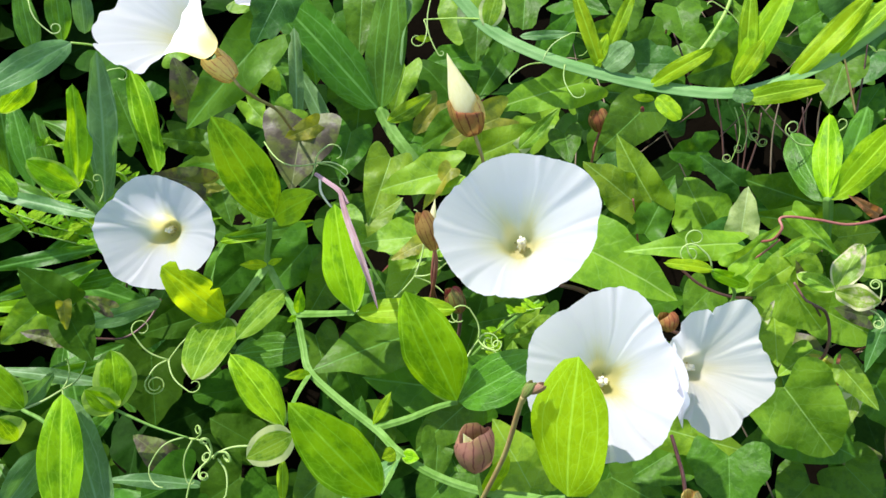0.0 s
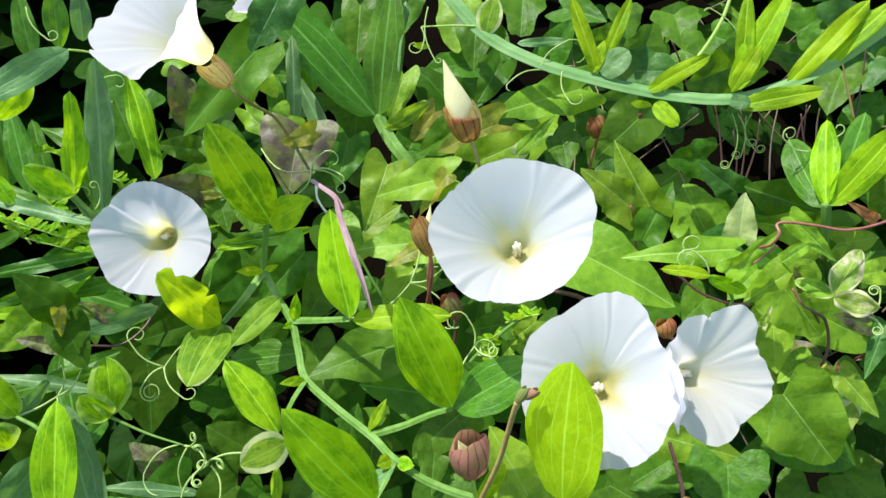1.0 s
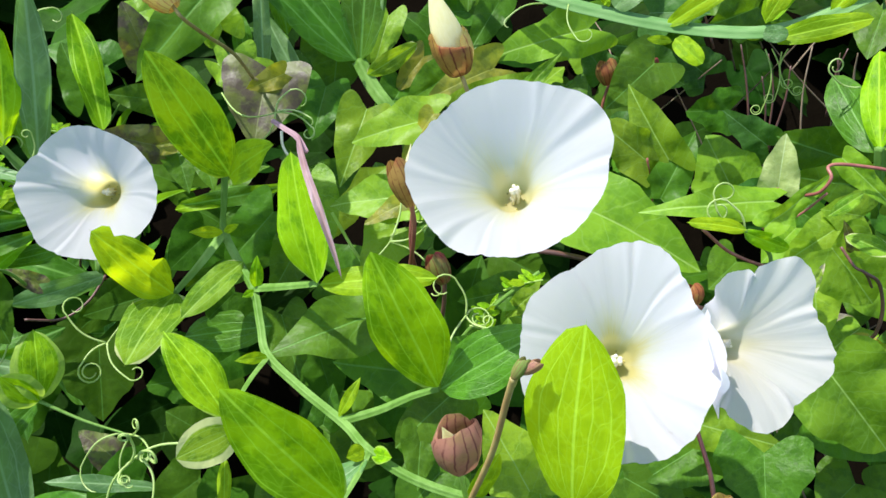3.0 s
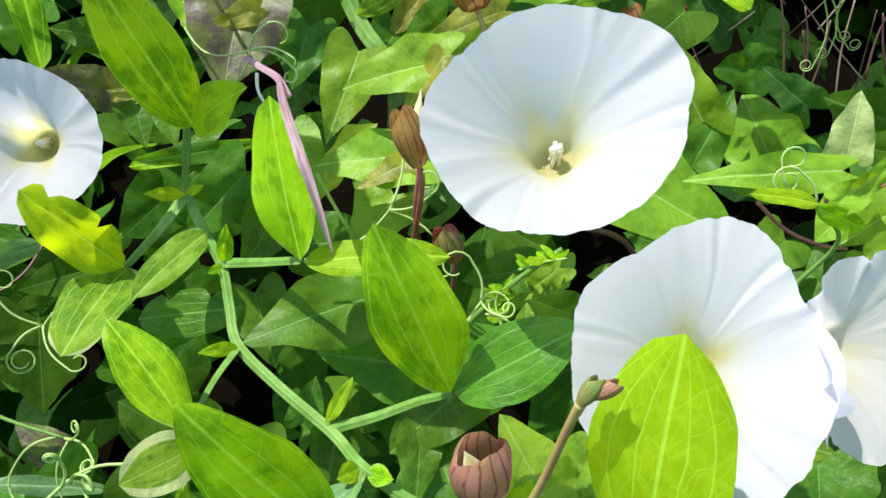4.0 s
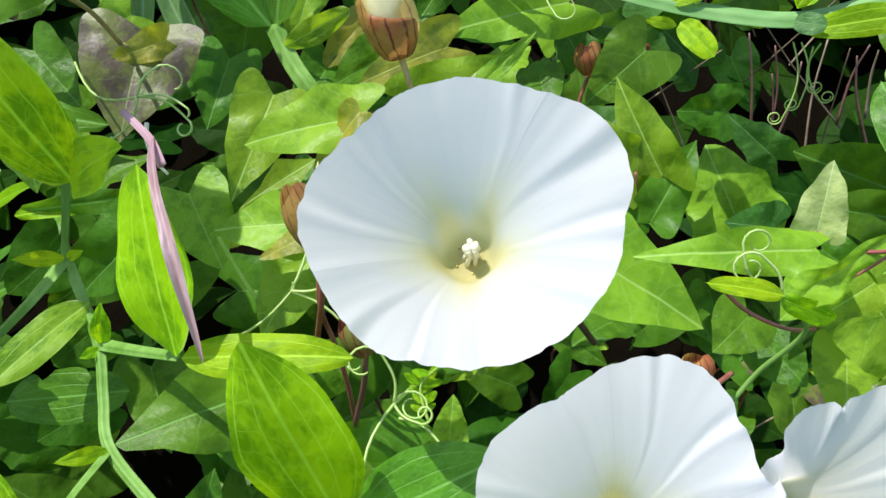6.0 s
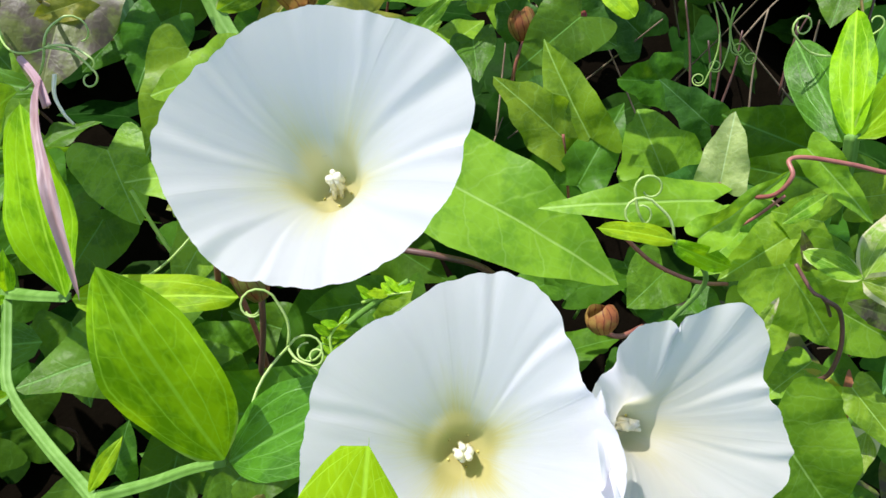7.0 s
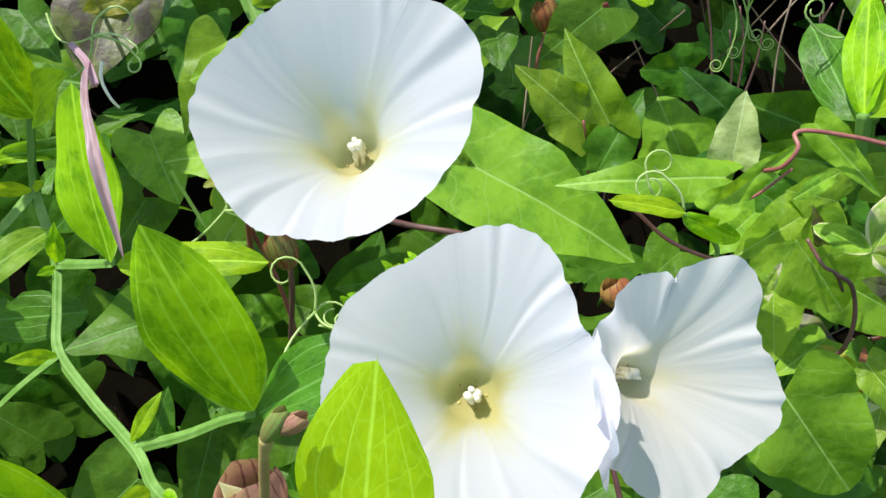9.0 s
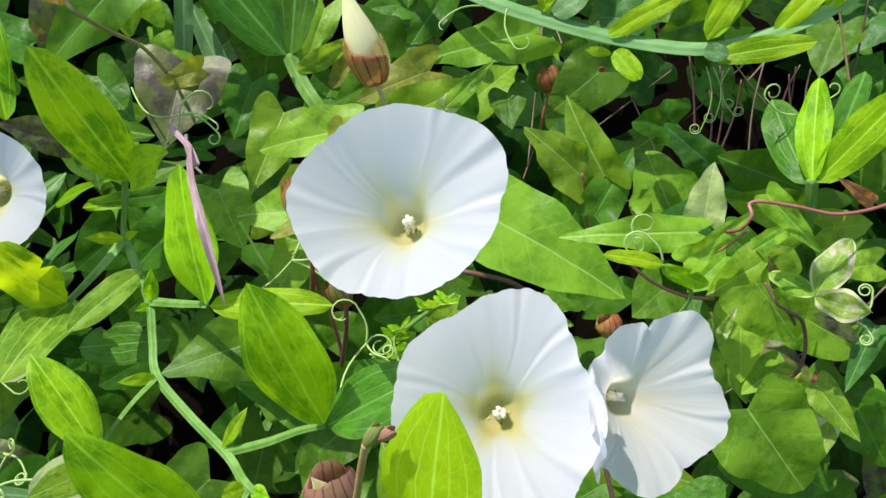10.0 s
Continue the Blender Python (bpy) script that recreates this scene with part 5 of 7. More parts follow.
stem(bind_mid, [(-0.0035, 0.2719, 0.513), (-0.005, 0.2697, 0.4924), (-0.0011, 0.2761, 0.4666), (0.0032, 0.278, 0.4346), (0.005, 0.2784, 0.3827)], 0.00068, 0.00085, M_RED)
stem(bind_mid, [(-0.0419, 0.3114, 0.4823), (-0.0342, 0.3071, 0.4673), (-0.0251, 0.3025, 0.4521)], 0.00070, 0.00072, M_STEM_LIME)
stem(bind_mid, [(0.049, 0.2912, 0.4639), (0.0309, 0.2881, 0.4489), (0.0136, 0.2824, 0.4304), (0.0093, 0.2751, 0.4129)], 0.00103, 0.00108, M_STEM)
petal_old = thing('withered_flower', (-0.0607, 0.3241, 0.5177), 'withered pink bindweed corolla, shrivelled to a twisted strip', 'flower')
stem(petal_old, [(-0.0596, 0.3019, 0.5314), (-0.053, 0.2928, 0.5324), (-0.046, 0.2818, 0.5341), (-0.042, 0.2749, 0.5313)], 0.00084, 0.00109, M_PINK, flat=0.4, name='corolla')
link('petal', mesh_of('petal', *pea_blade(0.045, 40, 0.10, 0.05, 1.3, 3, 0.6)), M_PINK, petal_old, lie((-0.0455, 0.2824, 0.5349), (-0.027, 0.235, 0.5056), (-0.18, -0.57, 0.8)), 'pink shrivelled petal, brown at its end')
stem(petal_old, [(-0.0618, 0.3231, 0.5163), (-0.0609, 0.3178, 0.5123), (-0.0572, 0.3128, 0.5087), (-0.0537, 0.3101, 0.5065)], 0.00068, 0.00045, M_STAMEN, name='stalk')

# ---- bindweed leaves between the upper shoots
bind_upper = thing('bindweed_vine', (0.019, 0.476, 0.246), 'bindweed vine with rounded light green leaves', 'bindweed', 'bindweed vines')
leaf(bind_upper, (-0.0534, 0.4584, 0.5108), (-0.0562, 0.4307, 0.4853), (0.15, -0.68, 0.72), 1.25, M_BIND, 118, crenate=0.06)
leaf(bind_upper, (-0.025, 0.4597, 0.5196), (-0.0327, 0.4372, 0.4981), (0.16, -0.71, 0.68), 0.64, M_BIND_LIGHT, 119)
leaf(bind_upper, (-0.0541, 0.4953, 0.5531), (-0.0556, 0.4665, 0.5224), (0.13, -0.73, 0.67), 0.58, M_BIND, 120)
leaf(bind_upper, (0.0821, 0.4338, 0.521), (0.0284, 0.4189, 0.5103), (0.1, -0.79, 0.61), 0.49, M_BIND_LIGHT, 121, crenate=0.04)
leaf(bind_upper, (0.0375, 0.4635, 0.525), (0.0211, 0.4422, 0.5052), (0.15, -0.73, 0.66), 0.61, M_BIND, 122)
leaf(bind_upper, (0.0231, 0.4863, 0.5473), (0.0213, 0.4618, 0.5226), (-0.02, -0.71, 0.71), 0.81, M_BIND, 123)
leaf(bind_upper, (0.0544, 0.497, 0.5625), (0.0514, 0.4692, 0.5402), (-0.07, -0.62, 0.78), 0.95, M_BIND, 124, crenate=0.09, lobe=0.5)
leaf(bind_upper, (0.0316, 0.4121, 0.5074), (-0.002, 0.3994, 0.4963), (0.08, -0.76, 0.64), 0.66, M_BIND_YELLOW, 125)
leaf(bind_upper, (0.025, 0.3931, 0.4943), (0.0609, 0.3955, 0.5116), (-0.14, -0.89, 0.42), 0.65, M_BIND_LIGHT, 126)
leaf(bind_upper, (0.0427, 0.3731, 0.5076), (0.0647, 0.3807, 0.5289), (-0.12, -0.89, 0.44), 0.30, M_PEA_PALE, 127, lobe=0.05)
leaf(bind_upper, (0.0056, 0.4205, 0.4985), (-0.0136, 0.4076, 0.4906), (0.28, -0.77, 0.58), 1.00, M_BIND, 128)
leaf(bind_upper, (-0.0177, 0.4265, 0.4897), (-0.0296, 0.4053, 0.4769), (0.27, -0.61, 0.75), 0.91, M_BIND, 129)
leaf(bind_upper, (-0.0743, 0.4999, 0.5422), (-0.0841, 0.4727, 0.5208), (0.32, -0.65, 0.69), 0.95, M_BIND, 130)
leaf(bind_upper, (-0.005, 0.4369, 0.5045), (-0.0195, 0.4265, 0.4897), (0.1, -0.86, 0.5), 0.78, M_BIND_YELLOW, 131)
leaf(bind_upper, (0.0721, 0.4694, 0.5335), (0.0861, 0.478, 0.5528), (-0.06, -0.89, 0.45), 0.87, M_BIND, 132)
leaf(bind_upper, (0.0361, 0.4835, 0.5362), (0.045, 0.4657, 0.5196), (-0.24, -0.72, 0.65), 0.72, M_BIND, 133)
leaf(bind_upper, (0.0761, 0.4175, 0.4942), (0.0779, 0.3985, 0.4845), (-0.26, -0.46, 0.85), 0.98, M_BIND, 134)
leaf(bind_upper, (-0.0572, 0.4129, 0.4964), (-0.0628, 0.3882, 0.4786), (0.22, -0.6, 0.77), 0.89, M_BIND, 135)
leaf(bind_upper, (-0.0721, 0.4064, 0.4959), (-0.0823, 0.3877, 0.4866), (0.41, -0.57, 0.71), 0.88, M_BIND, 136)
leaf(bind_upper, (-0.1107, 0.4147, 0.5495), (-0.1503, 0.3917, 0.5098), (0.09, -0.9, 0.43), 0.53, M_BIND, 137)
leaf(bind_upper, (-0.0917, 0.4212, 0.5798), (-0.105, 0.4006, 0.5572), (0.35, -0.78, 0.51), 0.82, M_BIND_BLUE, 138, crenate=0.08)
leaf(bind_upper, (-0.152, 0.4105, 0.493), (-0.1738, 0.4076, 0.4975), (0.21, -0.87, 0.45), 0.77, M_BIND, 139)
leaf(bind_upper, (-0.1424, 0.374, 0.4844), (-0.1647, 0.3667, 0.4949), (0.45, -0.79, 0.42), 0.76, M_BRONZE, 140, fold=20)
leaf(bind_upper, (-0.136, 0.3776, 0.4827), (-0.1536, 0.3723, 0.482), (0.24, -0.85, 0.47), 0.61, M_BIND_YELLOW, 141)
leaf(bind_upper, (-0.1918, 0.4171, 0.4936), (-0.2041, 0.4336, 0.5173), (0.28, -0.71, 0.64), 0.67, M_BIND, 142)
leaf(bind_upper, (-0.1531, 0.4202, 0.5156), (-0.1615, 0.4264, 0.5418), (0.34, -0.89, 0.32), 0.80, M_BRONZE, 143)
leaf(bind_upper, (-0.1093, 0.4186, 0.5308), (-0.118, 0.4292, 0.5545), (0.2, -0.87, 0.46), 0.86, M_BIND_LIGHT, 144)
leaf(bind_upper, (-0.1324, 0.4084, 0.4987), (-0.1122, 0.3921, 0.4841), (-0.03, -0.69, 0.73), 0.81, M_BIND, 145)
leaf(bind_upper, (-0.1329, 0.3819, 0.4783), (-0.1247, 0.3642, 0.4617), (0.19, -0.62, 0.76), 0.79, M_BIND, 146)
leaf(bind_upper, (-0.118, 0.3776, 0.4808), (-0.1101, 0.36, 0.4644), (0.16, -0.63, 0.76), 0.66, M_BIND, 147)
stem(bind_upper, [(-0.0845, 0.3742, 0.5197), (-0.0755, 0.3974, 0.5004), (-0.0677, 0.4229, 0.4672)], 0.00075, 0.00088, M_BROWN)
tendril(bind_upper, (-0.0981, 0.3654, 0.5158), (0.65, -0.74, 0.15), (0.23, -0.87, 0.44), 0.0533, 0.0019, 0.2, 0.00045)
tendril(bind_upper, (-0.0636, 0.325, 0.5243), (0.55, 0.19, 0.82), (-0.17, 0.87, -0.47), 0.0096, 0.0056, 0.6, 0.00045)
tendril(bind_upper, (-0.0636, 0.325, 0.5243), (0.93, -0.36, 0.01), (-0.17, 0.87, -0.47), 0.0170, 0.0023, 0.3, 0.00045)
tendril(bind_upper, (-0.0636, 0.325, 0.5243), (0.91, -0.36, -0.21), (-0.17, 0.87, -0.47), 0.0171, 0.0031, 0.9, 0.00045)
tendril(bind_upper, (-0.0636, 0.325, 0.5243), (-0.55, -0.07, -0.83), (-0.17, 0.87, -0.47), 0.0167, 0.0014, 0.2, 0.00045)

# ---- bindweed at the right
bind_right = thing('bindweed_vine', (0.227, 0.377, 0.183), 'bindweed vine with arrow-shaped leaves on red twining stems', 'bindweed', 'bindweed vines')
leaf(bind_right, (0.1449, 0.2981, 0.5016), (0.1468, 0.3074, 0.5218), (-0.39, -0.82, 0.41), 0.71, M_PALE, 148, lobe=0.15, fold=24, crenate=0.03, label='pale backlit leaf')
leaf(bind_right, (0.2246, 0.3757, 0.4694), (0.1801, 0.3842, 0.4816), (-0.11, -0.96, 0.27), 0.81, M_BIND, 149, lobe=0.25)
leaf(bind_right, (0.2261, 0.36, 0.4644), (0.1799, 0.3638, 0.4698), (-0.05, -0.96, 0.26), 0.58, M_BIND, 150)
leaf(bind_right, (0.1826, 0.4001, 0.4694), (0.1587, 0.4066, 0.4857), (-0.07, -0.96, 0.28), 0.69, M_BIND_BLUE, 151, crenate=0.05)
leaf(bind_right, (0.1239, 0.434, 0.5003), (0.0959, 0.411, 0.485), (0.15, -0.67, 0.73), 0.87, M_BIND, 152)
leaf(bind_right, (0.1091, 0.3729, 0.4759), (0.0824, 0.3812, 0.4947), (0.07, -0.87, 0.49), 0.76, M_BIND_LIGHT, 153, crenate=0.05)
leaf(bind_right, (0.1211, 0.3738, 0.4772), (0.1024, 0.3942, 0.5064), (-0.44, -0.84, 0.31), 0.61, M_BIND_LIGHT, 154, fold=20)
leaf(bind_right, (0.1196, 0.3627, 0.4579), (0.1377, 0.3826, 0.4863), (-0.2, -0.74, 0.64), 0.56, M_BIND, 155, lobe=0.1)
leaf(bind_right, (0.1624, 0.3757, 0.4521), (0.1482, 0.3976, 0.4764), (-0.34, -0.79, 0.51), 1.13, M_BIND_LIGHT, 156, crenate=0.05)
leaf(bind_right, (0.174, 0.3655, 0.4548), (0.1507, 0.3631, 0.4584), (0.16, -0.84, 0.51), 0.99, M_BIND_BLUE, 157)
leaf(bind_right, (0.1303, 0.2707, 0.5007), (0.1504, 0.2735, 0.5222), (-0.19, -0.93, 0.3), 0.33, M_BIND_LIGHT, 158, lobe=0.08, fold=34)
leaf(bind_right, (0.1559, 0.2781, 0.5253), (0.1765, 0.2687, 0.5084), (-0.07, -0.91, 0.42), 0.36, M_BIND_LIGHT, 159, lobe=0.12, fold=26)
leaf(bind_right, (0.1788, 0.3061, 0.4746), (0.1555, 0.2974, 0.4622), (-0.15, -0.66, 0.74), 0.73, M_BIND_LIGHT, 160)
leaf(bind_right, (0.1676, 0.2832, 0.4803), (0.1882, 0.2766, 0.457), (0.04, -0.95, 0.3), 1.03, M_BIND_LIGHT, 161, lobe=0.2)
leaf(bind_right, (0.1349, 0.2366, 0.4975), (0.1368, 0.2371, 0.5086), (-0.55, -0.83, 0.13), 0.37, M_PEA_DRY, 162, lobe=0.1, fold=30)
leaf(bind_right, (0.205, 0.2998, 0.4481), (0.2343, 0.2912, 0.4359), (-0.07, -0.89, 0.45), 0.87, M_BIND_LIGHT, 163)
leaf(bind_right, (0.1905, 0.2814, 0.4393), (0.1706, 0.2705, 0.4308), (-0.23, -0.3, 0.92), 0.67, M_BIND_LIGHT, 164, lobe=0.1, fold=20)
leaf(bind_right, (0.189, 0.2731, 0.4345), (0.2008, 0.2662, 0.435), (-0.42, -0.66, 0.63), 1.05, M_BIND_YELLOW, 165)
leaf(bind_right, (0.2024, 0.2728, 0.4376), (0.1947, 0.2597, 0.4329), (-0.24, -0.2, 0.95), 0.36, M_RUST, 166)
leaf(bind_right, (0.1707, 0.2914, 0.4537), (0.1724, 0.2764, 0.4322), (-0.4, -0.76, 0.5), 0.84, M_BIND_LIGHT, 167)
leaf(bind_right, (0.1714, 0.2589, 0.4317), (0.1989, 0.2464, 0.3998), (-0.08, -0.95, 0.3), 1.02, M_BIND_LIGHT, 168, lobe=0.3, fold=18, point=0.0)
leaf(bind_right, (0.1871, 0.2656, 0.3994), (0.2185, 0.2562, 0.386), (-0, -0.82, 0.57), 1.01, M_BIND, 169, lobe=0.4)
leaf(bind_right, (0.1381, 0.2326, 0.4115), (0.1363, 0.2145, 0.3962), (-0.35, -0.59, 0.73), 1.59, M_BIND, 170, lobe=0.45, crenate=0.05)
leaf(bind_right, (0.1147, 0.2463, 0.4172), (0.1526, 0.2447, 0.4044), (0.19, -0.74, 0.65), 0.52, M_BIND_LIGHT, 171)
leaf(bind_right, (0.1964, 0.265, 0.4439), (0.2106, 0.2469, 0.4319), (-0.42, -0.71, 0.57), 0.53, M_BIND_LIGHT, 172, lobe=0.15)
leaf(bind_right, (0.2059, 0.261, 0.4276), (0.2, 0.2482, 0.4163), (-0.43, -0.48, 0.77), 0.53, M_PEA_DRY, 173)
leaf(bind_right, (0.2289, 0.2914, 0.4537), (0.2173, 0.2747, 0.4298), (-0.47, -0.6, 0.65), 0.37, M_BIND_BLUE, 174, lobe=0.05)
leaf(bind_right, (0.2245, 0.2697, 0.4226), (0.2376, 0.2563, 0.4036), (-0.34, -0.86, 0.37), 0.98, M_BIND, 175)
leaf(bind_right, (0.2156, 0.2784, 0.3827), (0.225, 0.2856, 0.393), (-0.39, -0.54, 0.74), 1.60, M_BIND, 176)
leaf(bind_right, (0.225, 0.2657, 0.3647), (0.2379, 0.2487, 0.3578), (-0.43, -0.6, 0.68), 1.52, M_BIND, 177)
leaf(bind_right, (0.198, 0.254, 0.3653), (0.1827, 0.2452, 0.3528), (-0.35, -0.51, 0.79), 1.56, M_BIND, 178)
leaf(bind_right, (0.2033, 0.291, 0.5159), (0.1855, 0.2911, 0.5265), (0.09, -0.98, 0.16), 0.28, M_RUST, 179, lobe=0.05, fold=30)
leaf(bind_right, (0.1744, 0.2808, 0.4821), (0.1674, 0.2838, 0.4951), (-0.22, -0.97, 0.1), 0.36, M_BRONZE, 180, lobe=0.05, fold=35)
leaf(bind_right, (0.22, 0.2984, 0.481), (0.203, 0.2967, 0.4787), (-0.02, -0.75, 0.67), 0.82, M_BIND_LIGHT, 181)
leaf(bind_right, (0.215, 0.2883, 0.4562), (0.197, 0.2877, 0.4623), (0.19, -0.86, 0.47), 0.60, M_BRONZE, 182)
leaf(bind_right, (0.1662, 0.3145, 0.4692), (0.1497, 0.3028, 0.4595), (-0.08, -0.57, 0.82), 1.06, M_BIND_LIGHT, 183)
leaf(bind_right, (0.1393, 0.3059, 0.457), (0.126, 0.296, 0.4498), (-0.03, -0.56, 0.83), 1.32, M_BIND, 184)
leaf(bind_right, (0.191, 0.3098, 0.4799), (0.1736, 0.3114, 0.4823), (-0.01, -0.86, 0.51), 1.32, M_BIND_LIGHT, 185)
leaf(bind_right, (0.2056, 0.3148, 0.4871), (0.223, 0.3123, 0.4922), (-0.28, -0.78, 0.57), 0.95, M_BIND_LIGHT, 186)
leaf(bind_right, (0.226, 0.3196, 0.4766), (0.2083, 0.3054, 0.4649), (-0.17, -0.49, 0.86), 0.82, M_BIND, 187)
leaf(bind_right, (0.1735, 0.3278, 0.4708), (0.1895, 0.3168, 0.4638), (-0.33, -0.8, 0.5), 0.88, M_BIND, 188)
leaf(bind_right, (0.1182, 0.2513, 0.3964), (0.0949, 0.243, 0.3845), (-0.2, -0.58, 0.79), 1.17, M_BIND, 189)
leaf(bind_right, (0.0891, 0.243, 0.3845), (0.1153, 0.2346, 0.3725), (0.08, -0.73, 0.68), 1.07, M_BIND, 190)
leaf(bind_right, (0.1551, 0.3067, 0.4407), (0.1632, 0.2922, 0.4374), (-0.54, -0.46, 0.7), 1.25, M_BIND, 191)
leaf(bind_right, (0.2433, 0.3645, 0.4884), (0.2533, 0.3631, 0.5037), (-0.59, -0.75, 0.31), 1.39, M_BIND, 192)
stem(bind_right, [(0.1419, 0.2722, 0.5134), (0.145, 0.2678, 0.5176), (0.1471, 0.2672, 0.5237), (0.1471, 0.2713, 0.526), (0.152, 0.2718, 0.5268), (0.1644, 0.271, 0.5256), (0.1779, 0.2699, 0.524), (0.1923, 0.2701, 0.5279), (0.2099, 0.2749, 0.5347)], 0.00061, 0.00066, M_RED, name='vine_stem')
stem(bind_right, [(0.1449, 0.2981, 0.5016), (0.1429, 0.2951, 0.4937), (0.1417, 0.2935, 0.4846), (0.1412, 0.2943, 0.4857)], 0.00041, 0.00042, M_RED)
stem(bind_right, [(0.1319, 0.2754, 0.5005), (0.1376, 0.2732, 0.5008), (0.1436, 0.272, 0.5061), (0.1498, 0.271, 0.5152)], 0.00047, 0.00045, M_RED)
stem(bind_right, [(0.1148, 0.29, 0.4865), (0.1279, 0.2895, 0.4754), (0.1435, 0.2894, 0.4683), (0.159, 0.2967, 0.4613)], 0.00074, 0.00070, M_RED)
stem(bind_right, [(0.1685, 0.2808, 0.4838), (0.1729, 0.2746, 0.4784), (0.176, 0.2715, 0.4775), (0.1843, 0.2761, 0.4666)], 0.00065, 0.00055, M_DARKSTEM)
stem(bind_right, [(0.176, 0.2715, 0.4775), (0.185, 0.2738, 0.4703), (0.1898, 0.272, 0.4574), (0.1901, 0.2709, 0.4453), (0.188, 0.2733, 0.4383)], 0.00075, 0.00080, M_DARKSTEM)
stem(bind_right, [(0.1068, 0.2327, 0.4309), (0.109, 0.2247, 0.4246), (0.111, 0.2174, 0.4177), (0.1126, 0.2069, 0.4027)], 0.00087, 0.00094, M_RED)
stem(bind_right, [(0.1118, 0.3725, 0.4753), (0.115, 0.3703, 0.4617), (0.1193, 0.3688, 0.4422)], 0.00060, 0.00062, M_RED)
stem(bind_right, [(0.0192, 0.3048, 0.4727), (0.0402, 0.307, 0.4655), (0.0606, 0.3038, 0.4643), (0.0775, 0.3098, 0.4538), (0.0937, 0.3221, 0.4277)], 0.00116, 0.00129, M_DARKSTEM)

# ---- shaded leaves far back at the upper right
bind_far = thing('bindweed_vine', (0.221, 0.587, 0.317), 'bindweed vine in the shade with dark heart-shaped leaves', 'bindweed', 'bindweed vines')
leaf(bind_far, (0.1253, 0.5097, 0.5472), (0.126, 0.4922, 0.5326), (0.12, -0.63, 0.76), 1.10, M_BIND, 193, lobe=0.31, crenate=0.05)
leaf(bind_far, (0.1469, 0.5257, 0.5123), (0.1556, 0.5358, 0.5326), (0.04, -0.9, 0.43), 1.34, M_BIND, 194, lobe=0.37, crenate=0.05)
leaf(bind_far, (0.1733, 0.5495, 0.5322), (0.1763, 0.5233, 0.5164), (-0.19, -0.52, 0.83), 1.16, M_BIND, 195, lobe=0.26, crenate=0.05)
leaf(bind_far, (0.1742, 0.5191, 0.5168), (0.1968, 0.5021, 0.5102), (-0.38, -0.73, 0.56), 1.08, M_BIND, 196, lobe=0.26, crenate=0.05)
leaf(bind_far, (0.1381, 0.4956, 0.5106), (0.1682, 0.4847, 0.5135), (-0.33, -0.75, 0.57), 1.01, M_BIND_BLUE, 197, lobe=0.28, crenate=0.05)
leaf(bind_far, (0.1981, 0.4904, 0.5146), (0.1664, 0.4797, 0.5073), (0.27, -0.94, 0.19), 1.14, M_BIND, 198, lobe=0.29, crenate=0.05)
leaf(bind_far, (0.1419, 0.5001, 0.4859), (0.1089, 0.4918, 0.4925), (0.26, -0.96, 0.08), 0.82, M_BIND_BLUE, 199, lobe=0.28, crenate=0)
leaf(bind_far, (0.1709, 0.4811, 0.4769), (0.15, 0.4888, 0.4928), (-0.24, -0.96, 0.16), 1.10, M_BIND_BLUE, 200, lobe=0.31, crenate=0.05)
leaf(bind_far, (0.1324, 0.4659, 0.4883), (0.152, 0.4559, 0.48), (-0.41, -0.9, 0.13), 1.24, M_BIND_BLUE, 201, lobe=0.22, crenate=0)
leaf(bind_far, (0.2713, 0.4811, 0.5132), (0.2592, 0.4602, 0.4926), (-0.49, -0.45, 0.75), 1.01, M_BIND, 202, lobe=0.39, crenate=0)
leaf(bind_far, (0.3013, 0.5011, 0.5158), (0.2852, 0.4852, 0.4971), (-0.36, -0.53, 0.77), 1.22, M_BIND_BLUE, 203, lobe=0.22, crenate=0)
leaf(bind_far, (0.2488, 0.5111, 0.5328), (0.2704, 0.5158, 0.546), (-0.2, -0.78, 0.6), 1.21, M_BIND, 204, lobe=0.2, crenate=0)
leaf(bind_far, (0.3164, 0.5152, 0.5322), (0.2808, 0.4994, 0.5307), (0.39, -0.91, 0.15), 0.94, M_BIND_BLUE, 205, lobe=0.4, crenate=0.05)
leaf(bind_far, (0.2668, 0.5051, 0.5398), (0.2917, 0.5109, 0.5496), (0.06, -0.92, 0.39), 1.17, M_BIND_BLUE, 206, lobe=0.23, crenate=0)
leaf(bind_far, (0.2591, 0.5162, 0.5147), (0.2348, 0.5145, 0.5206), (0.08, -1, 0.04), 0.80, M_BIND_BLUE, 207, lobe=0.4, crenate=0)
leaf(bind_far, (0.1192, 0.5059, 0.5297), (0.0922, 0.4982, 0.5294), (0.26, -0.91, 0.31), 0.79, M_BIND, 208, lobe=0.33, crenate=0.05)
leaf(bind_far, (0.2979, 0.4854, 0.478), (0.3125, 0.497, 0.4955), (-0.27, -0.68, 0.68), 1.10, M_BIND, 209, lobe=0.35, crenate=0.05)
leaf(bind_far, (0.1165, 0.4461, 0.453), (0.1313, 0.4528, 0.4639), (-0.28, -0.6, 0.75), 1.36, M_BIND_BLUE, 210, lobe=0.31, crenate=0)
leaf(bind_far, (0.1795, 0.4515, 0.465), (0.1528, 0.4482, 0.4658), (0.12, -0.93, 0.34), 1.08, M_BIND, 211, lobe=0.33, crenate=0.05)
leaf(bind_far, (0.1593, 0.4941, 0.4879), (0.1667, 0.4958, 0.5075), (-0.47, -0.84, 0.25), 1.35, M_BIND, 212, lobe=0.28, crenate=0.05)
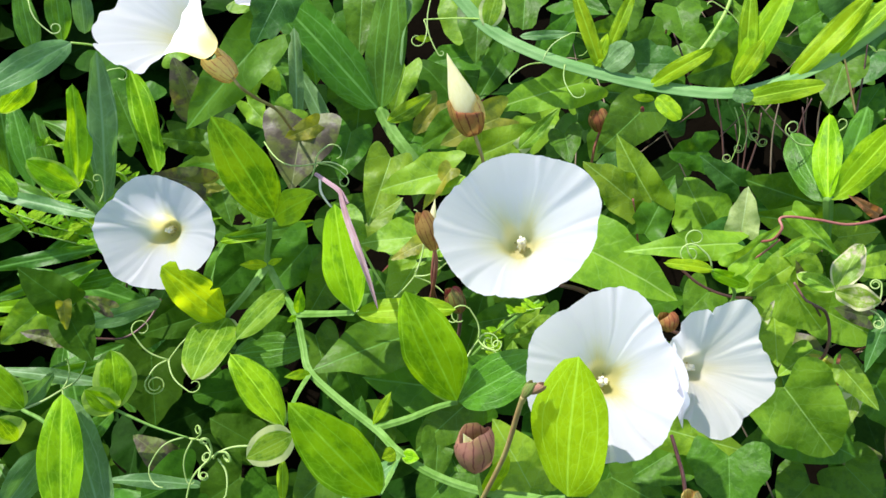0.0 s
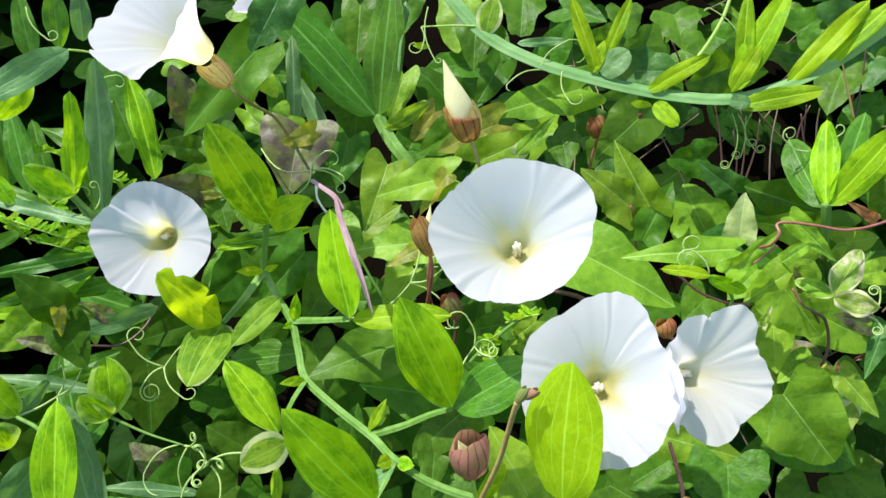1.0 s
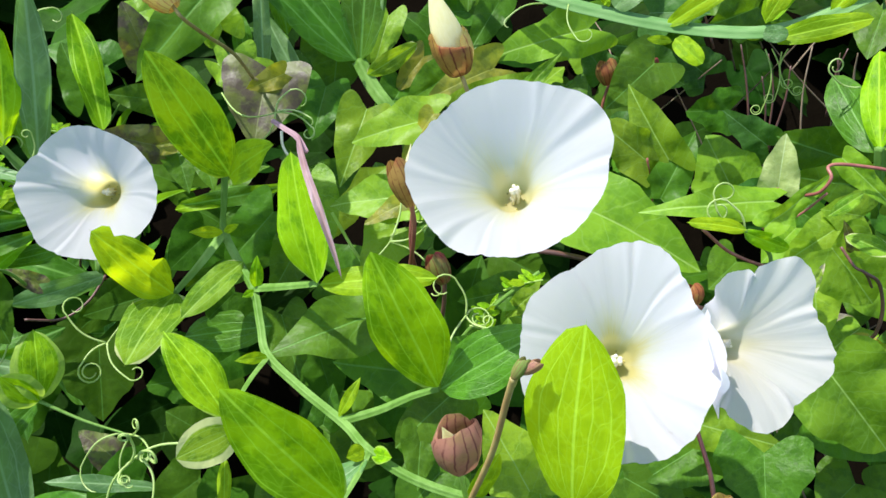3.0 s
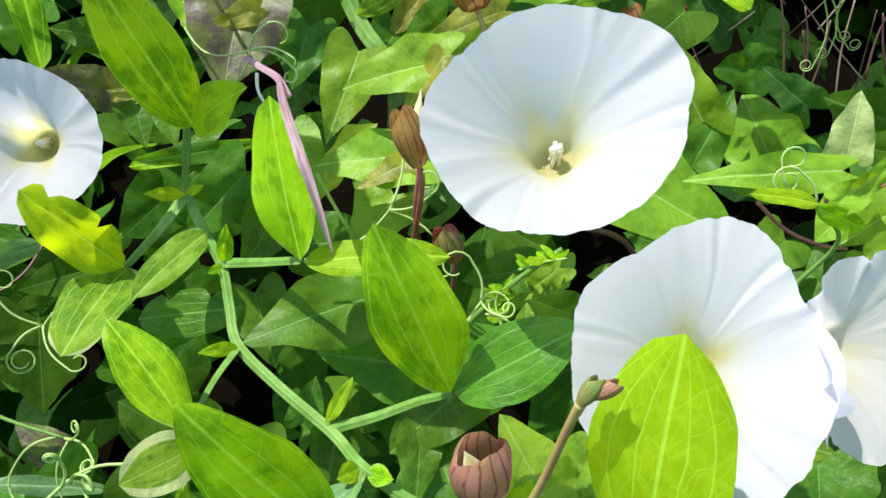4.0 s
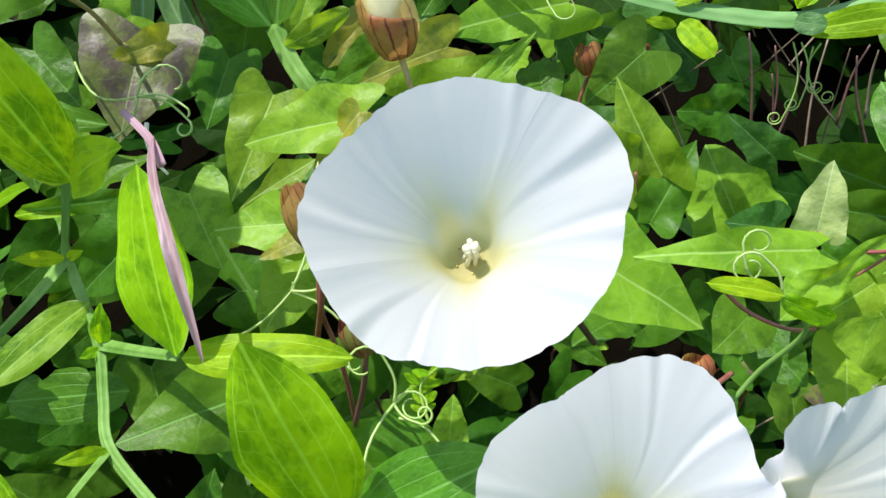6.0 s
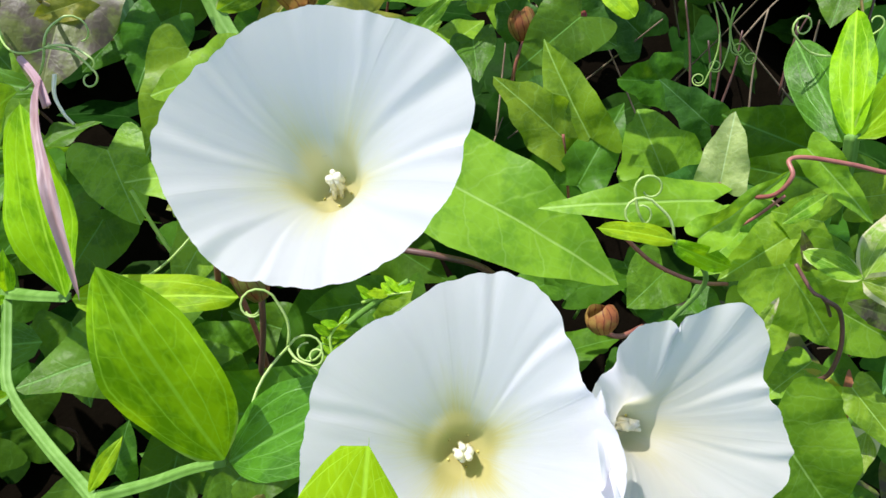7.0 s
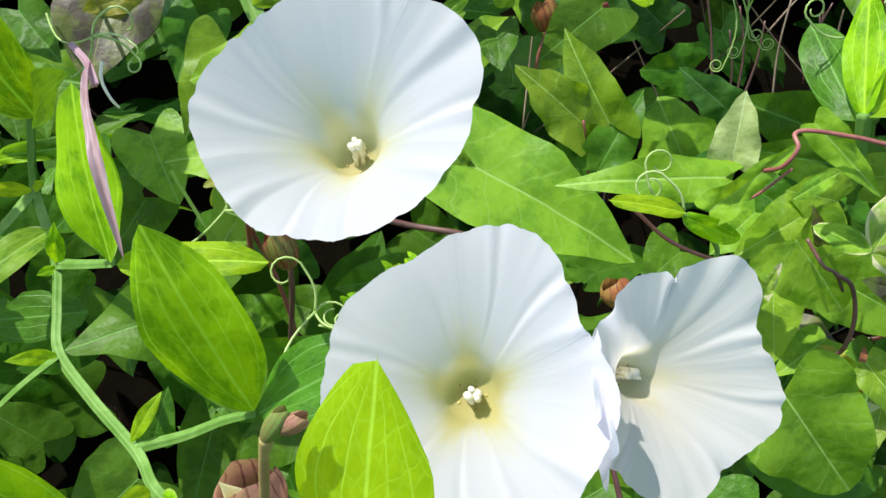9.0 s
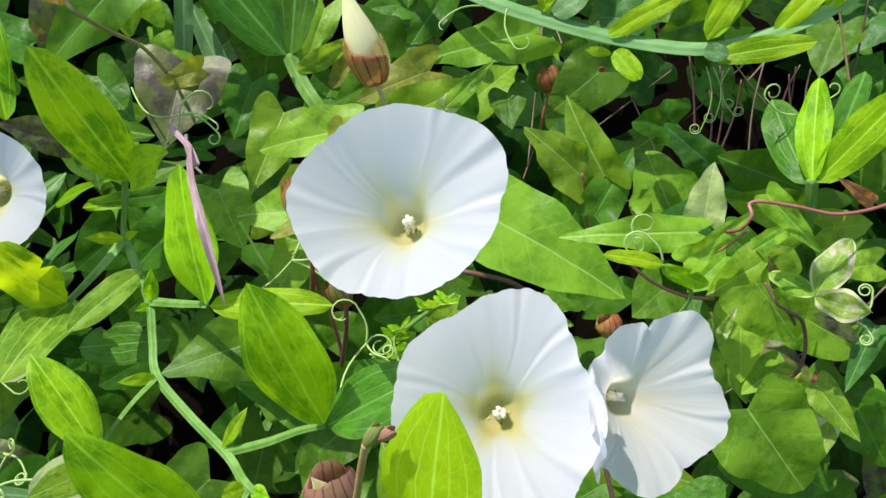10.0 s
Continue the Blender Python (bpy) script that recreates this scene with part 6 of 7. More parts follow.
leaf(bind_far, (0.2037, 0.5432, 0.5194), (0.2192, 0.5241, 0.5173), (-0.66, -0.59, 0.46), 1.02, M_BIND, 213, lobe=0.32, crenate=0.05)
leaf(bind_far, (0.1033, 0.4641, 0.4858), (0.0919, 0.4704, 0.4991), (-0.15, -0.94, 0.32), 1.23, M_BIND_BLUE, 214, lobe=0.28, crenate=0.05)

# ---- dry stalks in the gap at the upper right
dry = thing('dead_stalks', (0.226, 0.458, 0.235), 'thin dry brown stalks standing in a dark gap', 'dead stalks')
stem(dry, [(0.1895, 0.4332, 0.4529), (0.1841, 0.4427, 0.4838), (0.1776, 0.4491, 0.5069)], 0.00083, 0.00044, M_DARKSTEM, steps=5, sides=5)
stem(dry, [(0.2139, 0.462, 0.4365), (0.2139, 0.4715, 0.4675), (0.2074, 0.4778, 0.4904)], 0.00074, 0.00047, M_DARKSTEM, steps=5, sides=5)
stem(dry, [(0.2112, 0.4527, 0.4372), (0.2174, 0.4609, 0.4663), (0.2175, 0.4658, 0.4874)], 0.00084, 0.00046, M_DARKSTEM, steps=5, sides=5)
stem(dry, [(0.2313, 0.4506, 0.4338), (0.2285, 0.4633, 0.4694), (0.2307, 0.4727, 0.4968)], 0.00066, 0.00046, M_DEAD, steps=5, sides=5)
stem(dry, [(0.2442, 0.458, 0.4568), (0.2447, 0.463, 0.4814), (0.2485, 0.4649, 0.4981)], 0.00087, 0.00046, M_DARKSTEM, steps=5, sides=5)
stem(dry, [(0.2641, 0.4501, 0.4433), (0.2491, 0.458, 0.4721), (0.2428, 0.4628, 0.4929)], 0.00098, 0.00046, M_DARKSTEM, steps=5, sides=5)
stem(dry, [(0.2775, 0.4557, 0.4879), (0.2658, 0.4647, 0.518), (0.2561, 0.4706, 0.5405)], 0.00086, 0.00044, M_BROWN, steps=5, sides=5)
stem(dry, [(0.2821, 0.4637, 0.48), (0.2826, 0.4731, 0.5108), (0.2815, 0.4794, 0.5337)], 0.00084, 0.00045, M_DARKSTEM, steps=5, sides=5)
stem(dry, [(0.2891, 0.4301, 0.4547), (0.2885, 0.4351, 0.4794), (0.2865, 0.4373, 0.4964)], 0.00097, 0.00044, M_DARKSTEM, steps=5, sides=5)
stem(dry, [(0.1954, 0.4252, 0.4444), (0.1942, 0.4326, 0.4724), (0.1889, 0.437, 0.4926)], 0.00070, 0.00044, M_DARKSTEM, steps=5, sides=5)
stem(dry, [(0.2669, 0.47, 0.455), (0.2621, 0.4735, 0.4775), (0.2603, 0.4739, 0.4921)], 0.00086, 0.00047, M_DEAD, steps=5, sides=5)
stem(dry, [(0.1292, 0.4385, 0.4498), (0.1251, 0.4406, 0.4703), (0.125, 0.4399, 0.4831)], 0.00100, 0.00045, M_DARKSTEM, steps=5, sides=5)
stem(dry, [(0.1764, 0.4867, 0.4907), (0.1661, 0.4919, 0.5155), (0.1567, 0.494, 0.5326)], 0.00087, 0.00046, M_DARKSTEM, steps=5, sides=5)

# ---- shaded leaves at the lower left
bind_low = thing('bindweed_vine', (-0.205, 0.339, 0.16), 'bindweed vine with rounded leaves coloured dark for shade', 'bindweed', 'bindweed vines')
leaf(bind_low, (-0.17, 0.3146, 0.3996), (-0.1654, 0.2894, 0.374), (0.36, -0.63, 0.69), 1.15, M_BIND_SHADED, 215, crenate=0.04, lobe=0.4, point=0.0)
leaf(bind_low, (-0.1377, 0.319, 0.4303), (-0.1694, 0.3116, 0.4233), (0.06, -0.81, 0.58), 0.61, M_BIND_SHADED, 216, point=0.0)
leaf(bind_low, (-0.1227, 0.3123, 0.3788), (-0.1477, 0.3061, 0.3805), (0.22, -0.69, 0.7), 1.04, M_BIND_SHADED, 217, crenate=0.05, point=0.0)
leaf(bind_low, (-0.1361, 0.3236, 0.3864), (-0.1531, 0.3219, 0.3927), (0.31, -0.69, 0.66), 1.30, M_BIND_SHADED, 218, point=0.0)
leaf(bind_low, (-0.1134, 0.2882, 0.3618), (-0.1364, 0.2957, 0.3726), (0.17, -0.6, 0.78), 0.99, M_BIND_SHADED, 219, point=0.0)
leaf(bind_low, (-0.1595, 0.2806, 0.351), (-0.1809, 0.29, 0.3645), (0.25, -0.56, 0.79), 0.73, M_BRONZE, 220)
leaf(bind_low, (-0.1461, 0.2685, 0.3513), (-0.1719, 0.263, 0.3433), (-0.06, -0.72, 0.69), 1.29, M_BIND_SHADED, 221, point=0.0)
leaf(bind_low, (-0.1172, 0.2685, 0.3513), (-0.1397, 0.2593, 0.3381), (-0.05, -0.77, 0.63), 1.16, M_BIND_SHADED, 222, point=0.0)
leaf(bind_low, (-0.1002, 0.3127, 0.3969), (-0.1172, 0.2981, 0.3934), (0.36, -0.59, 0.72), 1.15, M_BIND_SHADED, 223, point=0.0)
leaf(bind_low, (-0.0979, 0.3221, 0.4277), (-0.1097, 0.3117, 0.4199), (0.23, -0.74, 0.63), 1.46, M_BIND_SHADED, 224, point=0.0)
leaf(bind_low, (-0.1194, 0.3548, 0.4396), (-0.1331, 0.3373, 0.432), (0.42, -0.62, 0.67), 1.28, M_BIND_SHADED, 225, point=0.0)
leaf(bind_low, (-0.1595, 0.3297, 0.4212), (-0.1826, 0.3184, 0.405), (0.11, -0.88, 0.46), 0.65, M_BIND_SHADED, 226, point=0.0)
leaf(bind_low, (-0.173, 0.2613, 0.4804), (-0.1613, 0.2485, 0.4621), (0.19, -0.74, 0.64), 0.81, M_BIND_SHADED, 227, fold=18, lobe=0.15, point=0.0)
leaf(bind_low, (-0.1695, 0.2591, 0.4877), (-0.1879, 0.262, 0.5059), (0.28, -0.86, 0.43), 0.79, M_BIND_SHADED, 228, fold=14, lobe=0.1, twist=-0.6, point=0.0)
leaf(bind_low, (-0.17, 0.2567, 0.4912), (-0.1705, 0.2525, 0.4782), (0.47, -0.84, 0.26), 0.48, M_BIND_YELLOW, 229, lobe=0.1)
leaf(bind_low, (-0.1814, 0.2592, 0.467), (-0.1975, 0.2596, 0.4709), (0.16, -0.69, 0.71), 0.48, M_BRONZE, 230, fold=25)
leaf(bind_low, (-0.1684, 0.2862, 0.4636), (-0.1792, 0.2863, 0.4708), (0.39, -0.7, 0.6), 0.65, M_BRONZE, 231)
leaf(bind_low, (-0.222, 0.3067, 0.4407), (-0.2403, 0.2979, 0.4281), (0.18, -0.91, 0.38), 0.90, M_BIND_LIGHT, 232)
leaf(bind_low, (-0.0963, 0.254, 0.3653), (-0.1085, 0.247, 0.3553), (-0.04, -0.79, 0.61), 1.41, M_BIND_SHADED, 233, point=0.0)
stem(bind_low, [(-0.185, 0.2922, 0.4374), (-0.1729, 0.3001, 0.4311), (-0.1626, 0.3088, 0.4349), (-0.1568, 0.3198, 0.4419)], 0.00060, 0.00063, M_DARKSTEM)
stem(bind_low, [(-0.1705, 0.2591, 0.486), (-0.1701, 0.273, 0.4797), (-0.173, 0.2914, 0.4537)], 0.00082, 0.00070, M_STEM)

# ---- grass and narrow leaves at the left
grass = thing('grass_tuft', (-0.266, 0.385, 0.189), 'tuft of long dark green grass blades', 'grass')
leaflet(grass, (-0.196, 0.3442, 0.4594), (-0.2526, 0.3295, 0.4558), (0.17, -0.8, 0.57), 0.14, M_PEA_DARK, 235, fold=12, full=0.45)
leaflet(grass, (-0.1944, 0.3402, 0.4536), (-0.2519, 0.3229, 0.4394), (0.19, -0.92, 0.35), 0.13, M_PEA_DARK, 236, fold=12, full=0.45)
leaflet(grass, (-0.2, 0.3427, 0.4485), (-0.233, 0.3221, 0.4277), (-0.01, -0.7, 0.71), 0.16, M_PEA, 237, fold=12, full=0.45)
leaflet(grass, (-0.153, 0.3117, 0.4477), (-0.1919, 0.2962, 0.443), (0.33, -0.9, 0.28), 0.27, M_PEA_GREY, 238, fold=12, full=0.45)
leaflet(grass, (-0.2149, 0.3144, 0.4342), (-0.2489, 0.3077, 0.435), (0.15, -0.68, 0.72), 0.15, M_PEA_LIME, 239, fold=12, full=0.45)
leaflet(grass, (-0.2086, 0.318, 0.4394), (-0.2502, 0.314, 0.4406), (0.09, -0.71, 0.7), 0.18, M_PEA, 240, fold=12, full=0.45)
leaflet(grass, (-0.1821, 0.2856, 0.4106), (-0.2373, 0.2828, 0.4239), (0.23, -0.43, 0.87), 0.12, M_PEA_GREY, 241, fold=12, full=0.45)
leaflet(grass, (-0.1835, 0.3, 0.4136), (-0.2465, 0.2874, 0.4044), (0.1, -0.86, 0.5), 0.13, M_PEA_DARK, 242, fold=12, full=0.45)
leaflet(grass, (-0.1794, 0.3091, 0.4179), (-0.2338, 0.291, 0.4007), (0.01, -0.7, 0.72), 0.16, M_PEA_DARK, 243, fold=12, full=0.45)
leaflet(grass, (-0.1267, 0.3517, 0.4613), (-0.0721, 0.3531, 0.472), (-0.01, -0.99, 0.16), 0.16, M_PEA_DARK, 244, fold=12, full=0.45)
leaflet(grass, (-0.1283, 0.3506, 0.4597), (-0.0988, 0.3522, 0.4637), (-0.06, -0.71, 0.7), 0.18, M_PEA, 245, fold=12, full=0.45)
leaflet(grass, (-0.233, 0.3645, 0.4884), (-0.2459, 0.3922, 0.5279), (0.18, -0.78, 0.6), 0.27, M_PEA_DARK, 246, fold=12, full=0.45)
leaflet(grass, (-0.2518, 0.3751, 0.486), (-0.2617, 0.4072, 0.5319), (0.76, -0.45, 0.48), 0.31, M_PEA_DARK, 247, fold=12, full=0.45)
leaflet(grass, (-0.2307, 0.3819, 0.4783), (-0.2419, 0.4033, 0.5159), (0.18, -0.83, 0.53), 0.23, M_PEA_DARK, 248, fold=12, full=0.45)
leaflet(grass, (-0.2395, 0.3516, 0.4699), (-0.262, 0.3461, 0.462), (0.12, -0.94, 0.32), 0.32, M_PEA_DARK, 249, fold=12, full=0.45)
leaflet(grass, (-0.2056, 0.36, 0.4644), (-0.2364, 0.3435, 0.4479), (0.4, -0.9, 0.15), 0.21, M_PEA_DARK, 250, fold=12, full=0.45)
leaflet(grass, (-0.2441, 0.4283, 0.5446), (-0.2468, 0.4394, 0.5778), (0.09, -0.94, 0.32), 0.41, M_PEA_DARK, 251, fold=12, full=0.45)
leaflet(grass, (-0.1773, 0.444, 0.5495), (-0.1801, 0.4515, 0.5777), (0.37, -0.89, 0.27), 0.35, M_PEA_DARK, 252, fold=12, full=0.45)
leaflet(grass, (-0.2089, 0.4243, 0.5562), (-0.2073, 0.431, 0.5833), (0.54, -0.82, 0.17), 0.40, M_PEA_GREY, 253, fold=12, full=0.45)
leaflet(grass, (-0.1531, 0.4399, 0.5612), (-0.1531, 0.4535, 0.5805), (0.11, -0.81, 0.57), 0.44, M_PEA_DARK, 254, fold=12, full=0.45)
leaflet(grass, (-0.1365, 0.2667, 0.3486), (-0.1844, 0.2589, 0.3637), (0.33, -0.25, 0.91), 0.15, M_PEA_GREY, 255, fold=12, full=0.45)
leaflet(grass, (-0.1834, 0.3045, 0.3678), (-0.2037, 0.3219, 0.3927), (0.12, -0.76, 0.63), 0.23, M_PEA_DARK, 256, fold=12, full=0.45)
leaflet(grass, (-0.2288, 0.3402, 0.4955), (-0.2428, 0.3489, 0.5114), (0.49, -0.51, 0.71), 0.41, M_PEA, 257, fold=12, full=0.45)
leaflet(grass, (-0.1826, 0.3449, 0.4428), (-0.2201, 0.336, 0.4372), (0.21, -0.97, 0.14), 0.28, M_PEA_DARK, 258, fold=12, full=0.45)


# ---- vetch with many small leaflets
def vetch(points, pairs, size, seed):
    """A thin stalk with pairs of tiny leaflets."""
    rng = random.Random(seed)
    path = smooth_path(points, 10)
    root = thing("vetch_plant", Vector((points[0][0], points[0][1], ground_height(points[0][0], points[0][1]))), "small vetch with feathery pale green leaflets", "vetch", "vetches")
    link("stem", mesh_of("stem", *tube_data(path, 0.0006, 0.0003, 5)), M_STEM_LIME, root)
    for k in range(pairs):
        q = path[int((0.15 + 0.82 * k / pairs) * (len(path) - 1))]
        for side in (-1, 1):
            way = Vector((side * rng.uniform(0.5, 1), rng.uniform(0.0, 0.9), rng.uniform(-0.1, 0.7))).normalized()
            me = mesh_of("leaflet", *pea_blade(rng.uniform(0.3, 0.45), 10, 0.05, 0.02, 0, k, 0.6))
            link("leaflet", me, rng.choice((M_PEA, M_PEA_LIME, M_PEA)), root, lie(q, q + way * size * rng.uniform(0.7, 1.2), (0, -0.8, 0.6)))


vetch([(-0.2056, 0.3562, 0.459), (-0.2234, 0.3516, 0.4699), (-0.2398, 0.3511, 0.4779)], 9, 0.009, 1)
vetch([(-0.2023, 0.3524, 0.4536), (-0.219, 0.3503, 0.4611), (-0.2363, 0.3498, 0.4673)], 9, 0.009, 2)
vetch([(-0.1958, 0.3562, 0.459), (-0.2093, 0.3578, 0.4717), (-0.233, 0.3586, 0.4799)], 10, 0.008, 3)
vetch([(-0.2104, 0.3819, 0.4783), (-0.2221, 0.3861, 0.5017), (-0.2364, 0.3825, 0.5035)], 8, 0.008, 4)
vetch([(-0.1868, 0.3819, 0.4783), (-0.1901, 0.3826, 0.4863), (-0.2009, 0.3824, 0.4895)], 6, 0.008, 5)
vetch([(-0.2122, 0.3543, 0.4563), (-0.219, 0.3606, 0.4757), (-0.2282, 0.3645, 0.4884)], 9, 0.008, 6)
vetch([(-0.2386, 0.3562, 0.459), (-0.2434, 0.3568, 0.4704), (-0.2508, 0.3572, 0.4778)], 8, 0.008, 7)
vetch([(0.0338, 0.2914, 0.4537), (0.042, 0.2892, 0.4592), (0.0499, 0.2862, 0.4636)], 6, 0.007, 8)
vetch([(0.0272, 0.2707, 0.4416), (0.0244, 0.2772, 0.4508), (0.0297, 0.2783, 0.4593)], 6, 0.006, 9)

# ---- dead stalks low in the gaps
litter = thing("dead_stalks", (0.25, 0.5, ground_height(0.25, 0.5)), "dry brown dead stalks low between the leaves", "dead stalks")
rng = random.Random(11)
for k in range(46):
    x, y = rng.uniform(0.10, 0.45), rng.uniform(0.30, 0.72)
    z = ground_height(x, y) + rng.uniform(0.10, 0.18)
    a = rng.uniform(0, 6.3)
    way = Vector((math.cos(a), math.sin(a), rng.uniform(0.2, 1.6))) * rng.uniform(0.02, 0.05)
    q = Vector((x, y, z))
    stem(litter, [q - way, q + Vector((0, 0, rng.uniform(-0.004, 0.006))), q + way], 0.0007, 0.0004, M_DEAD, steps=4, sides=5)


# ---- undergrowth
def undergrowth(name, spots, label, material):
    """Many heart-shaped leaves in one mesh, on short stalks above the soil."""
    verts, faces, uv = [], [], []
    for base, tip, face, aspect, seed in spots:
        m = lie(base, tip, face)
        v, f = small_hearts[seed % len(small_hearts)]
        k = len(verts)
        verts += [m @ Vector((x * aspect, y, z)) for x, y, z in v]
        uv += [(x * aspect, y) for x, y, z in v]
        faces += [tuple(k + i for i in face_) for face_ in f]
    ob = link(name, mesh_of(name, verts, faces, uv), material)
    return tagged(ob, label, "undergrowth", kind="stuff")


def coarse_heart(seed):
    v, f = heart_blade(1.0, 12, 0.04, 0.06, 0.0, seed, 0.35, 0.1 + 0.1 * (seed % 4), 0.04 * (seed % 2))
    keep = [0, *range(1 + 2 * 40, 1 + 3 * 40), *range(1 + 5 * 40, 1 + 6 * 40)]
    place = {old: k for k, old in enumerate(keep)}
    inner, outer = 1 + 2 * 40, 1 + 5 * 40
    faces = []
    for s in range(0, 40):
        n = (s + 1) % 40
        faces.append((0, place[inner + n], place[inner + s]))
        faces.append((place[inner + s], place[inner + n], place[outer + n], place[outer + s]))
    return [v[k] for k in keep], faces


small_hearts = [coarse_heart(s) for s in range(10)]
rng = random.Random(5)
spots = []
for k in range(330):
    x, y = rng.uniform(-0.45, 0.55), rng.uniform(0.0, 0.95)
    z = ground_height(x, y) + 0.015 + 0.07 * rng.random()
    a, size = rng.uniform(0, 2 * math.pi), rng.uniform(0.032, 0.055)
    face = Vector((rng.uniform(-0.5, 0.5), rng.uniform(-1.0, 0.1), 0.85))
    base = Vector((x, y, z))
    way = Vector((math.cos(a), 0.8 * math.sin(a), 0.5 * math.sin(a) + rng.uniform(-0.4, 0.3)))
    spots.append((base, base + way * size, face, rng.uniform(0.75, 1.05), k))
while len(spots) < 520:
    x, y = rng.uniform(-0.45, 0.55), rng.uniform(-0.12, 0.95)
    if not 0.62 < ((x - 0.05) / 0.47) ** 2 + ((y - 0.41) / 0.52) ** 2 < 1.05:
        continue
    a, size = rng.uniform(0, 2 * math.pi), rng.uniform(0.032, 0.06)
    base = Vector((x, y, ground_height(x, y) + 0.02 + 0.10 * rng.random()))
    spots.append((base, base + Vector((math.cos(a), math.sin(a), rng.uniform(-0.3, 0.3))) * size, Vector((rng.uniform(-0.5, 0.5), rng.uniform(-0.8, 0.2), 0.9)), rng.uniform(0.75, 1.05), len(spots)))
undergrowth("undergrowth_near", spots, "dense low leaves under the vines, coloured near black for shade", M_UNDER)
# added leaves, mostly out of view, that keep the sun off the soil
spots = []
while len(spots) < 9000:
    x, y = 0.05 + rng.gauss(0, 0.62), 0.45 + rng.gauss(0, 0.62)
    if ((x - 0.05) / 0.47) ** 2 + ((y - 0.41) / 0.52) ** 2 < 1:
        continue
    z = ground_height(x, y) + 0.02 + 0.29 * rng.random() * math.exp(-0.35 * ((x - 0.05) ** 2 + (y - 0.45) ** 2))
    a, size = rng.uniform(0, 2 * math.pi), rng.uniform(0.035, 0.075)
    face = Vector((rng.uniform(-0.5, 0.5), rng.uniform(-0.8, 0.3), 1))
    base = Vector((x, y, z))
    spots.append((base, base + Vector((math.cos(a), math.sin(a), rng.uniform(-0.4, 0.4))) * size, face, rng.uniform(0.75, 1.05), len(spots)))
undergrowth("undergrowth_around", spots, "leaves added around the bank, mostly out of view, to block the sun", M_UNDER)

# ---- the shaded middle layer of the vines
def middle_layer(label, count, xs, ys, sizes, materials, seed, narrow=False, depths=(0.05, 0.13)):
    """A vine whose leaves fill the depth under the upper leaves."""
    rng = random.Random(seed)
    x0, y0 = 0.5 * (xs[0] + xs[1]), 0.5 * (ys[0] + ys[1])
    root = thing("pea_shoot" if narrow else "bindweed_vine", (x0, y0, ground_height(x0, y0)), label, "pea plant" if narrow else "bindweed", "pea plants" if narrow else "bindweed vines")
    name = "leaflet" if narrow else "leaf"
    meshes = {}
    for k in range(count):
        x, y = rng.uniform(*xs), rng.uniform(*ys)
        if 0.13 < x < 0.31 and 0.40 < y < 0.57:
            continue
        z = 0.295 + 0.5 * y - rng.uniform(*depths)
        a, size = rng.uniform(0, 2 * math.pi), rng.uniform(*sizes)
        way = Vector((math.cos(a), 0.85 * math.sin(a), 0.5 * math.sin(a) + rng.uniform(-0.35, 0.35)))
        face = Vector((rng.uniform(-0.6, 0.5), rng.uniform(-1.0, 0.0), rng.uniform(0.4, 1.0)))
        base, material, kind = Vector((x, y, z)), rng.choice(materials), rng.randrange(6)
        if (kind, material) not in meshes:
            if narrow:
                shape = pea_blade(rng.uniform(0.10, 0.22), 16, 0.10, 0.03, 0.4, seed + kind, 0.45)
            else:
                shape = heart_blade(rng.uniform(0.65, 1.0), 16, 0.05, 0.10, 0.2, seed + kind, rng.uniform(0.25, 0.5), 0.2, 0.02)
            meshes[kind, material] = mesh_of(name, *shape)
        link(name, meshes[kind, material], material, root, lie(base, base + way * size, face))
        if k % 3 == 0:
            stem(root, [base + way * size * 0.02, base + Vector((rng.uniform(-0.01, 0.01), 0.01, -0.02)), base + Vector((rng.uniform(-0.02, 0.02), 0.015, -0.05))], 0.0007, 0.0009, rng.choice((M_STEM, M_DARKSTEM, M_RED)), steps=4, sides=5)


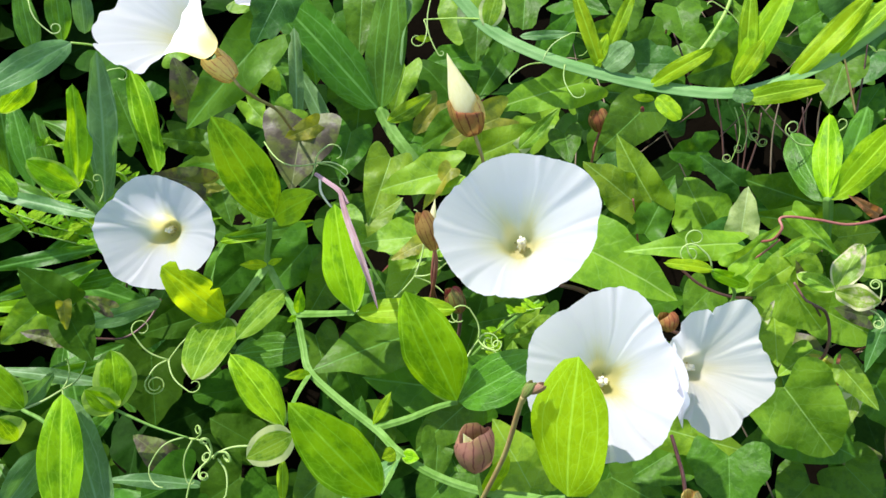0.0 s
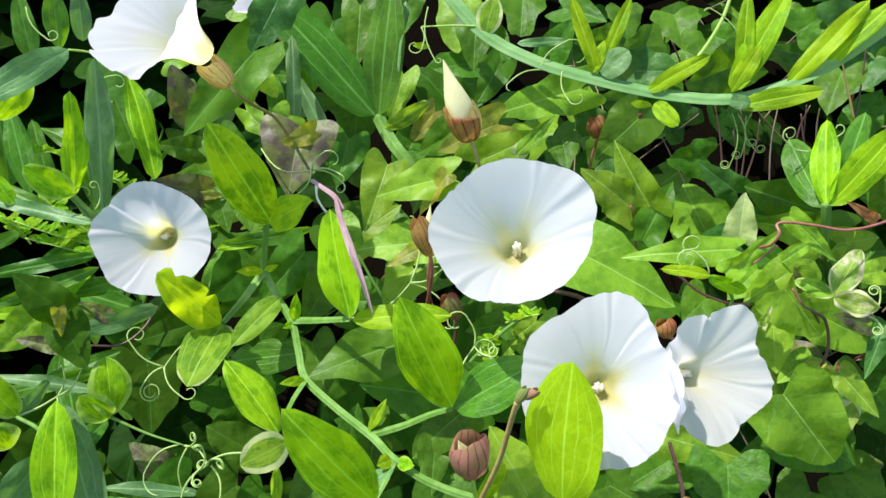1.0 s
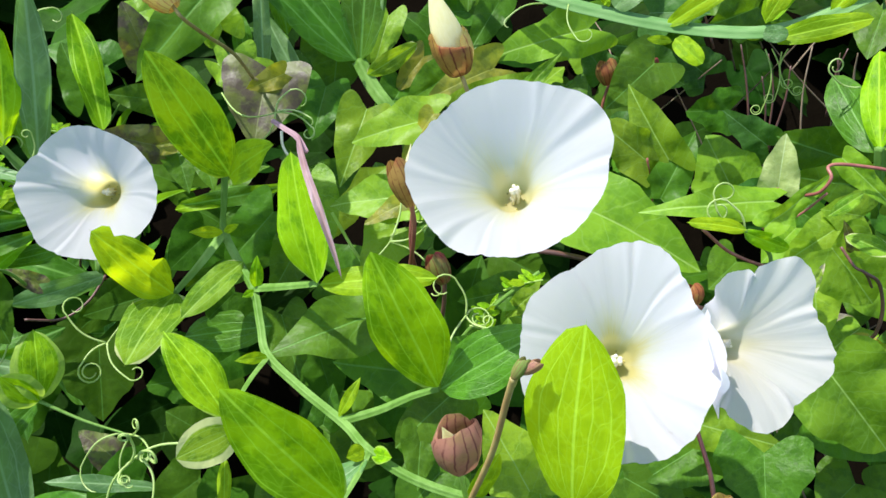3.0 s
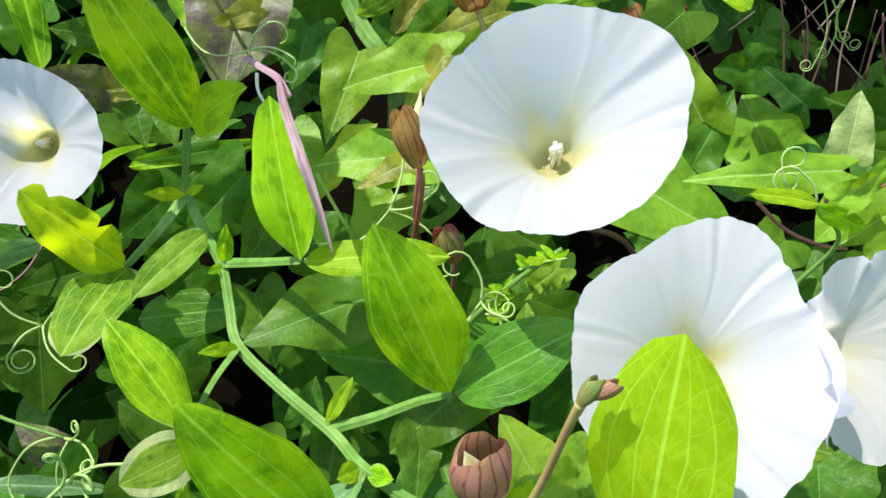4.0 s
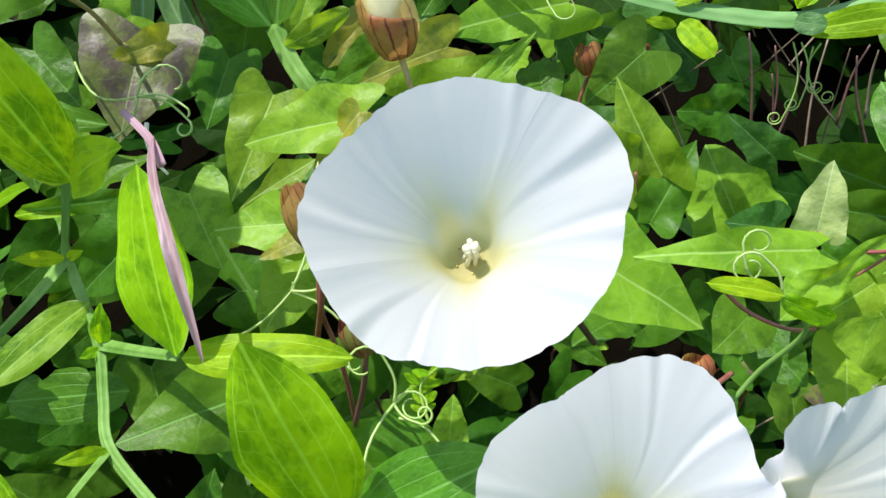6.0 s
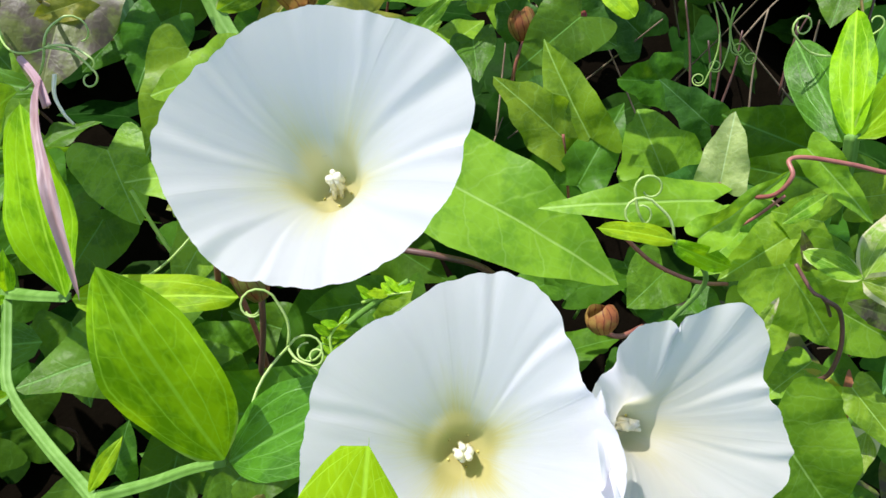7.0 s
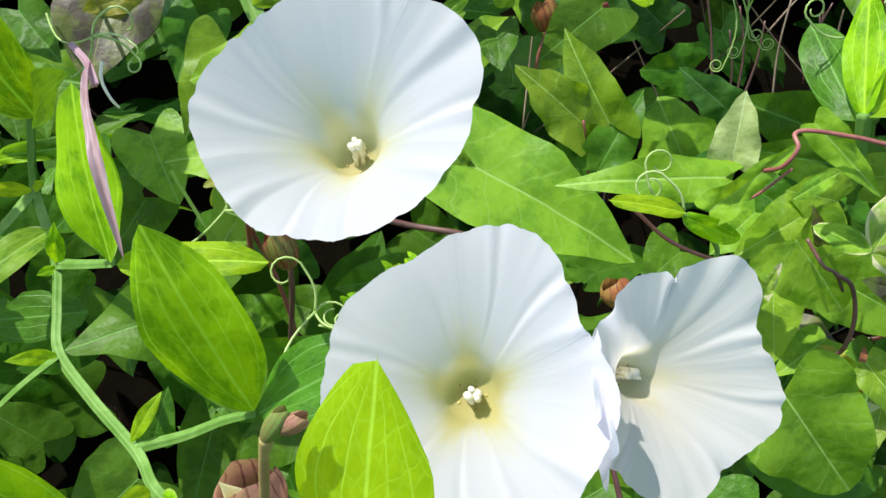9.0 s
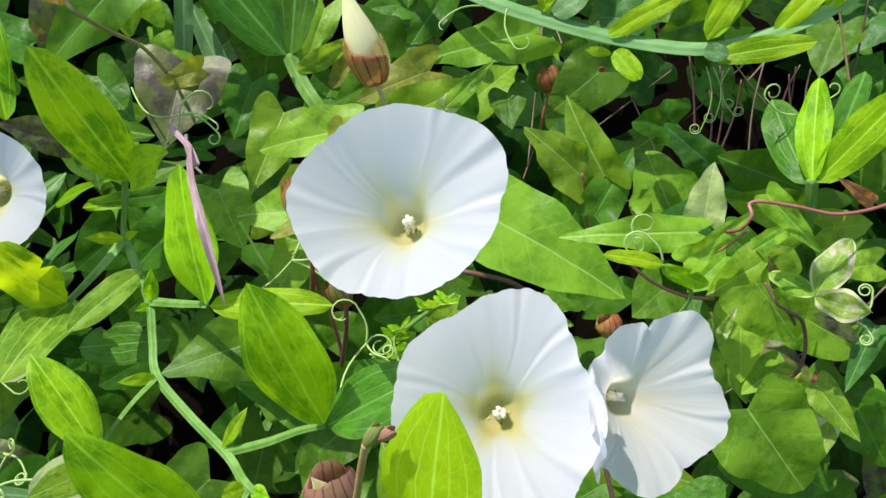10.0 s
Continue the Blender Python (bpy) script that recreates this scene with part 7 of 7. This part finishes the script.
middle_layer("bindweed vine with leaves coloured darker for shade under the upper ones", 32, (-0.06, 0.10), (0.17, 0.36), (0.024, 0.042), (M_BIND, M_BIND_SHADED, M_BIND_SHADED), 21)
middle_layer("bindweed vine with small crowded leaves beside the flowers", 62, (0.08, 0.30), (0.20, 0.40), (0.018, 0.036), (M_BIND, M_BIND, M_BIND_LIGHT, M_BIND_SHADED, M_BIND_SHADED, M_BRONZE), 22)
middle_layer("bindweed vine with leaves in the shade of the pea shoots", 26, (-0.26, -0.04), (0.16, 0.40), (0.034, 0.052), (M_BIND_SHADED,), 23, depths=(0.09, 0.17))
middle_layer("bindweed vine with rounded leaves at the back of the bank", 70, (-0.26, 0.36), (0.38, 0.62), (0.026, 0.045), (M_BIND, M_BIND, M_BIND_SHADED, M_BIND_LIGHT), 24)
middle_layer("grassy pea shoot with long narrow blades in the shade", 24, (-0.28, -0.12), (0.24, 0.46), (0.05, 0.09), (M_PEA_DARK,), 25, True)

# ---- ground
rows, verts, faces = 100, [], []
for i in range(rows + 1):
    for j in range(rows + 1):
        u, w = 2 * i / rows - 1, 2 * j / rows - 1
        x, y = 900 * u * abs(u) ** 5 + 1.2 * u, 900 * w * abs(w) ** 5 + 1.6 * w + 0.4
        verts.append((x, y, ground_height(x, y)))
for i in range(rows):
    for j in range(rows):
        a = i * (rows + 1) + j
        faces.append((a, a + rows + 1, a + rows + 2, a + 1))
n = Nodes("shaded_soil_and_grass")
co, moved, rnd = n.local()
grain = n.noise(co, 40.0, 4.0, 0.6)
# near-black soil: the shade of the gaps is put into its colour
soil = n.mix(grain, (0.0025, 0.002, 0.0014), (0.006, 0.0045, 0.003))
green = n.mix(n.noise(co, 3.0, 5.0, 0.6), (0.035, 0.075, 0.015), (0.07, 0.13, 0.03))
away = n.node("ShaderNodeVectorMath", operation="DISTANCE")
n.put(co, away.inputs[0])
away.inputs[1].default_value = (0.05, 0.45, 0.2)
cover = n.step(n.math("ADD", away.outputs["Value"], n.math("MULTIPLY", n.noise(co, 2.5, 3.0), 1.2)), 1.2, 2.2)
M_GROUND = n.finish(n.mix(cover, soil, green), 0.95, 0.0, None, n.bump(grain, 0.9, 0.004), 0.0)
tagged(link("ground", mesh_of("ground", verts, faces), M_GROUND), "soil coloured near black for shade under the plants, rough grass further off", "ground", kind="structure")
